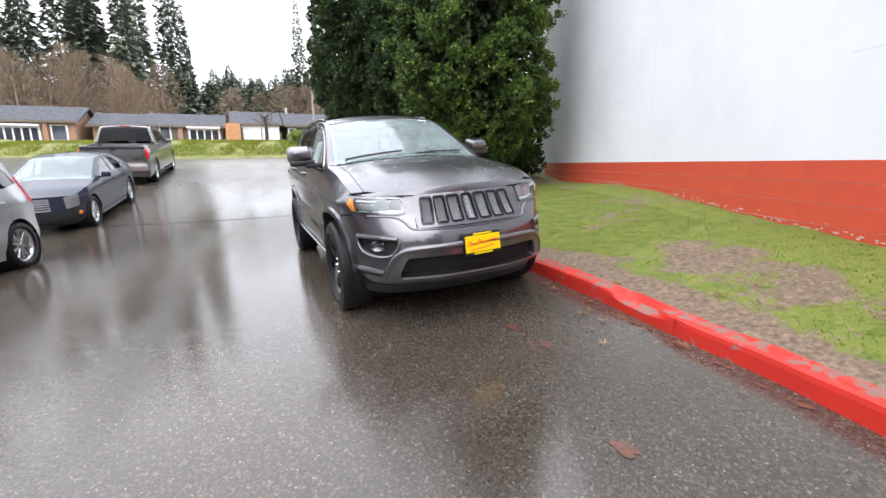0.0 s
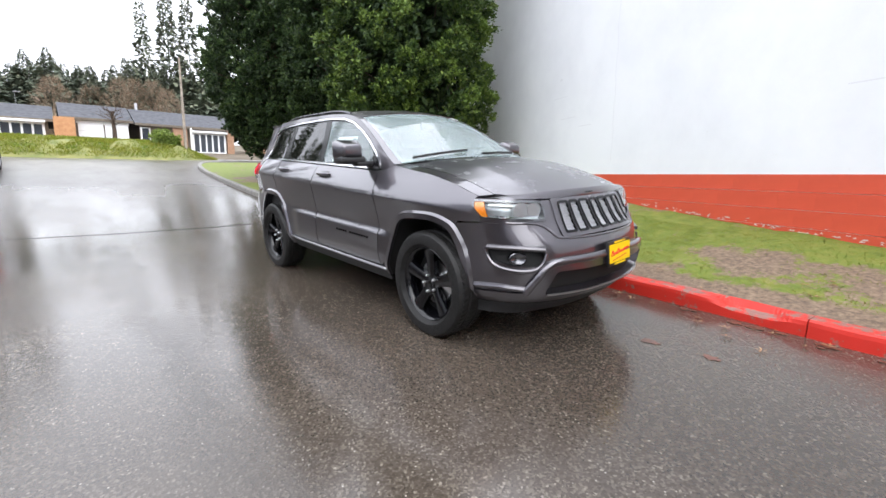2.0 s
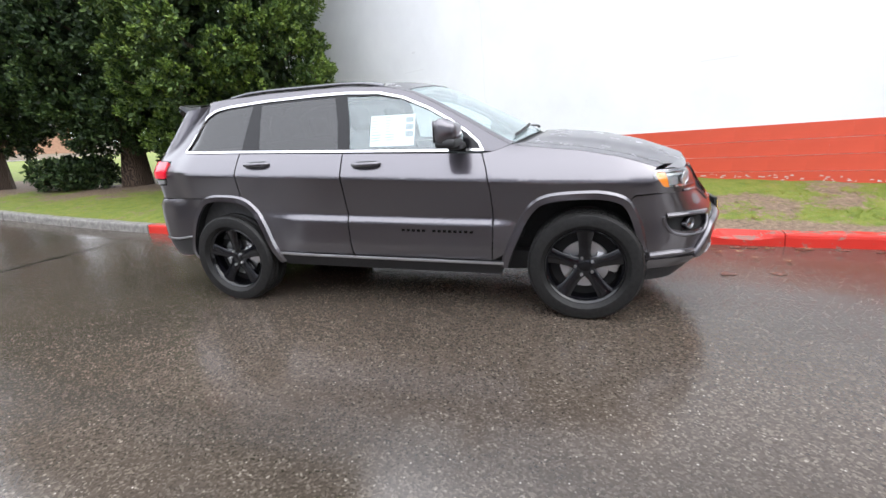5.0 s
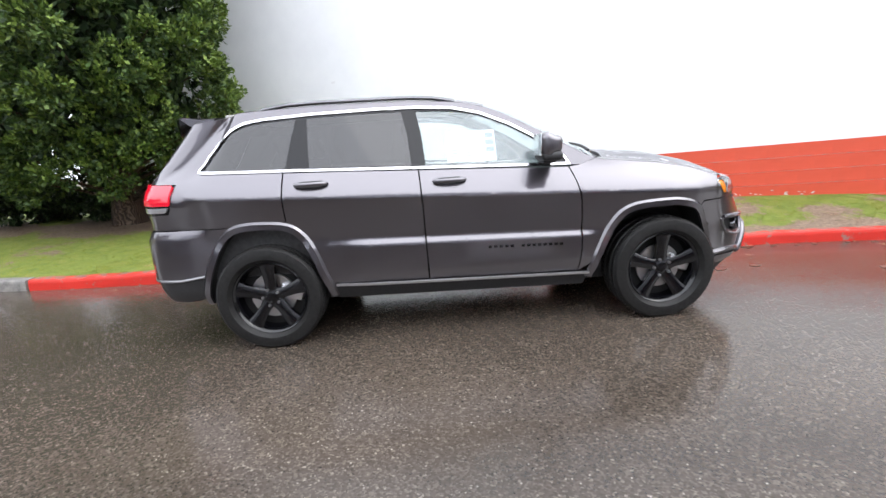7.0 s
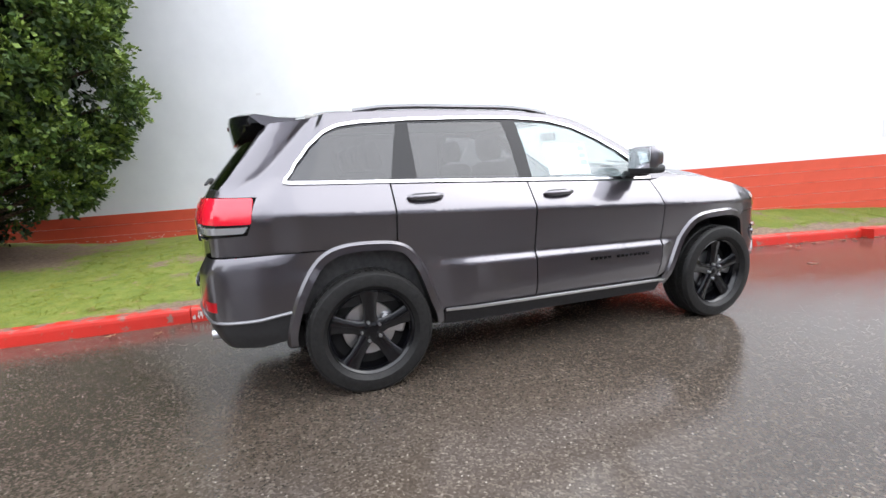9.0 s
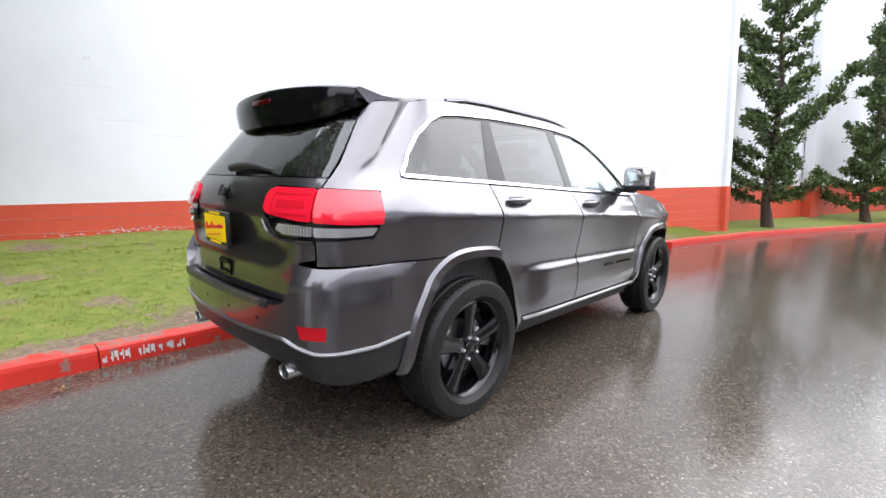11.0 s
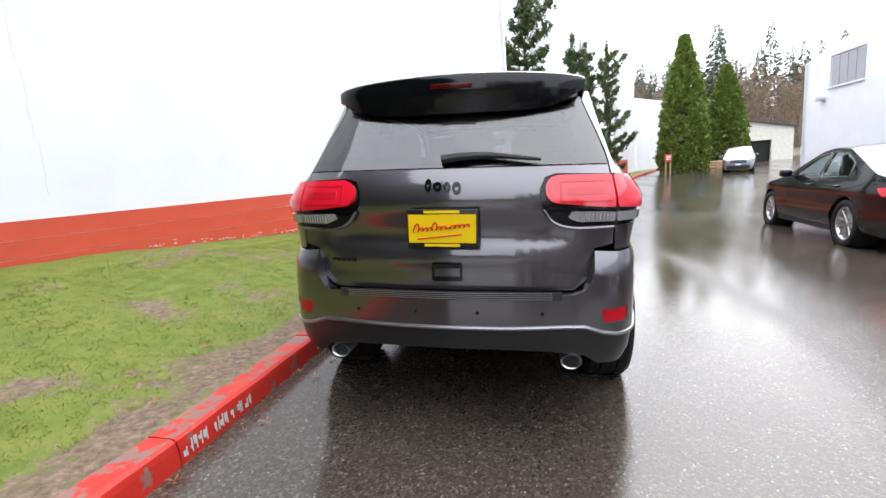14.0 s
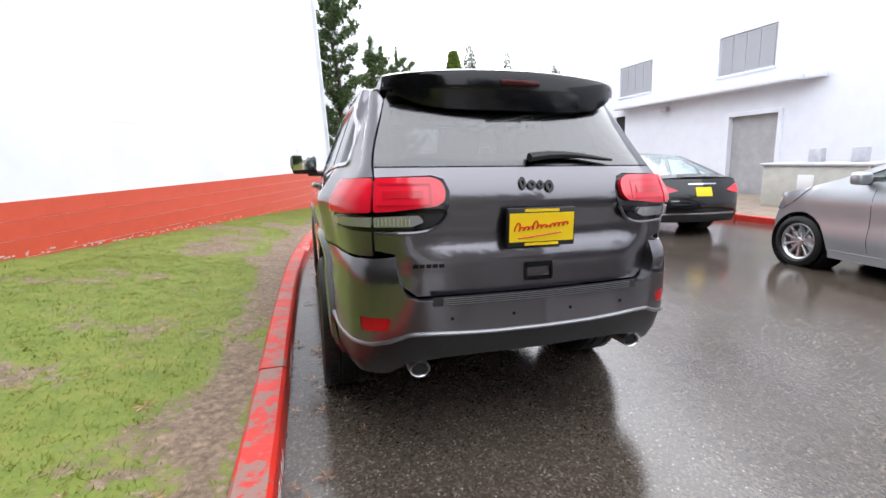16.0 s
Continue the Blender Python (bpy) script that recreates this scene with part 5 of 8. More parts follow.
        part("mirror_skirt", box((0.235, 0.14, 0.060), (sg * 0.985, -0.58, 1.268), 0.025, segments=3), BLACK_MATT, mir)
        part("mirror_arm", box((0.20, 0.10, 0.045), (sg * 0.86, -0.60, 1.238), 0.018), BLACK_MATT, mir)
        part("mirror_glass", box((0.20, 0.006, 0.14), (sg * 0.995, -0.503, 1.345), 0.002), CHROME, mir, "mirror glass")
    # bonnet, windscreen, roof
    inner = 0.885
    hood = np.array([(-inner, -1.90)] + [(s, -1.935) for s in np.linspace(-0.80, 0.80, 9)] + [(inner, -1.90), (inner - 0.01, -1.02), (0.45, -1.02), (-0.45, -1.02), (-inner + 0.01, -1.02)])
    dome_pts = [(sg * s, y) for sg in (1, -1) for s in (0.56, 0.60, 0.64, 0.68, 0.72, 0.76) for y in np.arange(-1.92, -1.0, 0.05)]
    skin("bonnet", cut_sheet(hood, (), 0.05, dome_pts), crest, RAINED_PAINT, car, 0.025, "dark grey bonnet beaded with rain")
    for sg in (1, -1):
        q = np.array([(inner + 0.006, -1.905), (1.0, -1.90), (1.0, -0.97), (inner, -1.01)]) * (sg, 1)
        skin("fender_top", cut_sheet(q, (), 0.05), crest, PAINT, car, 0.02)
        q = np.array([(0.93, -0.965), (1.0, -0.965), (1.0, -0.17), (0.93, -0.17)]) * (sg, 1)
        skin("pillar_front", cut_sheet(q, (), 0.05), crest, PAINT, car, 0.02)
    # the bonnet's turned-down front edge, over grille and lamps
    for sg in (1, -1):
        q = np.array([(ux(0.585), 0.392), (ux(0.60), 0.425), (uy(-1.99), 0.432), (uy(-1.868), 0.428), (uy(-1.866), 0.392), (uy(-1.99), 0.388)]) * (sg, 1)
        skin("bumper_ledge", cut_sheet(rounded(q, 0.01, 2), (), 0.03), sh.at, PAINT, car, 0.02, lift=0.014)
    xs_ = np.linspace(-0.985, 0.985, 41)
    top_ = crest(np.column_stack([xs_, np.full(41, -1.936)]))
    low_ = sh.at(np.column_stack([np.sign(top_[:, 0]) * ux(np.abs(top_[:, 0])), np.interp(np.abs(top_[:, 0]), [0, 0.47, 0.75], [1.005, 1.003, 1.012])]))
    mid_ = (top_ + low_) / 2 + np.array([0, -0.008, 0.006])
    V = np.vstack([top_ + (0, 0, 0.001), mid_, low_])
    solid("bonnet_lip", V, [(r * 41 + k, (r + 1) * 41 + k, (r + 1) * 41 + k + 1, r * 41 + k + 1) for r in range(2) for k in range(40)], PAINT, car, smooth=True)
    cowl = np.array([(-inner, -1.015), (inner, -1.015), (0.93, -0.955), (-0.93, -0.955)])
    skin("cowl", cut_sheet(cowl, (), 0.05), crest, BLACK_MATT, car, 0.02, lift=-0.02)
    ws = np.array([(-0.93, -0.96), (0.93, -0.96), (0.93, -0.17), (-0.93, -0.17)])
    skin("windscreen", cut_sheet(ws, (), 0.07), crest, WINDSCREEN, car, 0.0, "clear windscreen with rain on it", lift=-0.006)
    skin("windscreen_border", cut_sheet(ws, [np.array([(-0.885, -0.90), (0.885, -0.90), (0.885, -0.215), (-0.885, -0.215)])], 0.06), crest, BLACK_GLOSS, car, 0, lift=-0.009)
    roof = np.array([(-1, -0.168), (1, -0.168)] + [(1, y) for y in np.linspace(0.2, 1.93, 8)] + [(-1, y) for y in np.linspace(1.93, 0.2, 8)])
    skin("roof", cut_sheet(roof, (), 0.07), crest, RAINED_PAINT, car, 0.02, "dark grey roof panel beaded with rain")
    st = np.array([(0.60, -0.235), (0.76, -0.235), (0.76, -0.205), (0.60, -0.205)])
    skin("inspection_sticker", cut_sheet(st, (), 0.05), crest, PAPER, car, 0, "small white sticker", lift=0.003)
    for s0, s1, y0 in ((-0.80, -0.10, -0.93), (0.05, 0.72, -0.945)):
        pts = crest(np.array([(s, y0 + 0.05 * (k / 7)) for k, s in enumerate(np.linspace(s0, s1, 8))])) + np.array([0, 0, 0.016])
        part("wiper", tube(pts, 0.011, 6), BLACK_MATT, car, "black wiper")
    for sg in (1, -1):
        ys = np.linspace(1.42, 0.02, 18)
        pts = crest(np.column_stack([np.full(18, sg * 0.95), ys]))
        pts[:, 2] += np.interp(ys, [0.02, 0.16, 1.25, 1.42], [0.0, 0.018, 0.018, 0.0])
        part("roof_rail", tube(pts, 0.012, 8, squash=1.2), DARK_CHROME, car, "low dark roof rail")
    # tail
    def hatch(q):
        p = sh.tail(q)
        p[:, 1] -= 0.052 * smoothstep(0.93, 0.84, q[:, 1])
        # the plate's hollow: it leans in below the badge and kicks out again over the handle
        p[:, 1] -= 0.034 * smoothstep(1.19, 0.985, q[:, 1]) * smoothstep(0.915, 0.965, q[:, 1]) * smoothstep(0.62, 0.45, np.abs(q[:, 0]))
        return p

    xr = lambda x: sh.by_x(x, True)
    th = [(xr(0.742), 1.285), (xr(0.742), 1.246), (xr(0.485), 1.253), (xr(0.436), 1.238), (xr(0.413), 1.19), (xr(0.413), 1.135), (xr(0.45), 1.06), (xr(0.52), 1.024), (xr(0.742), 1.024), (xr(0.742), 0.945), (xr(0.655), 0.928), (xr(0.625), 0.80), (xr(0.555), 0.745)]
    th = np.array(th)
    gate = np.vstack([th, (th * (-1, 1))[::-1]])
    skin("tailgate", cut_sheet(gate, (), 0.045), hatch, PAINT, car, 0.03, "dark grey tailgate", True)
    win = np.array([(-xr(0.742), 1.29), (xr(0.742), 1.29), (xr(0.702), 1.45), (xr(0.655), 1.63), (-xr(0.655), 1.63), (-xr(0.702), 1.45)])
    skin("tailgate_window", cut_sheet(win, (), 0.06), sh.tail, REAR_GLASS, car, 0.0, "dark tinted rear glass with rain drops", True, lift=0.001)
    skin("glass_border", cut_sheet(win, [shrink(win, 0.055)], 0.05), sh.tail, BLACK_GLOSS, car, 0.0, "", True, lift=-0.003)
    # spoiler over the glass
    rows = []
    for s in np.linspace(-1, 1, 29):
        w = 1 - abs(s) ** 6
        b = crest(np.array([(s * 0.90, 1.86)]))[0]
        droop = 0.012 * s * s
        tip_y = 2.165 - 0.10 * s * s - 0.05 * abs(s) ** 8
        chord = [(b[1] - 0.02, b[2] + 0.006), (b[1] + 0.08, b[2] + 0.004), (tip_y - 0.035, 1.726 - droop * 2), (tip_y - 0.008, 1.716 - droop * 2), (tip_y, 1.698 - droop * 2), (tip_y - 0.003, 1.63 + 0.01 * s * s), (tip_y - 0.014, 1.546 + 0.11 * abs(s) ** 5), (tip_y - 0.055, 1.534 + 0.12 * abs(s) ** 5), (b[1] + 0.06, 1.60)]
        rows.append([(s * 0.615 * (1.0 + 0.02 * w), y, z) for y, z in chord])
    V = [p for r in rows for p in r]
    n = len(rows[0])
    F = [(a * n + j, a * n + (j + 1) % n, (a + 1) * n + (j + 1) % n, (a + 1) * n + j) for a in range(len(rows) - 1) for j in range(n)] + [tuple(range(n))[::-1], tuple((len(rows) - 1) * n + j for j in range(n))]
    bm = bmesh.new()
    vs = [bm.verts.new(p) for p in V]
    for f in F:
        bm.faces.new([vs[j] for j in f])
    sp = part("spoiler", bm, BLACK_GLOSS, car, "gloss black roof spoiler")
    top = [[(x, y, z + 0.004) for x, y, z in r[:4]] for r in rows]
    ends = [[(r[0][0] + sg * 0.004, y, z) for x, y, z in (r[0], r[1], r[2], r[3], (0, r[2][1] - 0.03, r[2][2] - 0.055), (0, r[1][1] + 0.02, r[1][2] - 0.075))] for r, sg in ((rows[0], -1), (rows[-1], 1))]
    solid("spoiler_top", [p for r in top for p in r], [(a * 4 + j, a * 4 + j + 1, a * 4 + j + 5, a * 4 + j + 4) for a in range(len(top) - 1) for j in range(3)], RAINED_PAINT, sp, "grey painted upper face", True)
    for e_ in ends:
        solid("spoiler_cheek", e_, [tuple(range(6))], PAINT, sp, "grey painted cheek")
    part("brake_light", box((0.20, 0.02, 0.026), (0.0, 2.160, 1.668), 0.006), RED_DEEP, sp, "dark red high brake light")
    # rear lamps
    for sg in (1, -1):
        lo = L - uy(2.05)
        red = [(lo, 1.226), (L - uy(2.062), 1.10), (xr(0.75), 1.104), (xr(0.66), 1.108), (xr(0.55), 1.118), (xr(0.47), 1.126), (xr(0.437), 1.150), (xr(0.435), 1.195), (xr(0.452), 1.226), (xr(0.49), 1.240), (xr(0.75), 1.238)]
        a, b = xr(0.746), xr(0.740)
        frame = np.array([(lo - 0.006, 1.23), (L - uy(2.075), 1.082), (L - uy(2.10), 1.034), (xr(0.74), 1.024), (xr(0.53), 1.024), (xr(0.452), 1.06), (xr(0.415), 1.135), (xr(0.415), 1.19), (xr(0.438), 1.236), (xr(0.487), 1.250), (xr(0.75), 1.247)]) * (sg, 1)
        fr = skin("tail_light", cut_sheet(frame, (), 0.04), sh.tail, BLACK_GLOSS, car, 0.02, "red and clear tail light in a black frame", True, lift=-0.004)
        outer = np.array([red[0], red[1], (xr(0.748), 1.104), (xr(0.748), 1.238)]) * (sg, 1)
        inner_l = np.array([(xr(0.738), 1.104)] + red[3:10] + [(xr(0.738), 1.238)]) * (sg, 1)
        for q in (outer, inner_l):
            skin("red_lens", cut_sheet(rounded(q, 0.014, 3), (), 0.03), sh.tail, RED_LENS, fr, 0.02, "red lens", True, lift=0.016)
        for x0, x1, z0, z1 in ((0.72, 0.50, 1.126, 1.134), (0.72, 0.50, 1.208, 1.216), (0.506, 0.496, 1.134, 1.208), (0.70, 0.53, 1.155, 1.186)):
            q = np.array([(xr(x0), z0), (xr(x1), z0), (xr(x1), z1), (xr(x0), z1)]) * (sg, 1)
            skin("inner_lens", cut_sheet(q, (), 0.03), sh.tail, RED_INNER, fr, 0.003, "", True, lift=0.018)
        for x0, x1, z0, z1 in ((0.738, 0.53, 1.046, 1.086),):
            q = np.array([(xr(x0), z0), (xr(x1 + 0.05), z0), (xr(x1), z0 + 0.02), (xr(x1 + 0.02), z1 + 0.006), (xr(x0), z1)]) * (sg, 1)
            skin("clear_lens", cut_sheet(rounded(q, 0.008, 2), (), 0.03), sh.tail, REVERSE_LENS, fr, 0.02, "clear reversing lens", True, lift=0.012)
            bars("lens_ribs", [(min(sg * xr(x), sg * xr(x - 0.004)), max(sg * xr(x), sg * xr(x - 0.004)), 1.052, 1.080) for x in np.arange(0.72, 0.58, -0.016)], sh.tail, SATIN, fr, lift=0.012, thick=0.002, flip=True)
        q = np.array([(L - uy(2.085), 1.085), (L - uy(2.11), 1.052), (xr(0.748), 1.046), (xr(0.748), 1.086)]) * (sg, 1)
        skin("clear_lens", cut_sheet(rounded(q, 0.008, 2), (), 0.03), sh.tail, REVERSE_LENS, fr, 0.02, "clear lens", True, lift=0.012)
        lip_ = np.array([(xr(0.74), 1.019), (xr(0.56), 1.019), (xr(0.47), 1.045), (xr(0.425), 1.10)]) * (sg, 1)
        part("lamp_lip", tube(sh.tail(curve_through(lip_, 24)) + (0, 0.004, 0), 0.008, 6), PAINT, fr)
    # rear bumper
    sideR = [(L - uy(y), z) for y, z in [(1.655, 0.912)] + [p for p in ARCH_R_OUT if p[0] > 1.66 and p[1] > 0.585]]
    topR = [(L - uy(2.0), 0.912), (xr(0.75), 0.91), (xr(0.655), 0.918), (xr(0.632), 0.80), (xr(0.60), 0.752), (xr(0.555), 0.735)]
    lineR = [(L - uy(1.905), 0.575), (L - uy(2.10), 0.548), (xr(0.76), 0.545), (xr(0.68), 0.562), (xr(0.60), 0.592), (xr(0.50), 0.594), (xr(0.25), 0.584)]
    hb = np.array(topR[::-1] + sideR + lineR)
    bump = np.vstack([hb, (hb * (-1, 1))[::-1]])
    refl = np.array([(xr(0.80), 0.606), (xr(0.805), 0.668), (xr(0.672), 0.664), (xr(0.690), 0.606)])
    skin("rear_bumper", cut_sheet(bump, [refl, refl * (-1, 1)], 0.04), sh.tail, PAINT, car, 0.06, "dark grey painted rear bumper", True)
    for sg in (1, -1):
        skin("reflector", cut_sheet(rounded(refl * (sg, 1), 0.008, 2), (), 0.03), sh.tail, RED_DARK, car, 0.012, "red bumper reflector", True, lift=-0.004)
    low = np.array([(w, z - 0.004) for w, z in lineR[::-1]] + [(L - uy(1.94), 0.45), (L - uy(1.94), 0.40), (L - uy(2.1), 0.37), (xr(0.7), 0.385), (xr(0.62), 0.44), (xr(0.46), 0.465), (xr(0.3), 0.47)])
    lower = np.vstack([low, (low * (-1, 1))[::-1]])
    skin("lower_bumper", cut_sheet(lower, (), 0.045), sh.tail, LOWER, car, 0.05, "dark plastic lower bumper", True, lift=-0.006)
    ln = np.array(lineR)
    line_full = np.vstack([ln, (ln * (-1, 1))[::-1]])
    pts = sh.tail(np.column_stack([np.interp(np.linspace(0, 1, 70), np.linspace(0, 1, len(line_full)), line_full[:, 0]), np.interp(np.linspace(0, 1, 70), np.linspace(0, 1, len(line_full)), line_full[:, 1])]))
    part("bumper_strip", tube(pts, 0.010, 8), STRIP, car, "grey satin strip round the rear bumper")
    along = np.linspace(-xr(0.50), xr(0.50), 25)
    def plank(x0, x1, z0, z1):
        return cut_sheet(np.array([(x0, z0), (x1, z0), (x1, z1), (x0, z1)]), (), 0.04)

    pad = skin("step_pad", plank(along[0], along[-1], 0.716, 0.752), sh.tail, BLACK_MATT, car, 0.012, "ribbed black step pad on the bumper", True, lift=0.012)
    for k in range(4):
        skin("step_rib", plank(along[1], along[-2], 0.720 + 0.0085 * k, 0.7235 + 0.0085 * k), sh.tail, STRIP, pad, 0.004, "", True, lift=0.016)
    for x in (-0.42, -0.14, 0.14, 0.42):
        c = sh.tail(np.array([(math.copysign(xr(abs(x)), x), 0.655)]))[0]
        bm = lathe([(0, 0.008), (0.003, 0.0075), (0.004, 0.0)], 12)
        for v in bm.verts:
            v.co = Matrix.Rotation(radians(90), 3, "Z") @ v.co + Vector(c)
        part("parking_sensor", bm, BLACK_GLOSS, car)
    for sg in (1, -1):
        bm = lathe([(0, 0.040), (0.115, 0.041), (0.12, 0.039), (0.115, 0.034), (0.02, 0.032)], 28)
        for v in bm.verts:
            c = v.co
            v.co = Vector((sg * 0.55 + c.y * 1.15, 2.245 + c.x, 0.418 + c.z * 0.85))
        tip_ = part("exhaust_tip", bm, SATIN, car, "chrome oval exhaust tip")
        # black plug near the tip's mouth, painted shade for the pipe's depth
        part("exhaust_bore", box((0.066, 0.01, 0.05), (sg * 0.55, 2.345, 0.418), 0.004), DARK_LINER, tip_)
    # wiper, badge shapes, handle, plates
    pts = sh.tail(np.array([(x, 1.325 + 0.014 * math.sin(k / 2)) for k, x in enumerate(np.linspace(0.03, -0.42, 9))])) + np.array([0, 0.03, 0])
    rw = part("rear_wiper", tube(pts, [0.022, 0.022, 0.02, 0.018, 0.016, 0.014, 0.012, 0.010, 0.007], 8, squash=0.9), BLACK_MATT, car, "black rear wiper")
    q = rounded(np.array([(-0.055, 0.785), (0.085, 0.785), (0.085, 0.872), (-0.055, 0.872)]) - (0.015, 0), 0.012)
    skin("tailgate_handle", cut_sheet(q, [shrink(q, 0.012)], 0.02), hatch, BLACK_GLOSS, car, 0.02, "", True, lift=0.008)
    bars("tailgate_latch", [(-0.06, 0.06, 0.845, 0.862), (-0.055, 0.055, 0.80, 0.806)], hatch, BLACK_GLOSS, car, lift=0.006, thick=0.012, flip=True)
    for wb, zb, rx_, rz_ in ((0.082, 1.212, 0.015, 0.027), (0.040, 1.205, 0.020, 0.020), (-0.006, 1.205, 0.020, 0.020), (-0.052, 1.198, 0.020, 0.027)):
        a_ = np.linspace(0, 2 * np.pi, 20, endpoint=False)
        ring_ = np.column_stack([wb + rx_ * np.cos(a_), zb + rz_ * np.sin(a_)])
        skin("tailgate_badge", cut_sheet(ring_, [np.column_stack([wb + rx_ * 0.4 * np.cos(a_), zb + rz_ * 0.4 * np.sin(a_)])], 0.012), sh.tail, BLACK_GLOSS, car, 0.010, "black raised badge shape", True, lift=0.010)
    bars("side_badge", [(0.44 + 0.028 * k, 0.462 + 0.028 * k, 0.868, 0.884) for k in range(5)], hatch, BLACK_GLOSS, car, "small black badge bars", lift=0.002, flip=True)
    bars("bonnet_badge", [(-0.06 + 0.03 * k, -0.038 + 0.03 * k, 1.012, 1.030) for k in range(4)], sh.at, BLACK_GLOSS, car, "small black badge shapes", lift=0.012)
    number_card(car, sh.tail, 0.012, 0.945, True, 0.022)
    number_card(car, sh.at, 0.018, 0.535, False, 0.028)
    for y in (-1.4575, 1.4575):
        for sg in (1, -1):
            wheel(car, (sg * 0.8125, y, 0.385), sg)
    # underbody, cabin
    part("underbody", box((1.4, 3.8, 0.16), (0, 0.05, 0.36), 0.03), DARK_LINER, car)
    part("firewall", box((1.50, 0.10, 0.62), (0, -0.98, 0.86), 0.02), DARK_LINER, car)
    part("cabin_floor", box((1.5, 3.1, 0.10), (0, 0.65, 0.52), 0.02), DARK_LINER, car)
    for sg in (1, -1):
        part("door_lining", box((0.05, 2.9, 0.62), (sg * 0.79, 0.62, 0.84), 0.02), TRIM_GREY, car)
    part("dashboard", box((1.50, 0.42, 0.26), (0, -0.72, 1.06), 0.08, segments=3), TRIM_GREY, car)
    bm = lathe([(-0.012, 0.185), (0.0, 0.198), (0.012, 0.185), (0.0, 0.172), (-0.012, 0.185)], 32)
    t = Matrix.Rotation(radians(90), 3, "Z")
    for v in bm.verts:
        v.co = Matrix.Rotation(radians(-22), 3, "X") @ (t @ v.co) + Vector((0.37, -0.42, 1.08))
    part("steering_wheel", bm, BLACK_MATT, car)
    for x in (-0.37, 0.37):
        cloth_seat(car, x, -0.02, 0.72)
    cloth_seat(car, 0.0, 0.92, 0.72, 1.30, 0.62, 3)
    part("load_cover", box((1.36, 0.85, 0.05), (0, 1.72, 1.10), 0.02), TRIM_GREY, car)
    part("inner_mirror", box((0.24, 0.03, 0.07), (0, -0.42, 1.57), 0.02), BLACK_MATT, car)
    part("head_lining", box((1.16, 1.7, 0.03), (0, 0.85, 1.69), 0.01), mottled("head_lining_cloth", (0.30, 0.29, 0.27), (0.4, 0.39, 0.37), 60), car)
    return car


def number_card(car, place, x, z, rear, lift):
    """A dealer's card in a black frame, flat and stiff: plain strokes for its words."""
    hw, h = 0.160, 0.168
    mid, rt, hi = place(np.array([(x, z + h / 2), (x + 0.05, z + h / 2), (x, z + h)]))
    right = Vector(rt - mid).normalized()
    if rear:
        right = -right
    up = Vector(hi - mid).normalized()
    out_ = right.cross(up).normalized()
    if (out_.y > 0) != rear:
        out_ = -out_
    up = Vector((up.x, up.y * 0.4, up.z)).normalized()
    m = Matrix((right, up, out_)).transposed()
    c = Vector(mid) + out_ * lift

    def slab(size, at, bevel=0.0):
        bm = box(size, at, bevel)
        for v in bm.verts:
            v.co = m @ v.co + c
        return bm

    fr = part("plate_frame", slab((2 * hw, h, 0.024), (0, 0, 0), 0.006), INK_BLACK, car, "black plate frame with a yellow dealer card")
    part("card", slab((2 * hw - 0.018, h - 0.044, 0.004), (0, 0, 0.013)), YELLOW, fr, "yellow card with red script strokes", False)
    for b in (-1, 1):
        part("frame_bar", slab((0.16, 0.012, 0.003), (0, b * (h / 2 - 0.011), 0.0125)), YELLOW, fr, "yellow bar on the frame", False)
    pts, tall_ = [], (0.036, 0.016, 0.015, 0.014, 0.034, 0.015, 0.014, 0.005, 0.014, 0.015, 0.014, 0.013)
    for k in range(120):
        t = k / 119
        w_ = t * len(tall_) * 2 * math.pi
        rise = tall_[min(int(t * len(tall_)), len(tall_) - 1)]
        pts.append(m @ Vector((-0.124 + 0.246 * t - 0.007 * math.sin(w_ + 0.6), -0.016 + 0.024 * t + rise * (0.5 - 0.5 * math.cos(w_)), 0.0165)) + c)
    part("script_stroke", tube(pts, 0.0036, 5), INK_RED, fr, "red script stroke")
    pts = [m @ Vector((-0.11 + 0.2 * t, -0.046 + 0.022 * t, 0.0165)) + c for t in np.linspace(0, 1, 6)]
    part("underline", tube(pts, 0.003, 5), INK_RED, fr, "red underline")


build_jeep()


# ---- trees ----
def leaf_sprays(centres, outs, leaves, length, width, rng, droop=0.0):
    """Many small leaf diamonds: each spray a fan of leaves round its own direction."""
    m = len(centres)
    c = np.repeat(centres, leaves, 0)
    o = np.repeat(outs, leaves, 0) + 0.75 * rng.randn(m * leaves, 3)
    o[:, 2] -= droop
    o /= np.linalg.norm(o, axis=1)[:, None]
    s = np.cross(o, rng.randn(m * leaves, 3))
    s /= np.linalg.norm(s, axis=1)[:, None]
    ln = length * (0.6 + 0.8 * rng.rand(m * leaves, 1))
    wd = width * (0.6 + 0.8 * rng.rand(m * leaves, 1))
    c = c + 0.04 * rng.randn(m * leaves, 3)
    a, b, t = c, c + o * ln * 0.55, c + o * ln
    return np.stack([a, b + s * wd, t, b - s * wd], 1).reshape(-1, 3)


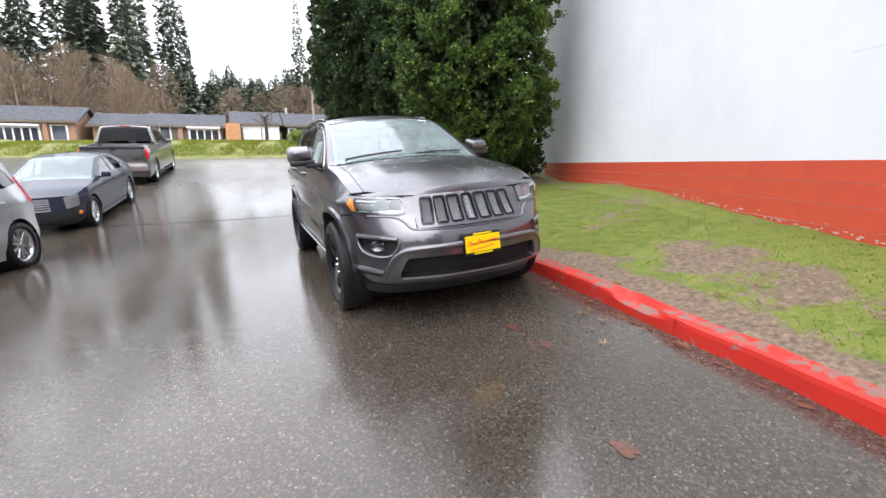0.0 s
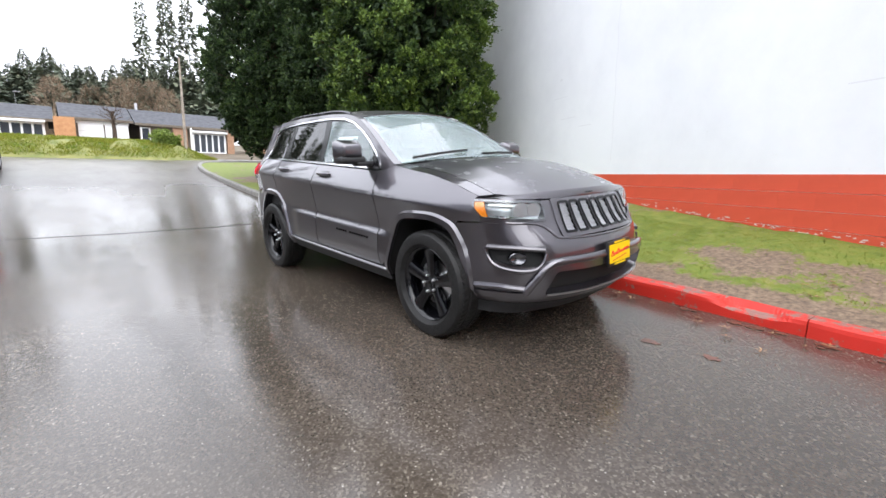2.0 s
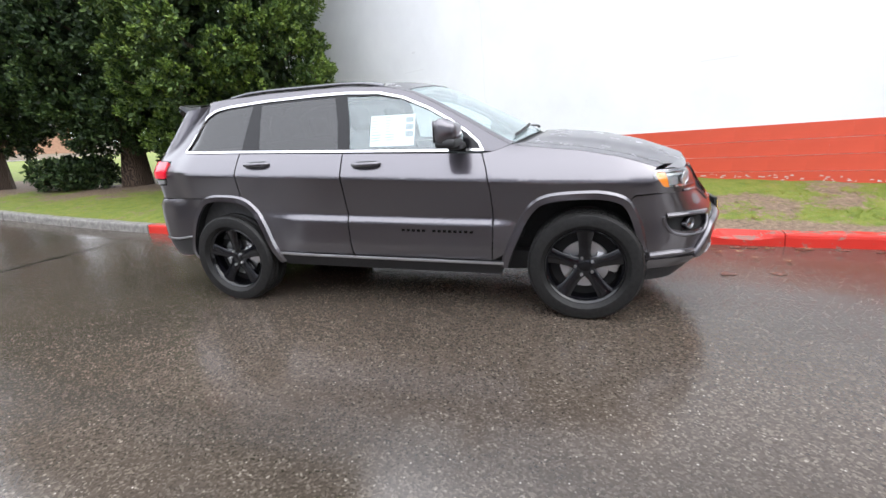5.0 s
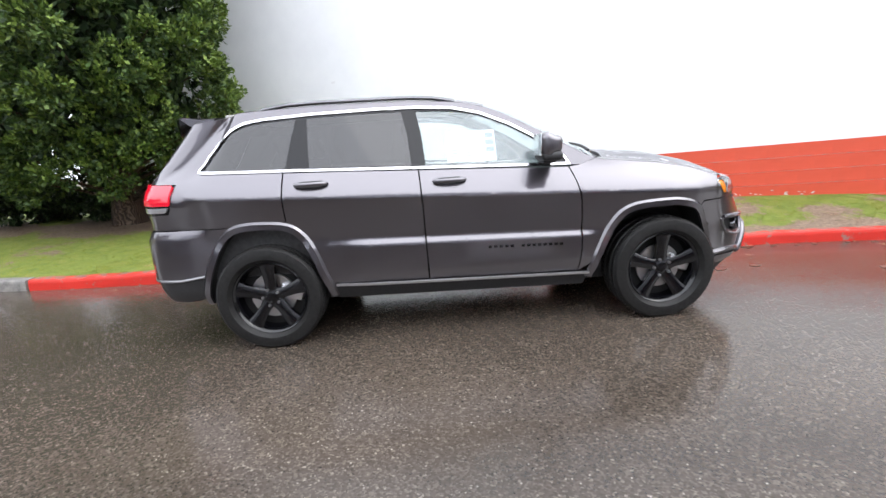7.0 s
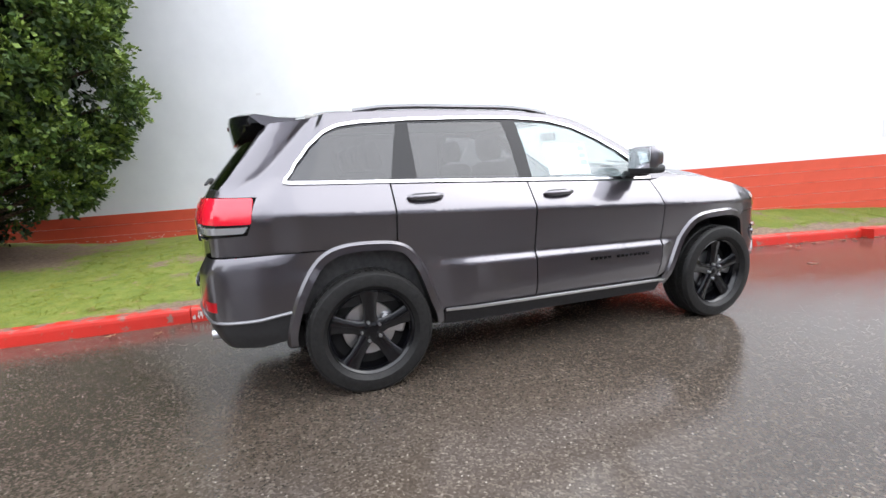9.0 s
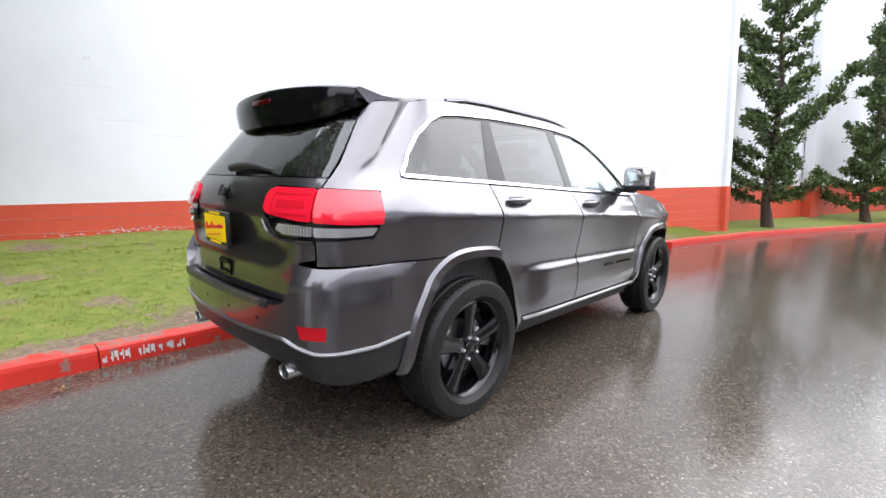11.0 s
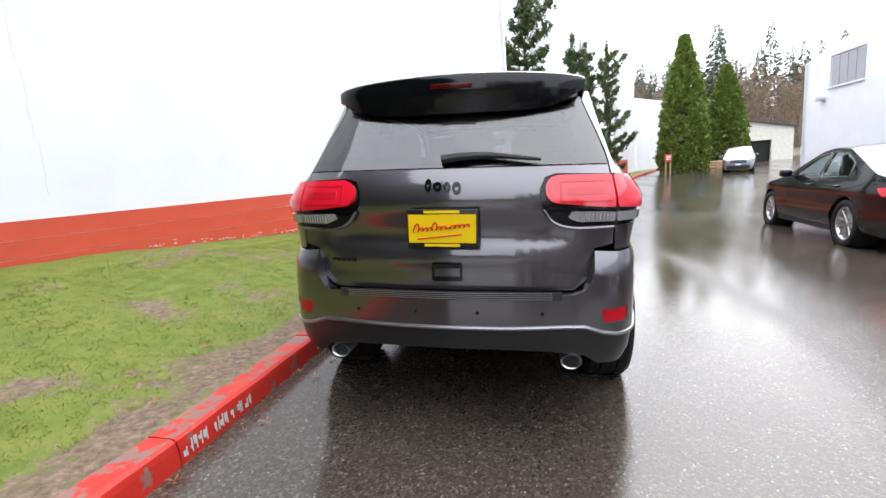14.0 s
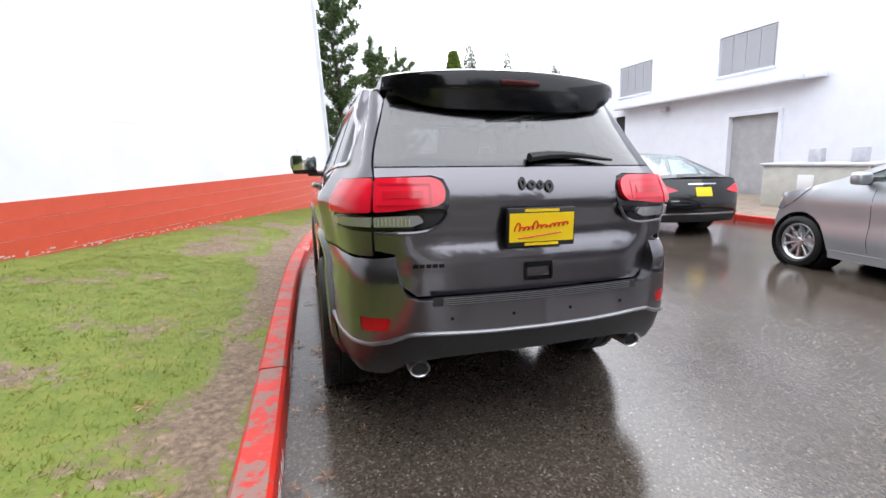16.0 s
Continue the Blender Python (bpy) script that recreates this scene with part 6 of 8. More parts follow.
def diamonds(name, v, mat, parent, label=""):
    me = bpy.data.meshes.new(name)
    m = len(v) // 4
    me.vertices.add(len(v))
    me.vertices.foreach_set("co", np.ascontiguousarray(v, dtype=np.float32).ravel())
    me.loops.add(4 * m)
    me.loops.foreach_set("vertex_index", np.arange(4 * m, dtype=np.int32))
    me.polygons.add(m)
    me.polygons.foreach_set("loop_start", np.arange(0, 4 * m, 4, dtype=np.int32))
    me.materials.append(mat)
    me.update(calc_edges=True)
    ob = new(name, me)
    ob.parent = parent
    if label:
        tagged(ob, label)
    return ob


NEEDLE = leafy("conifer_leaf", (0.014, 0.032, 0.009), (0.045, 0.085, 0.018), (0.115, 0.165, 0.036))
# dark leaf for rear trees and bushes; also paints shade into crown cores
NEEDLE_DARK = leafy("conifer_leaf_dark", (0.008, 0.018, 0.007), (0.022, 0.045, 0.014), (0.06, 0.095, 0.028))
JUNIPER = leafy("juniper_leaf", (0.028, 0.052, 0.018), (0.075, 0.122, 0.038), (0.155, 0.205, 0.066))
HEDGE = leafy("thuja_leaf", (0.085, 0.13, 0.022), (0.15, 0.21, 0.036), (0.22, 0.28, 0.06))


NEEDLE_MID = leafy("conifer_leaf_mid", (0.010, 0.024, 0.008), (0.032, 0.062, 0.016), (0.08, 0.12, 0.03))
SHOOT = leafy("lighter_shoot", (0.04, 0.078, 0.010), (0.098, 0.155, 0.024), (0.18, 0.25, 0.05))


def ridged_trunk(tree, height, trunk_r, bends=0.06):
    pts = [(bends * math.sin(k), bends * math.cos(k * 1.3), -0.15 + (height * 0.9 + 0.15) * k / 9) for k in range(10)]
    bm = tube(pts, [trunk_r * (1.35 if k == 0 else 1 - 0.93 * k / 9.0) for k in range(10)], 12)
    for v in bm.verts:
        if v.co.z < height * 0.4:
            a = math.atan2(v.co.y, v.co.x)
            f = 1 + 0.13 * math.sin(5 * a + v.co.z) + 0.07 * math.sin(9 * a)
            v.co.x, v.co.y = v.co.x * f, v.co.y * f
    part("trunk", bm, BARK, tree, "ridged brown trunk")


def conifer(name, x, y, z, height, shape, lobes, per, leaf, mat, seed, label, group="", trunk_r=0.28, lobe_r=(0.30, 0.6), leaves=15, low=1.1, ragged=0.22, droop=0.0, shift=(0, 0), shoots=None):
    """A full conifer: trunk, limbs and a crown of leafy lobes. shape: (share of height, radius) pairs."""
    rng = np.random.RandomState(seed)
    tree = thing(name, label, "tree", group, at=pose(x, y, z))
    hs, rs = zip(*shape)
    ridged_trunk(tree, height, trunk_r)
    P, O, T = [], [], []
    golden = 2.399963
    limbs = bmesh.new()
    for k in range(lobes):
        h = low / height + (1 - low / height) * (k + rng.rand()) / lobes * 0.985
        R = np.interp(h, hs, rs) * (1 - ragged * rng.rand())
        a = k * golden + rng.randn() * 0.25
        lr = rng.uniform(*lobe_r) * min(1.0, 0.45 + R / 2.0)
        rad = max(R - lr * 0.8, 0.05)
        go = min(1.0, 5 * h)
        c = np.array([rad * math.cos(a) + shift[0] * go, rad * math.sin(a) + shift[1] * go, h * height])
        if k % 2 == 0 and rad > 0.3:
            tube([(0, 0, max(0.3, c[2] - 0.35 * rad)), tuple(c * (0.55, 0.55, 1) - (0, 0, 0.12 * rad)), tuple(c)], [0.05 * trunk_r / 0.28, 0.03, 0.010], 5, bm=limbs)
        d = rng.randn(per, 3)
        d /= np.linalg.norm(d, axis=1)[:, None]
        out = np.array([math.cos(a), math.sin(a), 0.25])
        face = d @ out > -0.45
        d = d[face]
        P.append(c + d * (lr * np.array((1.0, 1.0, 0.8))) * (0.72 + 0.35 * rng.rand(len(d), 1)))
        O.append(d * 0.8 + out * 0.45 + (0, 0, 0.2))
        # sprays that face outward and up take the lighter leaf
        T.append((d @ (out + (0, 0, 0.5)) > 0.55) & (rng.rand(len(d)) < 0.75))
    limb = part("limb_wood", limbs, BARK, tree, "", False)
    limb["kind"] = "stuff"
    P, O, T = np.vstack(P), np.vstack(O), np.concatenate(T)
    if shoots is None:
        T[:] = False
    diamonds("crown", leaf_sprays(P[~T], O[~T], leaves, leaf, leaf * 0.30, rng, droop), mat, tree, "dense green crown of small tufts")
    if shoots is not None:
        # leaves of the core get the dark colour, as painted shade within the crown
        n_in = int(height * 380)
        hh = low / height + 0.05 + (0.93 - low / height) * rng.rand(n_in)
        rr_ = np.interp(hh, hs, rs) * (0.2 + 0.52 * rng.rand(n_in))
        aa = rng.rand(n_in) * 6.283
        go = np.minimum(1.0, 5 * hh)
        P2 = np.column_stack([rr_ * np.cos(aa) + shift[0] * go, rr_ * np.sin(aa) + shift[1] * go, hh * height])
        diamonds("inner_growth", leaf_sprays(P2, rng.randn(n_in, 3), 11, 0.15, 0.045, rng), NEEDLE_DARK, tree, "inner foliage coloured dark as crown shade")
        diamonds("shoot_growth", leaf_sprays(P[T] + O[T] * 0.04, O[T], leaves, leaf * 0.8, leaf * 0.24, rng, droop), shoots, tree, "lighter green shoots on outer and upper sprays")
    return tree


def gaunt_juniper(x, y, z, height, reach, arms, seed, label, group):
    """A thin juniper: a leader, tiers of level arms that turn up at their tips, and tufts along each arm, with gaps between."""
    rng = np.random.RandomState(seed)
    tree = thing("juniper_tree", label, "tree", group, at=pose(x, y, z))
    ridged_trunk(tree, height, 0.12, 0.10)
    wood_, P, O = bmesh.new(), [], []
    for k in range(arms):
        h = 0.05 + 0.92 * (k + rng.rand()) / arms
        a = k * 2.399963 + rng.randn() * 0.4
        ln = reach * np.interp(h, [0, 0.12, 0.4, 0.7, 0.88, 1.0], [0.75, 1.0, 0.85, 0.72, 0.42, 0.12]) * rng.uniform(0.55, 1.15)
        ln *= 1.35 if k % 3 == 0 else 0.7
        rise = rng.uniform(0.05, 0.45) + 0.2 * (h > 0.65)
        s0 = np.array([0.05 * math.sin(5 * h), 0.05 * math.cos(4 * h), h * height * 0.95])
        way = np.array([math.cos(a), math.sin(a), rise])
        tip = np.array([0, 0, 0.32 * ln])
        pts = [s0, s0 + way * ln * 0.5 + tip * 0.2, s0 + way * ln + tip]
        tube([tuple(p) for p in pts], [0.035, 0.022, 0.006], 5, bm=wood_)
        m = int(16 + 52 * ln)
        t = 0.10 + 0.95 * rng.rand(m, 1) ** 0.75
        c = s0 + way * ln * t + tip * t**2
        spread = 0.03 + 0.085 * np.sin(np.clip(t, 0, 1) * 2.6)
        P.append(c + rng.randn(m, 3) * spread * (1.0, 1.0, 0.55) + (0, 0, 0.02))
        O.append(np.repeat(way[None], m, 0) * 0.8 + (0, 0, 0.5) + 0.4 * rng.randn(m, 3))
    t = rng.rand(220, 1)
    P.append(np.hstack([0.13 * rng.randn(220, 2) * (1.2 - t), height * (0.1 + 0.93 * t)]))
    O.append(np.hstack([0.6 * rng.randn(220, 2), np.ones((220, 1))]))
    limb = part("limb_wood", wood_, BARK, tree, "", False)
    limb["kind"] = "stuff"
    diamonds("foliage", leaf_sprays(np.vstack(P), np.vstack(O), 14, 0.10, 0.026, rng), JUNIPER, tree, "tufts of green scaly leaves")
    return tree


FULL = [(0.0, 1.2), (0.08, 1.7), (0.16, 2.1), (0.32, 2.25), (0.55, 2.05), (0.75, 1.5), (0.9, 0.8), (1.0, 0.1)]
DARKER = [(0.0, 0.6), (0.08, 1.0), (0.14, 1.8), (0.25, 2.5), (0.5, 2.2), (0.75, 1.4), (0.9, 0.7), (1.0, 0.1)]
g3 = "tall conifers behind the car"
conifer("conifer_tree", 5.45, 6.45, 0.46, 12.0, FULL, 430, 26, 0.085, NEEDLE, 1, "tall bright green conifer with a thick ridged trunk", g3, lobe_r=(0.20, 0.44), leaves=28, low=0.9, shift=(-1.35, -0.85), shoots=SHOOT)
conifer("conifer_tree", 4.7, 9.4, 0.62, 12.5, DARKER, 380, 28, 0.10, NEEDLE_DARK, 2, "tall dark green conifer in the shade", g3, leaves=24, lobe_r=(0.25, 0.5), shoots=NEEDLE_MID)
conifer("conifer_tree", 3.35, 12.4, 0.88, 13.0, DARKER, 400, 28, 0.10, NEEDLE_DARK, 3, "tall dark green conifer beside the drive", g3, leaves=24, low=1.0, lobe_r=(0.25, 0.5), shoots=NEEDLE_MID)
g4 = "junipers against the wall"
GJ = "gaunt green juniper with jutting branches against the wall"
gaunt_juniper(-0.45, -12.7, -0.05, 8.4, 1.5, 38, 4, GJ, g4)
gaunt_juniper(-2.55, -17.8, -0.15, 6.9, 1.1, 30, 5, GJ, g4)
gaunt_juniper(-3.35, -19.6, -0.2, 6.9, 1.05, 28, 6, GJ, g4)
gaunt_juniper(-5.05, -24.0, -0.3, 8.0, 1.3, 34, 7, GJ, g4)
g5 = "clipped thujas at the road's end"
CONE = [(0.0, 1.75), (0.15, 2.0), (0.45, 1.75), (0.7, 1.2), (0.9, 0.5), (1.0, 0.08)]
conifer("thuja_tree", -13.3, -37.5, -0.7, 11.4, CONE, 240, 30, 0.20, HEDGE, 8, "broad dense thuja cone at the end of the road", g5, 0.2, (0.35, 0.6), 12, 0.1, 0.08)
conifer("thuja_tree", -18.4, -42.5, -0.7, 9.5, CONE, 190, 28, 0.20, HEDGE, 9, "broad dense thuja cone at the end of the road", g5, 0.2, (0.35, 0.55), 12, 0.1, 0.08)


def bush(x, y, z, r, h, seed, label, mat=None):
    rng = np.random.RandomState(seed)
    b = thing("bush", label, "shrub", at=pose(x, y, z))
    bm = bmesh.new()
    P, O = [], []
    for k in range(26):
        a, q = rng.rand() * 6.28, math.sqrt(rng.rand()) * r * 0.75
        c = np.array([q * math.cos(a), q * math.sin(a), h * (0.25 + 0.5 * rng.rand())])
        tube([(0, 0, 0), tuple(c)], [0.015, 0.006], 4, bm=bm)
        d = rng.randn(24, 3)
        d /= np.linalg.norm(d, axis=1)[:, None]
        P.append(c + d * (0.28, 0.28, 0.24))
        O.append(d + (0, 0, 0.3))
    part("stems", bm, BARK, b, "", False)
    diamonds("foliage", leaf_sprays(np.vstack(P), np.vstack(O), 10, 0.11, 0.03, rng), mat or NEEDLE_DARK, b)


bush(6.3, 7.0, 0.68, 1.0, 1.1, 21, "dark evergreen bush at the foot of the wall")
bush(5.9, 8.6, 0.75, 1.0, 0.9, 22, "dark evergreen bush under the conifers")
bush(4.0, 10.6, 0.75, 0.9, 0.7, 23, "dark evergreen bush under the conifers")


# ---- far woods ----
def wood(specs, seed):
    """Firs far off as one mesh: drooping fans of needles round a stem."""
    rng = np.random.RandomState(seed)
    out, stems = [], []
    for x, y, z, h, r, dens in specs:
        m = int(dens * 2.4)
        t = rng.rand(m) ** 0.85
        a = rng.rand(m) * 6.283
        rad = r * (1 - t) ** 0.8 * (0.35 + 0.65 * rng.rand(m)) + 0.1
        c = np.column_stack([x + rad * np.cos(a) * 0.6, y + rad * np.sin(a) * 0.6, z + h * (0.16 + 0.84 * t)])
        o = np.column_stack([np.cos(a), np.sin(a), -0.25 + 0.3 * rng.randn(m)])
        out.append((c, o, rad))
        stems.append(np.array([[x - 0.22, y, z - 1], [x + 0.05, y, z + h * 0.9], [x + 0.22, y, z - 1], [x, y, z + h * 0.4]]))
    V = []
    for c, o, rad in out:
        m = len(c)
        s = np.column_stack([-o[:, 1], o[:, 0], 0.5 * rng.randn(m)])
        ln = rad[:, None] * 0.5 + 0.2
        wd = ln * 0.27
        V.append(np.stack([c, c + o * ln * 0.5 + s * wd, c + o * ln, c + o * ln * 0.5 - s * wd], 1).reshape(-1, 3))
    return np.vstack(V + stems)


def stuff_diamonds(name, v, mat, label, category):
    ob = diamonds(name, v, mat, None)
    return tagged(ob, label, category, kind="stuff")


# fir colours are lightened and greyed to paint in the haze of distance
HAZED_FIR = leafy("far_fir_hazed", (0.075, 0.095, 0.070), (0.125, 0.15, 0.105), (0.20, 0.21, 0.145))
TWIG = leafy("bare_twig", (0.12, 0.085, 0.06), (0.20, 0.145, 0.10), (0.30, 0.23, 0.16))
rw = np.random.RandomState(31)
row1 = [(-13 + 0.62 * k + rw.randn() * 0.8, 92 + rw.rand() * 22, 6.5, rw.uniform(11.0, 14.5), rw.uniform(3.2, 4.4), 480) for k in range(56)] + [(-14 + 0.8 * k + rw.randn(), 104 + rw.rand() * 20, 6.5, rw.uniform(9, 12.5), rw.uniform(3.6, 5.0), 520) for k in range(44)]
row2 = [(-60 + 1.35 * k + rw.randn() * 1.5, 86 + rw.rand() * 28, 6, rw.uniform(32, 46), rw.uniform(2.8, 4.4), 560) for k in range(36)]
row3 = [(x, 97, 6, h, r, n_) for x, h, r, n_ in ((11.5, 29, 2.8, 600), (15.5, 34, 3.2, 800), (19.0, 33, 3.2, 700), (24.5, 21, 3.4, 1100), (-9.0, 16.5, 2.2, 700))]
row4 = [(20 + 2.2 * k + rw.randn(), 92 + rw.rand() * 26, 7, rw.uniform(11, 15), rw.uniform(3.2, 4.2), 520) for k in range(22)]
stuff_diamonds("far_wood", wood(row1 + row2 + row3 + row4, 5), HAZED_FIR, "firs behind the low houses, coloured pale with haze", "woods")
south = [(-72 + 1.05 * k + rw.randn() * 2, -98 - rw.rand() * 60, rw.uniform(2, 10), rw.uniform(11, 19), rw.uniform(2.6, 3.8), 360) for k in range(110)]
stuff_diamonds("far_wood", wood(south, 6), HAZED_FIR, "wooded slope of firs beyond the yard", "woods")


def twiggery(spots, seed):
    rng = np.random.RandomState(seed)
    V = []
    for x, y, z, h, r in spots:
        m = 2000
        t = rng.rand(m, 1)
        a = rng.rand(m) * 6.283
        q = r * np.sqrt(rng.rand(m)) * np.sin(np.clip(t[:, 0], 0.1, 0.95) * 3.0)
        c = np.column_stack([x + q * np.cos(a), y + q * np.sin(a), z + h * t[:, 0]])
        o = np.column_stack([np.cos(a) * 0.6, np.sin(a) * 0.6, np.full(m, 1.0)]) + 0.4 * rng.randn(m, 3)
        o /= np.linalg.norm(o, axis=1)[:, None]
        s = np.cross(o, rng.randn(m, 3))
        s /= np.linalg.norm(s, axis=1)[:, None]
        ln, wd = 0.5 + 0.8 * rng.rand(m, 1), 0.014 + 0.02 * rng.rand(m, 1)
        V.append(np.stack([c, c + o * ln * 0.5 + s * wd, c + o * ln, c + o * ln * 0.5 - s * wd], 1).reshape(-1, 3))
        V.append(np.array([[x - 0.2, y, z], [x, y, z + h * 0.8], [x + 0.2, y, z], [x, y - 0.2, z]]))
    return np.vstack(V)


bare_spots = [(-46 + 0.75 * k + rw.randn(), 74 + rw.rand() * 12, 4.8, rw.uniform(8, 14.5), rw.uniform(2.2, 3.2)) for k in range(46)]
bare_spots += [(x_, 84 + rw.rand() * 8, 5.5, rw.uniform(7, 11), 2.6) for x_ in (-2.0, 3.0, 6.5, 9.0, 11.5, 13.0)]
stuff_diamonds("bare_thicket", twiggery(bare_spots, 9), TWIG, "leafless brown thicket in front of the firs", "woods")
stuff_diamonds("bare_thicket", twiggery([(-52 + 2.8 * k, -84 - 14 * rw.rand(), -0.5 + 0.1 * k, rw.uniform(7, 13), 3.0) for k in range(16)] + [(-66 + 1.4 * k + rw.randn(), -88 - 16 * rw.rand(), 1.0, rw.uniform(9, 15), 3.2) for k in range(36)], 10), TWIG, "leafless brown thicket on the far slope", "woods")


# ---- the other parked vehicles ----
def plain_side(belt, lean, tuck):
    def side(y, z):
        up = np.clip((z - belt + 0.16) / 0.16, 0, 1)
        return 0.05 * up**1.6 + np.where(z > belt, lean * (z - belt), 0) + tuck * (1 - smoothstep(0.2, 0.42, z)) + 0.014 * smoothstep(0.18, 0.0, np.abs(z - belt + 0.36))
    return side


def arch_points(yc, r, zc, n=13, back=False):
    a = np.linspace(math.pi + 0.15, -0.15, n)
    return [(yc + r * math.cos(t), max(zc + r * math.sin(t), 0.20)) for t in a]


def parked_car(name, label, category, m, paint, s):
    """A car from its plan, its top line and its window band. s: a dict of sizes; y runs from nose (-) to tail (+)."""
    car = thing(name, label, category, s.get("group", ""), at=m)
    W, y0, y1 = s["width"] / 2, s["nose"], s["tail"]
    fr, rr = s.get("front_round", 0.32), s.get("rear_round", 0.28)
    outline = [(0, y0), (W * 0.5, y0 + 0.05), (W * 0.80, y0 + fr * 0.55), (W * 0.95, y0 + fr * 1.6), (W, y0 + 1.0), (W, (y0 + y1) / 2), (W, y1 - 0.9), (W * 0.96, y1 - rr * 1.5), (W * 0.84, y1 - rr * 0.5), (W * 0.5, y1 - 0.05), (0, y1)]
    sh = Shell(outline, s["front"], s["rear"], plain_side(s["belt"], s.get("lean", 0.45), 0.06))
    uy, L = sh.by_y, sh.length
    S = lambda pts: np.array([(uy(y), z) for y, z in pts])
    te = np.array(s["top"])
    ty = np.linspace(te[0, 0], te[-1, 0], 240)
    k = np.exp(-np.linspace(-2, 2, 13) ** 2)
    tz = np.convolve(np.pad(np.interp(ty, te[:, 0], te[:, 1]), 6, "edge"), k / k.sum(), "valid")
    edge = lambda y: np.interp(y, ty, tz)
    ya, yb, yc, yd = s["marks"]  # screen foot, screen head, rear glass head, rear glass foot

    def crest(q):
        sx, y = q[:, 0], q[:, 1]
        e = sh.at(np.column_stack([uy(y), edge(y)]))
        b = np.interp(y, [te[0, 0], ya, yb, yb + 0.5, yc - 0.3, yd, te[-1, 0]], [s.get("bow_f", 0.22), 0.15, 0.09, 0, 0, -0.10 if yd > yc else 0, s.get("bow_r", -0.18)])
        c = np.interp(y, [te[0, 0], ya, yb, yc, yd], [0.03, 0.05, 0.05, 0.05, 0.04])
        qn = 1 - sx**2
        return np.column_stack([sx * e[:, 0], e[:, 1] - b * qn, e[:, 2] + c * qn])

    r, wf, wr = s["wheel_r"], s["wheels"][0], s["wheels"][1]
    ar = r + 0.055
    ys = np.linspace(te[-1, 0], te[0, 0], 60)
    fa, ra = arch_points(wf, ar, r), arch_points(wr, ar, r)
    flank = S([(te[0, 0], 0.22)] + fa + ra + [(te[-1, 0], 0.22)] + [(y, edge(y)) for y in ys])
    holes = [S(g) for g in s["windows"]]
    seam = s.get("seams", ())
    for sg in (1, -1):
        pl = lambda q, sg=sg: sh.at(q * (sg, 1))
        skin("body_side", cut_sheet(flank, holes, 0.07), pl, paint, car, 0.03, "", sg < 0)
        for g, tinted in zip(s["windows"], s.get("tinted", [0] * 9)):
            skin("side_window", cut_sheet(S(g), (), 0.12), pl, TINT if tinted else CLEAR, car, 0, "", sg < 0, -0.006)
            if s.get("chrome") and len(g) > 3:
                skin("window_trim", cut_sheet(S(shrink(g, -0.014)), [S(g)], 0.08), pl, CHROME, car, 0.01, "bright window trim", sg < 0, 0.004)
        for ys_ in seam:
            q = S([(ys_ - 0.003, 0.30), (ys_ + 0.003, 0.30), (ys_ + 0.003, s["belt"] - 0.02), (ys_ - 0.003, s["belt"] - 0.02)])
            skin("door_seam", cut_sheet(q, (), 0.1), pl, DARK_LINER, car, 0, "", sg < 0, 0.0015)
        for yh in s.get("handles", ()):
            p = pl(S([(yh + d, s["belt"] - 0.09) for d in (-0.09, -0.05, 0, 0.05, 0.09)]))
            p[:, 0] += sg * np.array([0.004, 0.026, 0.03, 0.026, 0.004])
            part("door_handle", tube(p, 0.013, 8), paint, car)
        skin("sill", cut_sheet(S([(wf + ar + 0.02, 0.27), (wr - ar - 0.02, 0.27), (wr - ar - 0.02, 0.18), (wf + ar + 0.02, 0.18)]), (), 0.1), pl, s.get("sill", BLACK_MATT), car, 0.02, "", sg < 0, 0.012)
        mz = s["belt"] + 0.09
        mir = part("door_mirror", box((0.19, 0.11, 0.13), (sg * (W + 0.07), ya + 0.42, mz), 0.04, segments=3), s.get("mirror", paint), car)
        part("mirror_arm", box((0.12, 0.05, 0.04), (sg * (W - 0.03), ya + 0.40, mz - 0.05), 0.01), BLACK_MATT, mir)
        for yw in (wf, wr):
            wheel(car, (sg * (W - 0.125), yw, r), sg, r, 0.22, r * 0.70, s.get("spokes", 10), s.get("rim", SATIN), "many")
            ob = part("wheel_well", lathe([(sg * (W - 0.35), 0.02), (sg * (W - 0.35), ar - 0.005), (sg * (W - 0.03), ar - 0.005)], 28), DARK_LINER, car)
            ob.matrix_basis = pose(0, yw, r)
        # lamps
        for nm, poly, mat, tail in s["lamps"]:
            q = np.array([((L - uy(a)) if tail else uy(a), z) for a, z in poly]) * (sg, 1)
            skin(nm, cut_sheet(rounded(q, 0.02, 3), (), 0.05), sh.tail if tail else sh.at, mat, car, 0.01, "", tail, 0.008)
    yf, yr = te[0, 0], te[-1, 0]
    zf, zr = edge(yf), edge(yr)
    front = np.array([(-uy(yf), 0.22), (uy(yf), 0.22), (uy(yf), zf), (-uy(yf), zf)])
    skin("front_bumper", cut_sheet(front, (), 0.06), sh.at, paint, car, 0.02)
    wR = L - uy(yr)
    skin("rear_bumper", cut_sheet(np.array([(-wR, 0.26), (wR, 0.26), (wR, zr), (-wR, zr)]), (), 0.06), sh.tail, paint, car, 0.02, "", True)
    for nm, (a, b, z0, z1), mat, tail, lift in s.get("details", ()):
        skin(nm, cut_sheet(rounded(np.array([(a, z0), (b, z0), (b, z1), (a, z1)]), 0.015, 2), (), 0.06), sh.tail if tail else sh.at, mat, car, 0.012, "", tail, lift)
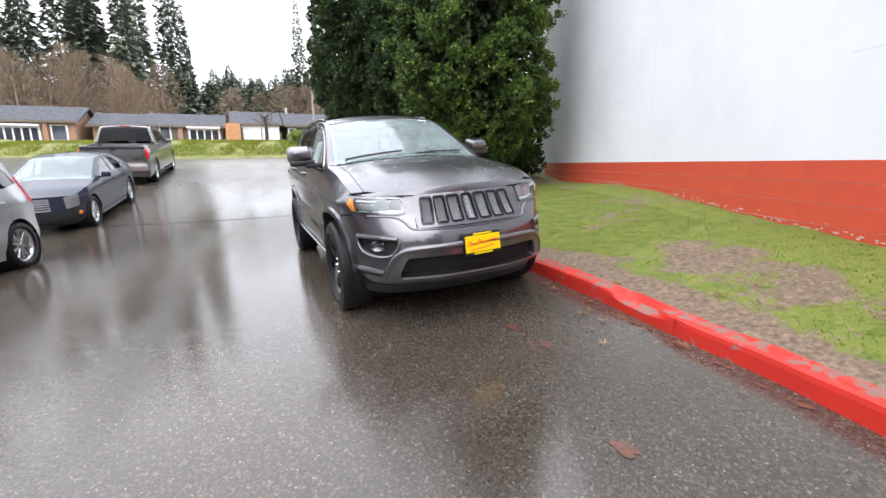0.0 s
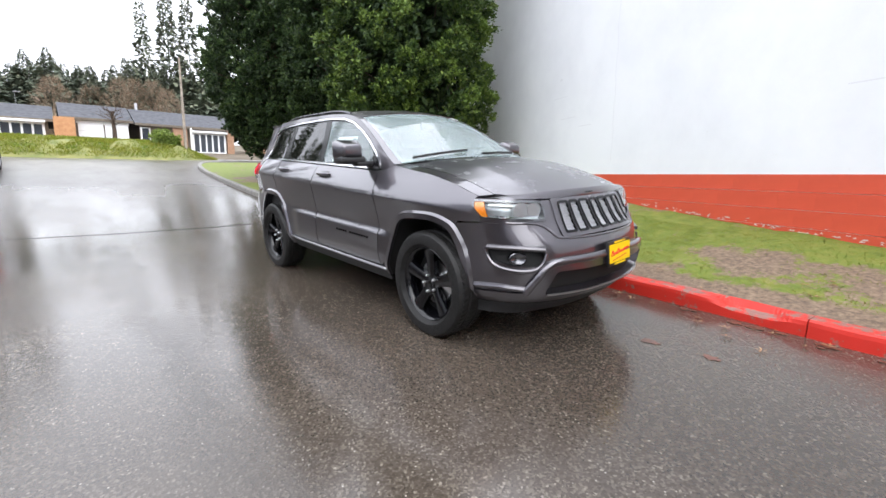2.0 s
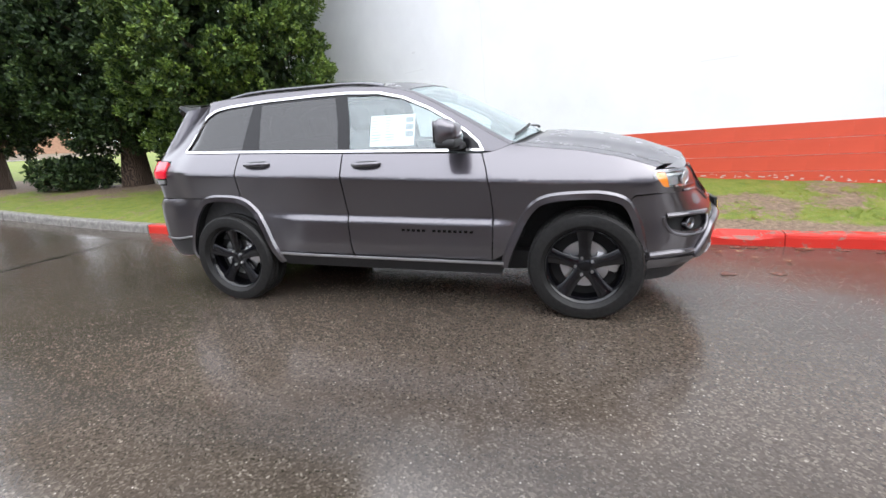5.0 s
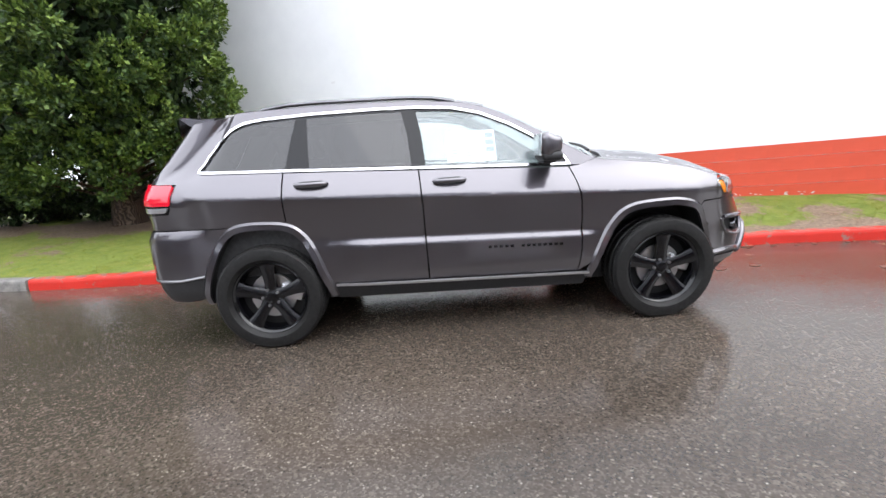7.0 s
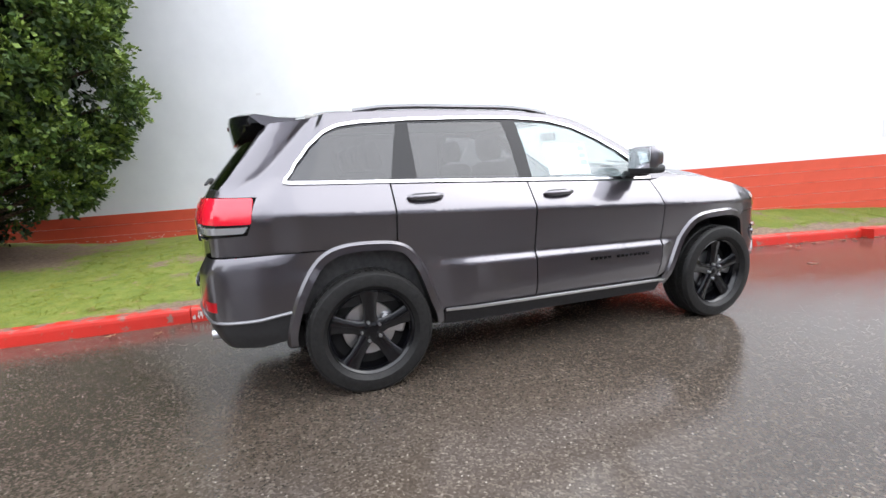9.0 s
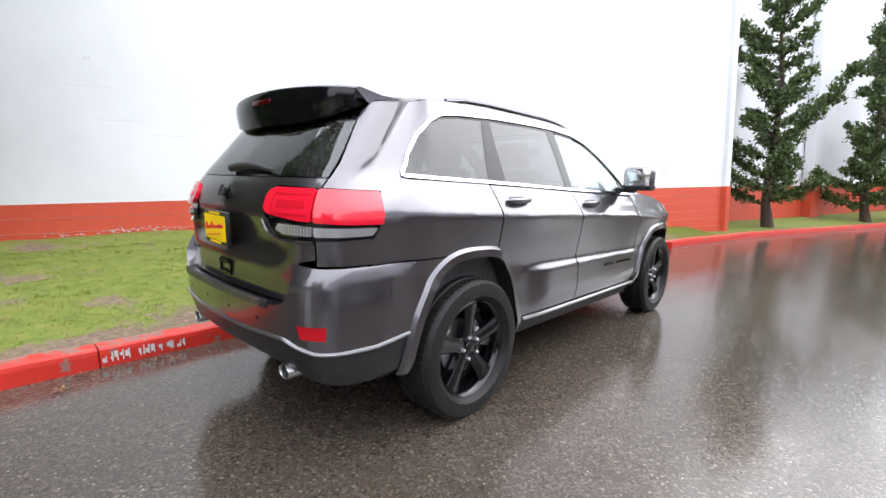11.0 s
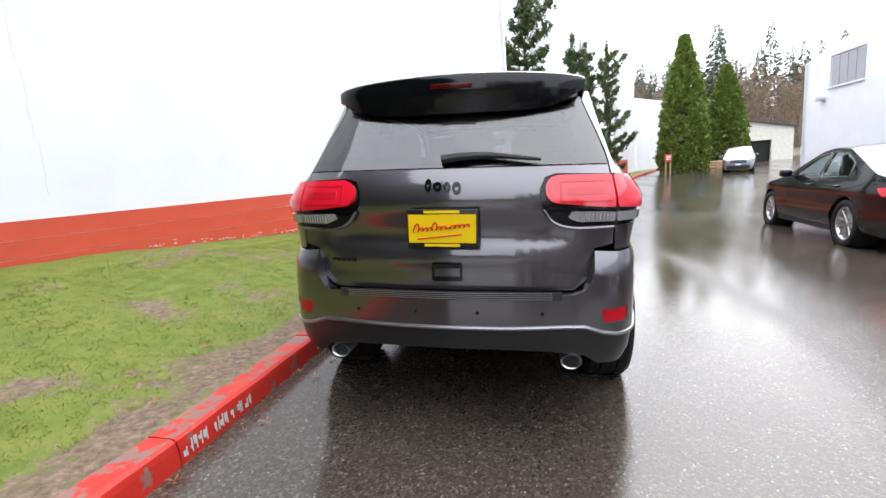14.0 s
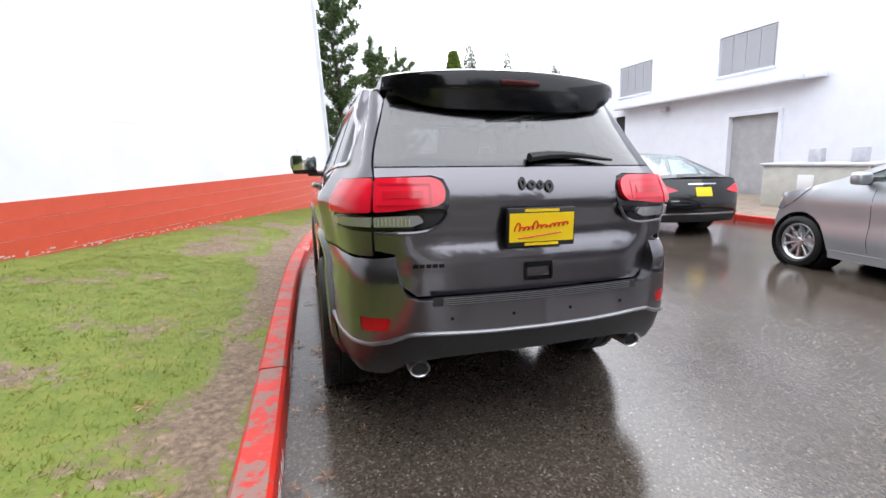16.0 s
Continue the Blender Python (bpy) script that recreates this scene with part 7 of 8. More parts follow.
    if "rear_glass" in s:
        skin("rear_window", cut_sheet(np.array(s["rear_glass"]), (), 0.08), sh.tail, TINT, car, 0, "dark rear glass", True, 0.004)
    for nm, a, b, mat, in_ in (("bonnet", yf, ya, paint, 1.0), ("windscreen", ya, yb, CAR_SCREEN, 0.93), ("roof", yb, yc, paint, 1.0)):
        skin(nm, cut_sheet(np.array([(-in_, a), (in_, a), (in_, b), (-in_, b)]), (), 0.09), crest, mat, car, 0.02 if mat is paint else 0)
        if in_ < 1:
            for sg in (1, -1):
                skin("pillar", cut_sheet(np.array([(0.93, a), (1, a), (1, b), (0.93, b)]) * (sg, 1), (), 0.09), crest, paint, car, 0.02)
    if yd > yc:
        skin("rear_window", cut_sheet(np.array([(-0.90, yc), (0.90, yc), (0.90, yd), (-0.90, yd)]), (), 0.09), crest, s.get("back_glass", CAR_SCREEN), car, 0)
        for sg in (1, -1):
            skin("pillar", cut_sheet(np.array([(0.90, yc), (1, yc), (1, yd), (0.90, yd)]) * (sg, 1), (), 0.09), crest, paint, car, 0.02)
    if yr - yd > 0.05 and not s.get("bed"):
        skin("boot_lid", cut_sheet(np.array([(-1, yd), (1, yd), (1, yr), (-1, yr)]), (), 0.08), crest, paint, car, 0.02)
    part("underbody", box((W * 1.5, (y1 - y0) * 0.86, 0.14), (0, (y0 + y1) / 2, 0.30), 0.03), DARK_LINER, car)
    cab0, cab1 = ya + 0.35, (yd if yd > yc else y1) - 0.35
    part("cabin_tub", box((W * 1.62, cab1 - cab0, s["belt"] - 0.42), (0, (cab0 + cab1) / 2, (s["belt"] + 0.28) / 2), 0.04), SEAT, car)
    part("dashboard", box((W * 1.5, 0.35, 0.16), (0, ya + 0.45, s["belt"] - 0.02), 0.05), TRIM_GREY, car)
    for x in (-0.36, 0.36):
        part("seat_back", box((0.46, 0.14, 0.56), (x, ya + 1.30, s["belt"] + 0.10), 0.06, turn=Matrix.Rotation(radians(-15), 3, "X"), segments=3), SEAT, car)
    return car


def parked_at(x, y, heading, dz=0.0):
    """On the ground at (x, y), the nose pointing at a heading (0: towards -y), lying on the slope."""
    c, sn = math.cos(radians(heading)), math.sin(radians(heading))
    e = 1.2
    gx_, gy_ = (land(x + e, y) - land(x - e, y)) / (2 * e), (land(x, y + e) - land(x, y - e)) / (2 * e)
    up = Vector((-float(gx_), -float(gy_), 1)).normalized()
    back = Vector((-sn, c, 0))
    back = (back - up * back.dot(up)).normalized()
    right = back.cross(up)
    mm = Matrix((right, back, up)).transposed().to_4x4()
    return Matrix.Translation((x, y, float(land(x, y)) + dz)) @ mm


SILVER = car_paint("silver_metallic_paint", (0.42, 0.43, 0.45), 0.7, 0.34)
NAVY = car_paint("slate_blue_paint", (0.026, 0.030, 0.050), 0.2, 0.4)
NAVY.node_tree.nodes["Principled BSDF"].inputs["Coat Weight"].default_value = 0.4
NAVY.node_tree.nodes["Principled BSDF"].inputs["Specular IOR Level"].default_value = 0.15
BLACK = car_paint("black_paint", (0.004, 0.004, 0.005), 0.0, 0.22)
BLACK.node_tree.nodes["Principled BSDF"].inputs["Specular IOR Level"].default_value = 0.2
BLACK.node_tree.nodes["Principled BSDF"].inputs["Coat Weight"].default_value = 0.7
PEWTER = car_paint("pewter_paint", (0.10, 0.098, 0.095), 0.6, 0.36)
PALE = car_paint("slate_grey_paint", (0.15, 0.165, 0.20), 0.5, 0.36)
WHITE = car_paint("white_car_paint", (0.75, 0.75, 0.75), 0.0, 0.3)

hatch_spec = dict(
    width=1.695, nose=-2.05, tail=2.05, belt=0.98, wheel_r=0.305, wheels=(-1.35, 1.35), lean=0.36, front_round=0.42, rear_round=0.25, spokes=10,
    front=[(0.2, 0.10), (0.3, 0.02), (0.5, 0.0), (0.66, 0.05), (0.8, 0.16), (1.0, 0.35)], rear=[(0.2, 0.10), (0.35, 0.02), (0.6, 0.0), (0.95, 0.03), (1.05, 0.08), (1.48, 0.30)],
    top=[(-1.80, 0.76), (-1.5, 0.90), (-1.15, 1.0), (-0.95, 1.06), (0.02, 1.46), (0.4, 1.53), (1.2, 1.52), (1.75, 1.44)], marks=(-1.05, 0.02, 1.75, 1.75), bow_f=0.30, bow_r=-0.15,
    windows=[[(-0.86, 1.03), (-0.30, 1.28), (-0.30, 1.03)], [(-0.22, 1.03), (-0.22, 1.31), (0.05, 1.41), (0.36, 1.45), (0.36, 1.03)], [(0.44, 1.03), (0.44, 1.455), (1.15, 1.44), (1.20, 1.05)], [(1.28, 1.06), (1.25, 1.43), (1.55, 1.40), (1.70, 1.12)]],
    tinted=(0, 0, 1, 1), seams=(-0.55, 0.40, 1.22), handles=(0.18, 1.05), sill=SILVER, mirror=SILVER,
    lamps=[("headlight", [(-1.93, 0.66), (-1.86, 0.84), (-1.30, 0.95), (-1.45, 0.80), (-1.72, 0.66)], CLEAR_LENS, False), ("tail_light", [(1.92, 0.80), (1.74, 0.86), (1.76, 1.22), (1.92, 1.10)], RED_LENS, True)],
    details=[("grille", (-0.42, 0.42, 0.60, 0.70), BLACK_GLOSS, False, 0.004), ("intake", (-0.5, 0.5, 0.30, 0.46), BLACK_MATT, False, 0.006), ("number_plate", (-0.15, 0.15, 0.66, 0.80), PAPER, True, 0.01), ("rear_lip", (-0.7, 0.7, 0.26, 0.36), BLACK_MATT, True, 0.006)],
    rear_glass=[(-0.55, 1.05), (0.55, 1.05), (0.52, 1.38), (-0.52, 1.38)])
parked_car("hatchback", "silver compact hatchback with ten-spoke alloy wheels, parked, wet", "car", parked_at(-5.62, 1.62, -9.5) @ Matrix.Scale(1.06, 4), SILVER, hatch_spec)

saloon_glass = [[(-0.62, 0.99), (0.02, 1.30), (0.34, 1.36), (0.34, 0.99)], [(0.42, 0.99), (0.42, 1.365), (0.85, 1.33), (1.18, 1.18), (1.22, 1.01)], [(1.28, 1.02), (1.24, 1.15), (1.52, 1.04)]]
saloon = dict(
    width=1.87, nose=-2.42, tail=2.45, belt=0.95, wheel_r=0.335, wheels=(-1.45, 1.30), lean=0.42, front_round=0.40, rear_round=0.34, spokes=10, chrome=True,
    front=[(0.2, 0.12), (0.3, 0.03), (0.5, 0.0), (0.62, 0.02), (0.75, 0.10), (0.95, 0.3)], rear=[(0.2, 0.14), (0.3, 0.04), (0.5, 0.0), (0.66, 0.01), (0.8, 0.05), (0.95, 0.12), (1.1, 0.2)],
    top=[(-2.05, 0.72), (-1.7, 0.83), (-1.2, 0.92), (-0.92, 0.97), (0.05, 1.38), (0.4, 1.43), (0.85, 1.40), (1.35, 1.22), (1.85, 1.03), (2.10, 0.99)], marks=(-0.98, 0.05, 0.85, 1.85), bow_f=0.28, bow_r=-0.22,
    windows=saloon_glass, seams=(-0.70, 0.38, 1.20), handles=(0.16, 1.02),
    lamps=[("headlight", [(-2.30, 0.56), (-2.26, 0.70), (-1.85, 0.76), (-1.95, 0.62)], CLEAR_LENS, False), ("tail_light", [(2.40, 0.80), (2.32, 0.90), (1.95, 0.86), (2.05, 0.76), (2.33, 0.74)], RED_LENS, True)],
    details=[("grille", (-0.5, 0.5, 0.50, 0.60), BLACK_GLOSS, False, 0.004), ("dealer_card", (-0.155, 0.155, 0.70, 0.85), YELLOW, True, 0.012), ("bumper_strip", (-0.86, 0.86, 0.40, 0.425), CHROME, True, 0.02), ("lower_bumper", (-0.8, 0.8, 0.26, 0.38), BLACK_MATT, True, 0.006), ("boot_strip", (-0.28, 0.28, 0.895, 0.915), CHROME, True, 0.012), ("badge", (0.46, 0.60, 0.62, 0.635), SATIN, True, 0.006)])
parked_car("saloon_car", "glossy black saloon with bright window trim, parked beside the red kerb", "car", parked_at(-6.20, -4.75, -7.0) @ Matrix.Scale(1.06, 4), BLACK, saloon)
blue = dict(saloon)
blue.update(width=1.80, chrome=False, wheels=(-1.45, 1.43), rim=SATIN, sill=NAVY,
            lamps=[("headlight", [(-2.28, 0.56), (-2.28, 0.80), (-2.0, 0.83), (-2.0, 0.58)], CLEAR_LENS, False), ("indicator", [(-2.08, 0.40), (-2.08, 0.47), (-1.98, 0.47), (-1.98, 0.40)], AMBER, False), ("tail_light", [(2.40, 0.60), (2.40, 0.95), (2.28, 0.95), (2.28, 0.60)], RED_LENS, True)],
            front=[(0.2, 0.12), (0.3, 0.03), (0.5, 0.0), (0.8, 0.02), (0.9, 0.2)], top=[(-2.10, 0.80), (-1.7, 0.90), (-1.2, 0.96), (-0.92, 1.0), (-0.02, 1.38), (0.4, 1.44), (0.95, 1.41), (1.4, 1.24), (1.85, 1.06), (2.10, 1.03)],
            details=[("grille", (-0.42, 0.42, 0.54, 0.79), LAMP_GREY, False, 0.008), ("intake", (-0.95, 0.95, 0.24, 0.52), BLACK_MATT, False, 0.006)] + [("grille_bar", (-0.41, 0.41, z, z + 0.024), CHROME, False, 0.016) for z in (0.58, 0.625, 0.67, 0.715, 0.755)])
parked_car("saloon_car", "slate blue saloon with a bright barred grille, parked facing the camera", "car", parked_at(-5.36, 8.2, -3.5) @ Matrix.Scale(0.97, 4), NAVY, blue)

DARK_PANE = material("dark_glass", (0.006, 0.006, 0.007), 0.25, 0.0, 0.0, 0.08)
truck_spec = dict(
    width=2.03, nose=-2.9, tail=2.9, belt=1.18, wheel_r=0.40, wheels=(-1.95, 1.75), lean=0.30, front_round=0.25, rear_round=0.16, spokes=6,
    front=[(0.2, 0.1), (0.4, 0.0), (0.9, 0.02), (1.1, 0.1)], rear=[(0.2, 0.1), (0.42, 0.0), (0.62, 0.0), (0.66, 0.10), (1.3, 0.12)],
    top=[(-2.6, 1.08), (-1.8, 1.16), (-1.35, 1.22), (-0.65, 1.78), (-0.3, 1.86), (0.55, 1.84), (0.80, 1.74), (0.95, 1.26), (1.2, 1.26), (2.72, 1.27)], marks=(-1.35, -0.6, 0.62, 0.95), bow_f=0.16, bow_r=0.0,
    windows=[[(-1.02, 1.24), (-0.58, 1.66), (-0.28, 1.72), (-0.28, 1.24)], [(-0.20, 1.24), (-0.20, 1.725), (0.52, 1.71), (0.62, 1.24)]], tinted=(1, 1), seams=(-1.15, -0.24, 0.72), handles=(-0.42, 0.5), bed=True, back_glass=DARK_PANE,
    lamps=[("headlight", [(-2.84, 0.86), (-2.84, 1.04), (-2.55, 1.06), (-2.55, 0.86)], CLEAR_LENS, False), ("tail_light", [(2.83, 0.86), (2.83, 1.20), (2.62, 1.20), (2.62, 0.86)], RED_LENS, True)],
    details=[("rear_step", (-0.92, 0.92, 0.46, 0.62), SATIN, True, 0.06), ("tailgate_handle", (-0.10, 0.10, 1.12, 1.18), BLACK_MATT, True, 0.01), ("grille", (-0.6, 0.6, 0.8, 1.05), CHROME, False, 0.01)])
truck = parked_car("pickup_truck", "pewter grey double-cab pickup truck with an open bed, parked", "truck", parked_at(-5.2, 14.9, 178.4) @ Matrix.Scale(0.965, 4), PEWTER, truck_spec)
part("bed_floor", box((1.72, 1.85, 0.05), (0, 1.82, 0.86)), BLACK_MATT, truck)
for x in (-0.84, 0.84):
    part("bed_side", box((0.10, 1.9, 0.50), (x, 1.82, 1.03), 0.02), PEWTER, truck)
part("bed_head", box((1.75, 0.06, 0.46), (0, 0.94, 1.03), 0.01), PEWTER, truck)
part("tailgate_top", box((1.78, 0.10, 0.09), (0, 2.74, 1.225), 0.02), BLACK_MATT, truck)
part("roof_lamp", box((0.3, 0.04, 0.03), (0, 0.66, 1.87), 0.01), RED_DARK, truck)

van_spec = dict(hatch_spec)
van_spec.update(width=1.95, nose=-2.4, tail=2.45, belt=1.08, wheels=(-1.5, 1.45), wheel_r=0.33, group="",
                top=[(-2.1, 0.86), (-1.75, 0.98), (-1.35, 1.08), (-1.2, 1.14), (-0.25, 1.62), (0.2, 1.72), (1.6, 1.72), (2.2, 1.62)], marks=(-1.3, -0.25, 2.15, 2.15), sill=PALE, mirror=PALE,
                windows=[[(-0.95, 1.13), (-0.4, 1.42), (-0.1, 1.56), (0.2, 1.60), (0.2, 1.13)], [(0.3, 1.13), (0.3, 1.61), (1.2, 1.60), (1.2, 1.13)], [(1.3, 1.13), (1.3, 1.60), (2.0, 1.52), (2.1, 1.15)]], seams=(-0.6, 0.25, 1.25), handles=(0.05, 0.45),
                lamps=[("headlight", [(-2.28, 0.76), (-2.24, 0.92), (-1.8, 0.98), (-1.9, 0.80)], CLEAR_LENS, False), ("tail_light", [(2.36, 0.9), (2.36, 1.3), (2.2, 1.3), (2.2, 0.9)], RED_LENS, True)],
                details=[("grille", (-0.5, 0.5, 0.66, 0.80), BLACK_GLOSS, False, 0.004), ("intake", (-0.7, 0.7, 0.28, 0.50), BLACK_MATT, False, 0.006), ("number_plate", (-0.15, 0.15, 0.52, 0.62), PAPER, False, 0.01)],
                front=[(0.2, 0.10), (0.3, 0.02), (0.6, 0.0), (0.8, 0.06), (1.0, 0.22)], rear_glass=[(-0.6, 1.15), (0.6, 1.15), (0.58, 1.56), (-0.58, 1.56)])
parked_car("minivan", "slate grey minivan parked in front of the far shed", "van", parked_at(-15.6, -32.6, 156.0), PALE, van_spec)
white_spec = dict(van_spec)
white_spec.update(sill=BLACK_MATT, mirror=WHITE)
parked_car("crossover_car", "white crossover parked behind the blue saloon", "car", parked_at(-10.2, 11.8, 12.0), WHITE, white_spec)


# ---- grass bank, low houses and the street behind ----
FIELD = mottled("rough_grass", (0.085, 0.11, 0.025), (0.22, 0.21, 0.07), 1.6, 0.9, 0.6)
bank_x = np.linspace(-60, 4.9, 90)
rows = []
prof = [(0, -0.05), (0.15, 0.05), (1.0, 0.36), (2.2, 0.72), (3.6, 0.93), (5.0, 0.9), (6.5, 0.55), (8.0, 0.15), (9.0, -0.05)]
rngh = np.random.RandomState(12)
for o, h in prof:
    fade = smoothstep(4.9, 2.2, bank_x)
    y = np.interp(bank_x, [-60, -14, -4, 2, 4.9], [34, 27.8, 23.0, 23.6, 25.6]) + o * (0.35 + 0.65 * fade)
    rows.append(np.column_stack([bank_x, y, land(bank_x, y) + h * fade + 0.09 * rngh.randn(90) * (h > 0.2)]))
V = np.vstack(rows)
bank = solid("bank", V, [(r * 90 + k, r * 90 + k + 1, (r + 1) * 90 + k + 1, (r + 1) * 90 + k) for r in range(len(prof) - 1) for k in range(89)], FIELD, smooth=True)
tagged(bank, "rough green grass bank at the end of the lot", "bank", kind="structure")
rngh = np.random.RandomState(13)
m = 42000
bx = rngh.uniform(-22, 4.6, m)
bo = 0.25 + 4.9 * rngh.rand(m) ** 0.8
fade = smoothstep(4.9, 2.2, bx)
by = np.interp(bx, [-60, -14, -4, 2, 4.9], [34, 27.8, 23.0, 23.6, 25.6]) + bo * (0.35 + 0.65 * fade)
bz = land(bx, by) + np.interp(bo, *zip(*prof)) * fade
a, ln = rngh.rand(m) * 6.28, rngh.uniform(0.05, 0.15, m)
p = np.column_stack([bx, by, bz])
sd = np.column_stack([np.cos(a), np.sin(a), 0 * a]) * 0.025
tip = np.column_stack([0.7 * rngh.randn(m), 0.7 * rngh.randn(m) - 0.3, np.ones(m)]) * ln[:, None]
loose_triangles("bank_grass", np.stack([p - sd, p + sd, p + tip], 1).reshape(-1, 3), BLADE, "rough uncut grass on the bank", "grass")

fx = np.linspace(-220, 220, 40)
fy = np.array([34, 38, 60, 90, 140, 260])
fz = np.array([2.0, 2.55, 4.4, 6.5, 8.0, 9.0])
V = [(x, y, z) for y, z in zip(fy, fz) for x in fx]
far_field = solid("far_field", V, [(r * 40 + k, r * 40 + k + 1, (r + 1) * 40 + k + 1, (r + 1) * 40 + k) for r in range(5) for k in range(39)], mottled("leaf_litter", (0.07, 0.055, 0.035), (0.15, 0.12, 0.08), 0.3, 0.9, 0.3), smooth=True)
tagged(far_field, "brown ground under the far woods", "field", kind="structure")
V = [(x, y, z) for y, z in zip((-60, -80, -110, -170, -300), (-0.75, 0.2, 4.0, 12, 24)) for x in fx]
hill = solid("far_slope", V, [(r * 40 + k, (r + 1) * 40 + k, (r + 1) * 40 + k + 1, r * 40 + k + 1) for r in range(4) for k in range(39)], far_field.data.materials[0], smooth=True)
tagged(hill, "brown wooded slope beyond the yard", "slope", kind="structure")

SHINGLE = mottled("grey_shingle", (0.055, 0.057, 0.065), (0.10, 0.102, 0.112), 3, 0.9, 0.3)
SHINGLE.node_tree.nodes["Principled BSDF"].inputs["Specular IOR Level"].default_value = 0.15
BRICK = mottled("tan_brick", (0.25, 0.14, 0.085), (0.36, 0.22, 0.14), 6, 0.8, 0.2)
SIDING = mottled("dark_siding", (0.10, 0.08, 0.06), (0.17, 0.14, 0.11), 5, 0.8, 0.2)
WHITE_TRIM = mottled("white_trim", (0.70, 0.71, 0.73), (0.8, 0.8, 0.8), 4, 0.5, 0.1)
ORANGE_WOOD = mottled("orange_boards", (0.36, 0.17, 0.075), (0.48, 0.25, 0.12), 4, 0.8, 0.2)
LOUVRE = mottled("grey_louvre", (0.40, 0.40, 0.43), (0.50, 0.50, 0.53), 9, 0.5)
DARK_GLASS = material("dark_window", (0.03, 0.035, 0.045), 0.08, 0.0, 0.5)


def low_house(a, b, base, eave, ridge, depth, wall_mat, label, fronts):
    """A long low house; a to b: its front, left to right as seen. fronts: (kind, from, to) in metres along the front."""
    a, b = np.array(a, float), np.array(b, float)
    d = b - a
    run = np.linalg.norm(d)
    ang = math.degrees(math.atan2(d[1], d[0]))
    h = thing("house", label, "house", "low houses beyond the bank", at=pose(a[0], a[1], base, 0, 0, ang))
    W_ = [(0, 0), (depth, 0), (depth, eave), (depth / 2, ridge - 0.05), (0, eave)]
    solid("wall", [(0, y, z) for y, z in W_] + [(run, y, z) for y, z in W_], [(4, 3, 2, 1, 0), (5, 6, 7, 8, 9)] + [(k, (k + 1) % 5, (k + 1) % 5 + 5, k + 5) for k in range(5)], wall_mat, h)
    ov = 0.35
    V = [(-ov, -ov, eave - 0.05), (run + ov, -ov, eave - 0.05), (run + ov, depth / 2, ridge), (-ov, depth / 2, ridge), (-ov, depth + ov, eave - 0.05), (run + ov, depth + ov, eave - 0.05)]
    V += [(x, y, z + 0.16) for x, y, z in V]
    roof = solid("roof", V, [(6, 7, 8, 9), (9, 8, 11, 10), (0, 3, 2, 1), (3, 4, 5, 2), (0, 1, 7, 6), (4, 10, 11, 5), (0, 6, 9, 3), (3, 9, 10, 4), (1, 2, 8, 7), (2, 5, 11, 8)], SHINGLE, h, "grey shingle roof")
    part("fascia", box((run + 2 * ov, 0.06, 0.2), (run / 2, -ov - 0.03, eave + 0.03)), SIDING, roof, "", False)
    for kind, u0, u1 in fronts:
        c, wd = (u0 + u1) / 2, u1 - u0
        if kind == "garage":
            gd = part("garage_door", box((wd, 0.08, 2.25), (c, -0.04, 1.13), 0.01), WHITE_TRIM, h, "white garage door", False)
            for k in range(1, 4):
                part("door_groove", box((wd, 0.02, 0.025), (c, -0.085, 0.55 * k)), LOUVRE, gd, "", False)
        elif kind == "band":
            part("door_band", box((wd, 0.10, 0.22), (c, -0.06, eave - 0.17), 0.01), WHITE_TRIM, h, "white board over the doors", False)
        elif kind == "screen":
            part("screen_wall", box((wd, 1.2, eave - 0.02), (c, -0.75, eave / 2), 0.01), ORANGE_WOOD, h, "orange-brown boarded screen wall", False)
        elif kind == "chimney":
            part("chimney", tube([(u0, depth / 2, ridge - 0.2), (u0, depth / 2, ridge + 0.7)], [0.11, 0.11], 10), LOUVRE, h, "grey flue pipe", False)
        elif kind == "shop":
            n = max(2, round(wd / 0.55))
            w_ = new("window")
            w_.parent = h
            part("window_frame", box((wd + 0.2, 0.08, 1.95), (c, -0.05, 1.08), 0.01), WHITE_TRIM, w_, "white shop window frame", False)
            part("awning", box((wd + 0.3, 0.55, 0.16), (c, -0.30, 2.12), 0.02), WHITE_TRIM, w_, "white board over the window", False)
            for k in range(n):
                part("pane", box((wd / n - 0.13, 0.03, 1.55), (u0 + (k + 0.5) * wd / n, -0.085, 1.15)), DARK_GLASS, w_, "", False)
        elif kind == "brick":
            part("brick_wall", box((wd, 0.25, eave - 0.1), (c, -0.12, eave / 2), 0.01), BRICK, h, "tan brick wall", False)
        elif kind == "post":
            part("porch_post", box((0.14, 0.14, eave), (u0, -0.5, eave / 2), 0.01), WHITE_TRIM, h, "", False)
        else:
            z0 = 0.4 if kind == "tall" else 1.0
            n = max(1, int(wd / 0.75))
            w_ = new("window")
            w_.parent = h
            part("window_frame", box((wd + 0.14, 0.05, 2.15 - z0 + 0.14), (c, -0.02, (z0 + 2.15) / 2), 0.01), WHITE_TRIM, w_, "", False)
            for k in range(n):
                part("pane", box((wd / n - 0.10, 0.03, 2.15 - z0), (u0 + (k + 0.5) * wd / n, -0.045, (z0 + 2.15) / 2)), DARK_GLASS, w_, "", False)
    return h


low_house((-1.9, 42.0), (2.1, 42.0), 2.6, 2.5, 3.9, 7.0, SIDING, "low dark garage with two white doors and an orange screen wall", [("screen", -0.7, 0.55), ("garage", 0.75, 2.35), ("garage", 2.45, 4.0), ("band", 0.65, 4.05)])
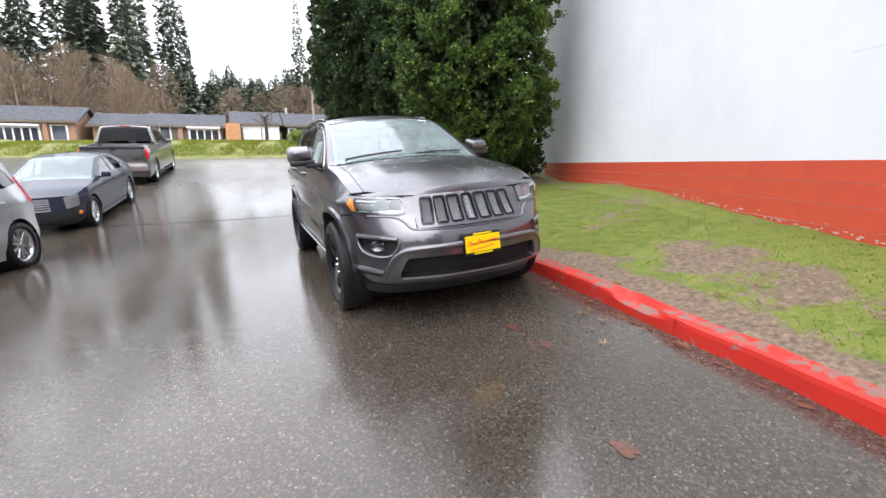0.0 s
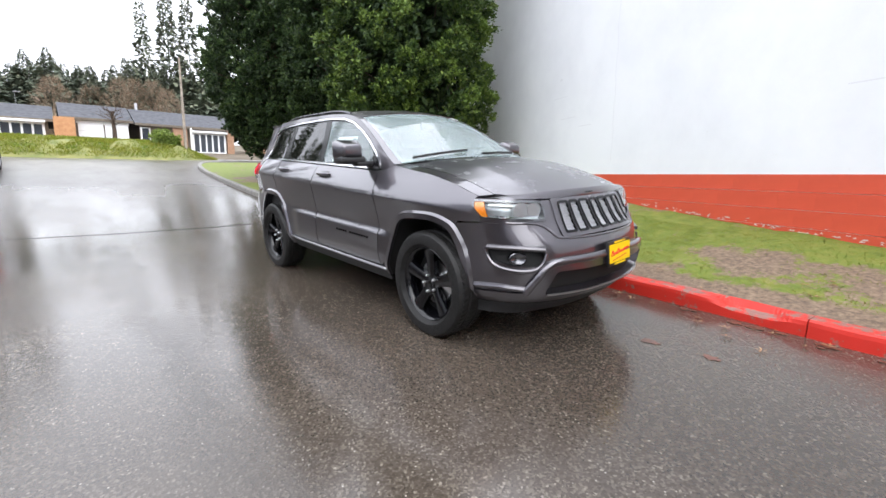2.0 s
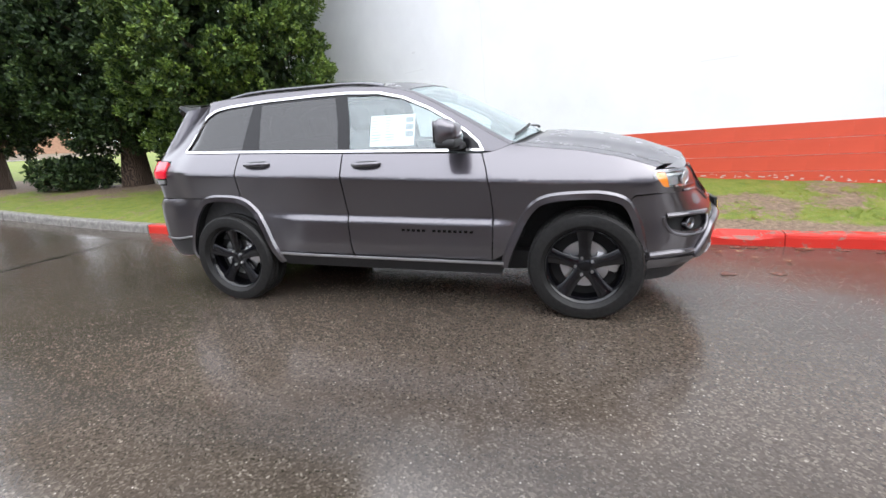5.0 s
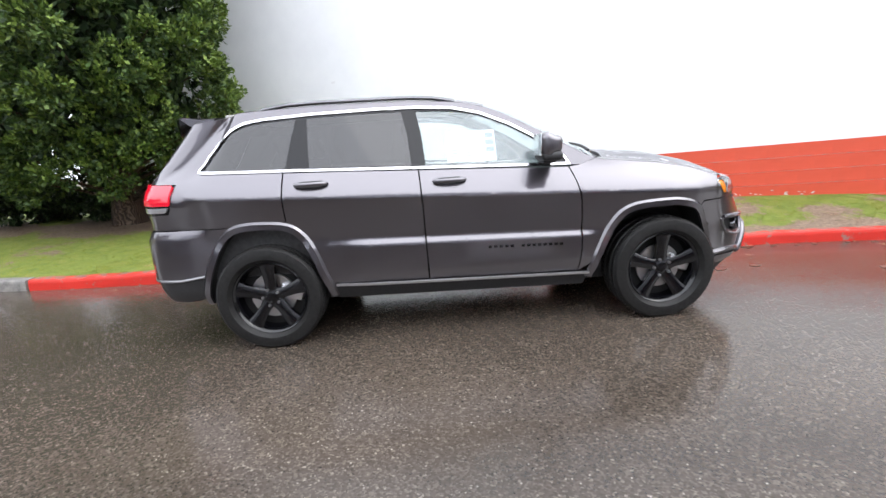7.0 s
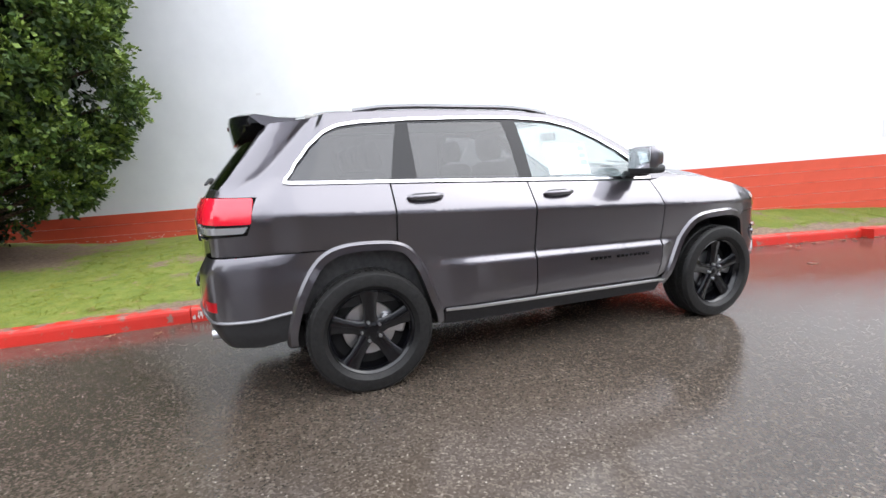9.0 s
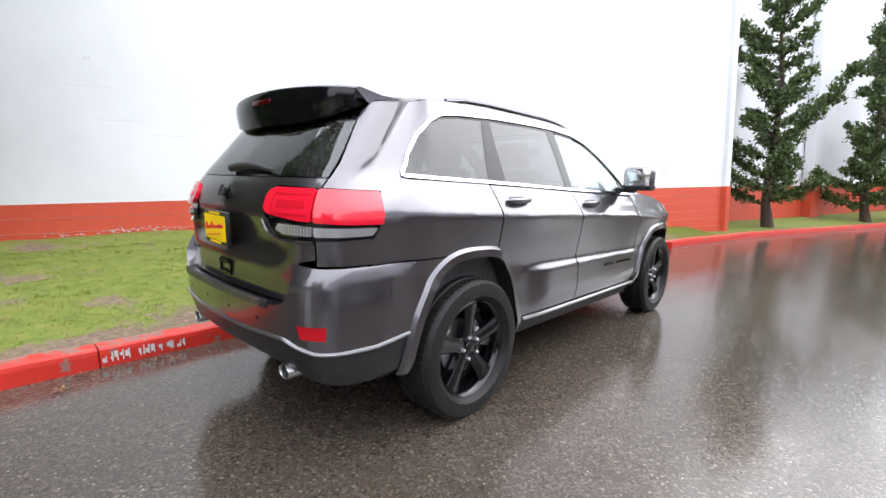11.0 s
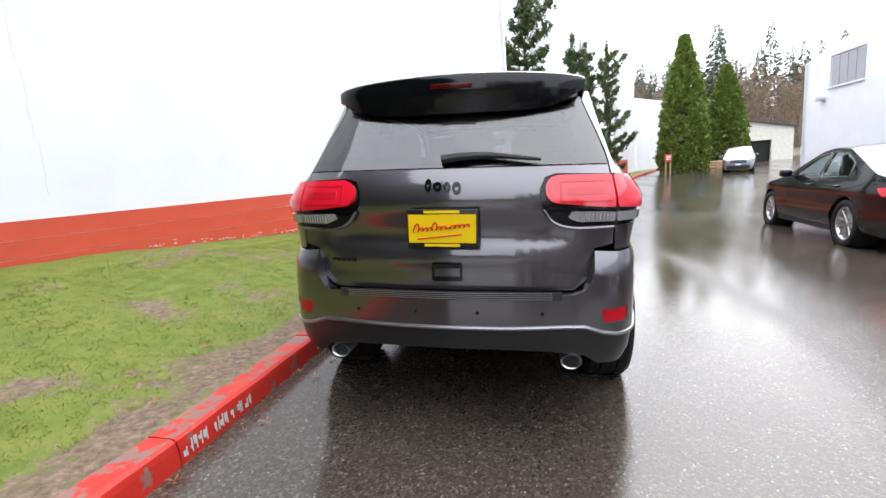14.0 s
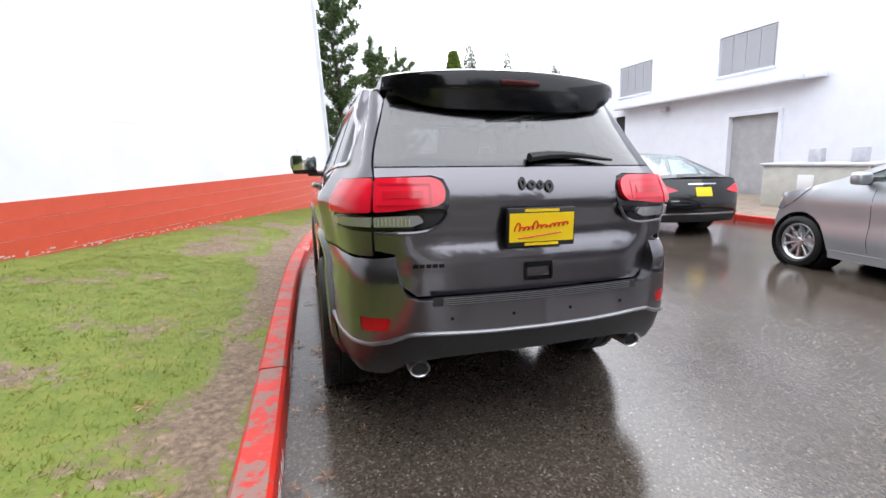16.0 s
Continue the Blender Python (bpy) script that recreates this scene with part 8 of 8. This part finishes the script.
low_house((2.9, 42.0), (10.3, 42.0), 2.6, 2.4, 3.85, 7.0, SIDING, "low dark house with white porch windows and a grey roof", [("chimney", 0.3, 0), ("window", 0.1, 0.7), ("brick", 2.4, 3.5), ("shop", 4.0, 6.6), ("post", 3.75, 0), ("brick", 6.8, 7.4)])
low_house((-8.8, 42.0), (-2.9, 42.0), 2.6, 2.2, 3.5, 7.0, SIDING, "low house with white shop windows and grey roof", [("window", 0.9, 1.7), ("brick", 2.3, 2.7), ("shop", 3.2, 5.6)])
low_house((-13.0, 43.0), (-9.6, 43.0), 2.6, 2.2, 3.5, 7.0, BRICK, "low brick house between two others, with a grey roof", [("window", 0.6, 2.0)])
low_house((-21.5, 42.0), (-13.9, 42.0), 2.6, 2.4, 3.85, 7.0, BRICK, "low tan brick house with white-framed windows", [("shop", 0.3, 5.2), ("brick", 5.5, 5.8), ("window", 6.0, 7.0)])
low_house((12.4, 41.5), (24.0, 40.0), 2.6, 2.25, 3.6, 7.0, BRICK, "low brick house with white windows behind the trees", [("shop", 1.0, 4.0), ("window", 6.0, 9.0)])


def pole(name, x, y, z, h, r, label, mat):
    p_ = thing(name, label, "pole", at=pose(x, y, z))
    part("shaft", tube([(0, 0, -0.1), (0, 0, h * 0.5), (0, 0, h)], [r, r * 0.85, r * 0.6], 10), mat, p_)
    return p_


WOOD = mottled("grey_wood", (0.20, 0.165, 0.135), (0.34, 0.29, 0.24), 8, 0.85)
pole("utility_pole", 3.1, 26.2, 1.95, 5.6, 0.085, "weathered wooden utility pole beside the bank", WOOD)
lp = pole("street_lamp", -4.85, 50.5, 3.3, 4.5, 0.03, "slim grey street lamp behind the houses", DARK_CHROME)
part("lamp_head", box((0.5, 0.18, 0.10), (0.15, 0, 4.5), 0.03), DARK_CHROME, lp)
bare = thing("bare_tree", "small leafless street tree before the houses", "tree", at=pose(0.6, 36.0, 2.4))
bm = tube([(0, 0, -0.1), (0.03, 0, 1.5), (0, 0.02, 2.9)], [0.17, 0.14, 0.09], 8)
rngt = random.Random(8)
for k in range(15):
    a = k * 2.4
    q = Vector((math.cos(a), math.sin(a), 0.3 + 0.6 * rngt.random()))
    s0 = Vector((0, 0, 1.9 + 0.065 * k))
    e0 = s0 + q * rngt.uniform(0.5, 1.0)
    tube([s0, (s0 + e0) / 2 + Vector((0, 0, 0.08)), e0], [0.035, 0.022, 0.008], 5, bm=bm)
    for j in range(3):
        tube([s0.lerp(e0, 0.5 + 0.15 * j), e0 + Vector((rngt.uniform(-0.4, 0.4), rngt.uniform(-0.4, 0.4), rngt.uniform(0.1, 0.5)))], [0.012, 0.004], 4, bm=bm)
part("branches", bm, BARK, bare)
bush(2.1, 26.6, 2.45, 0.70, 1.1, 41, "round green bush on the bank", HEDGE)

# ---- white workshop building across the yard ----
METAL_WHITE = mottled("white_cladding", (0.71, 0.73, 0.79), (0.76, 0.78, 0.83), 2.5, 0.5, 0.1)
# even grey is put into the panes for the sky reflected there
SHOP_GLASS = material("sky_grey_glass", (0.32, 0.325, 0.34), 0.18, 0.0, 0.3)
DOOR_GREY = mottled("grey_door_paint", (0.33, 0.33, 0.34), (0.42, 0.42, 0.42), 4, 0.5)
shop = thing("workshop_building", "white metal-clad workshop with a gable, grey door and windows", "building", at=pose(0, 0, 0))

door_y, door_z = (-7.33, -5.76), 2.08
out = np.array([(-18.6, -0.7), (12.6, -0.7), (12.6, 4.62), (-3.0, 7.55), (-18.6, 4.62)])
wins = [(-7.93, -6.03), (-12.75, -10.88), (-16.9, -14.95), (-2.6, -0.7)]
hole = [np.array([(a, 3.38), (b, 3.38), (b, 4.57), (a, 4.57)]) for a, b in wins]
dh = np.array([(door_y[0], -0.69), (door_y[1], -0.69), (door_y[1], door_z), (door_y[0], door_z)])
dk = np.array([(-12.98, -0.69), (-12.35, -0.69), (-12.35, 2.6), (-12.98, 2.6)])
skin("front_wall", cut_sheet(out, hole + [dh, dk], 1.2), lambda q: np.column_stack([np.full(len(q), -12.3), q[:, 0], q[:, 1]]), METAL_WHITE, shop, 0.3)
bm = bmesh.new()
bm.from_mesh(shop.children[0].data)
bmesh.ops.remove_doubles(bm, verts=bm.verts, dist=0.001)
bm.to_mesh(shop.children[0].data)
bm.free()
shop.children[0].data.polygons.foreach_set("use_smooth", [False] * len(shop.children[0].data.polygons))
for a, b in wins:
    w_ = new("window")
    w_.parent = shop
    part("window_frame", box((0.10, b - a, 1.19), (-12.40, (a + b) / 2, 3.975)), LOUVRE, w_, "grey window with narrow panes", False)
    for k in range(4):
        wp = (b - a - 0.10) / 4
        part("pane", box((0.03, wp - 0.045, 1.07), (-12.345, a + 0.05 + (k + 0.5) * wp, 3.975), 0.004), SHOP_GLASS, w_, "", False)
    part("window_sill", box((0.10, b - a + 0.08, 0.05), (-12.27, (a + b) / 2, 3.36), 0.008), METAL_WHITE, w_, "", False)
dr = part("roller_door", box((0.06, door_y[1] - door_y[0], door_z + 0.75), (-12.45, sum(door_y) / 2, (door_z - 0.69) / 2)), DOOR_GREY, shop, "plain grey door", False)
for y in (door_y[0] - 0.06, door_y[1] + 0.06):
    part("door_jamb", box((0.08, 0.12, door_z + 0.75), (-12.27, y, (door_z - 0.69) / 2), 0.01), METAL_WHITE, dr, "", False)
part("door_head", box((0.08, 1.8, 0.12), (-12.27, sum(door_y) / 2, door_z + 0.06), 0.01), METAL_WHITE, dr, "", False)
# near-black block fills the wall gap, its colour standing for shade inside
part("dark_opening", box((0.5, 0.63, 3.3), (-12.6, -12.66, 0.95)), DARK_LINER, shop, "", False)
bm = box((0.55, 7.5, 0.16), (-12.05, -8.75, 2.93), 0.02)
part("canopy", bm, METAL_WHITE, shop, "white canopy edge above the door")
part("canopy", box((4.5, 0.5, 0.16), (-14.3, -4.85, 2.93), 0.02), METAL_WHITE, shop)
part("side_wall", box((14, 0.3, 5.2), (-19.3, -18.45, 2.0)), METAL_WHITE, shop, "", False)
V = [(-12.40, -18.7, 4.47), (-12.40, -3.0, 7.41), (-27, -3.0, 7.41), (-27, -18.7, 4.47), (-12.40, 12.7, 4.47), (-27, 12.7, 4.47)]
V += [(x, y, z + 0.10) for x, y, z in V]
solid("roof", V, [(0, 1, 2, 3), (1, 4, 5, 2), (6, 9, 8, 7), (7, 8, 11, 10), (0, 6, 7, 1), (1, 7, 10, 4)], METAL_WHITE, shop, "white metal roof")
for y in (-10.0, -17.2):
    part("wall_lamp", box((0.22, 0.30, 0.16), (-12.16, y, 2.62 if y > -12 else 3.0), 0.04), LOUVRE, shop, "grey wall lamp")
STONE = mottled("tan_paving", (0.16, 0.12, 0.09), (0.28, 0.22, 0.17), 5, 0.6)
apron = thing("pavement", "damp tan paving before the workshop", "pavement", kind="structure")
part("paving", box((3.7, 15.5, 0.5), (-10.35, -4.0, -0.56), 0.01), STONE, apron, "", False)
yk = -11.6
while yk < 3.6:
    part("kerb_stone", box((0.16, 1.98, 0.5), (-8.42, yk + 1.0, -0.54), 0.015), RED_KERB, apron, "red-painted kerb stone", False)
    yk += 2.0
unit = thing("utility_box", "beige metal utility box with a grey lid beside the workshop", "cabinet", at=pose(-10.6, -3.3, -0.31))
BEIGE = mottled("beige_metal", (0.42, 0.42, 0.38), (0.52, 0.52, 0.47), 5, 0.5)
part("cabinet_body", box((0.9, 2.3, 1.0), (0, 0, 0.5), 0.02), BEIGE, unit)
part("lid", box((1.0, 2.4, 0.06), (0, 0, 1.03), 0.02), LOUVRE, unit)
part("label_plate", box((0.02, 0.35, 0.35), (0.46, -0.1, 0.62), 0.003), PAPER, unit, "pale plate")
for y in (-0.35, 0.55):
    part("meter", box((0.18, 0.28, 0.32), (-0.2, y, 1.22), 0.02), LOUVRE, unit, "grey meter case")

# ---- the far end of the road ----
shed = thing("shed", "cream shed with a dark open doorway", "building", at=pose(-25.5, -50.5, -0.75, 0, 0, 12))
CREAM = mottled("cream_cladding", (0.55, 0.53, 0.46), (0.66, 0.64, 0.56), 3, 0.7)
so = np.array([(-3.0, 0), (3.0, 0), (3.0, 3.9), (-3.0, 5.0)])
skin("front_wall", cut_sheet(so, [np.array([(-2.4, 0.01), (0.6, 0.01), (0.6, 2.7), (-2.4, 2.7)])], 0.8), lambda q: np.column_stack([-q[:, 0], 0 * q[:, 0], q[:, 1]]), CREAM, shed, 0.2, flip=False)
# solid near-black block behind the doorway stands in for the shaded interior
part("dark_inside", box((5.8, 5.0, 3.6), (0, -2.8, 1.8)), DARK_LINER, shed, "", False)
solid("roof", [(-3.3, 0.3, 4.0), (3.3, 0.3, 5.12), (3.3, -6, 5.12), (-3.3, -6, 4.0), (-3.3, 0.3, 3.85), (3.3, 0.3, 4.97), (3.3, -6, 4.97), (-3.3, -6, 3.85)], [(0, 1, 2, 3), (7, 6, 5, 4), (0, 4, 5, 1), (1, 5, 6, 2), (2, 6, 7, 3), (3, 7, 4, 0)], SHINGLE, shed)
logs = thing("log_pile", "stack of pale cut logs beside the thuja", "wood pile", at=pose(-16.7, -39.4, -0.75, 0, 0, 20))
PINE = mottled("cut_pine", (0.35, 0.22, 0.13), (0.55, 0.38, 0.24), 7, 0.8)
rngl = random.Random(2)
for r in range(5):
    for k in range(8 - r):
        bm = lathe([(-0.5, 0.0), (-0.5, 0.12), (0.5, 0.12), (0.5, 0.0)], 9)
        for v in bm.verts:
            v.co = Matrix.Rotation(radians(90), 3, "Z") @ v.co + Vector((-0.95 + 0.26 * k + 0.13 * r, rngl.uniform(-0.05, 0.05), 0.12 + 0.22 * r))
        part("log", bm, PINE, logs)
sign = thing("road_sign", "small red sign on two wooden posts at the road's end", "sign", at=pose(-11.0, -33.6, float(land(-11.0, -33.6)), 0, 0, 14))
for x in (-0.18, 0.18):
    part("post", box((0.08, 0.08, 1.5), (x, 0, 0.75), 0.01), PINE, sign)
part("sign_board", box((0.52, 0.03, 0.55), (0, 0.06, 1.35), 0.01), material("sign_red", (0.55, 0.06, 0.05), 0.5), sign, "red sign board")
for z in (1.25, 1.36, 1.47):
    part("sign_bar", box((0.34, 0.01, 0.05), (0, 0.082, z)), PAPER, sign, "white bar for lettering")
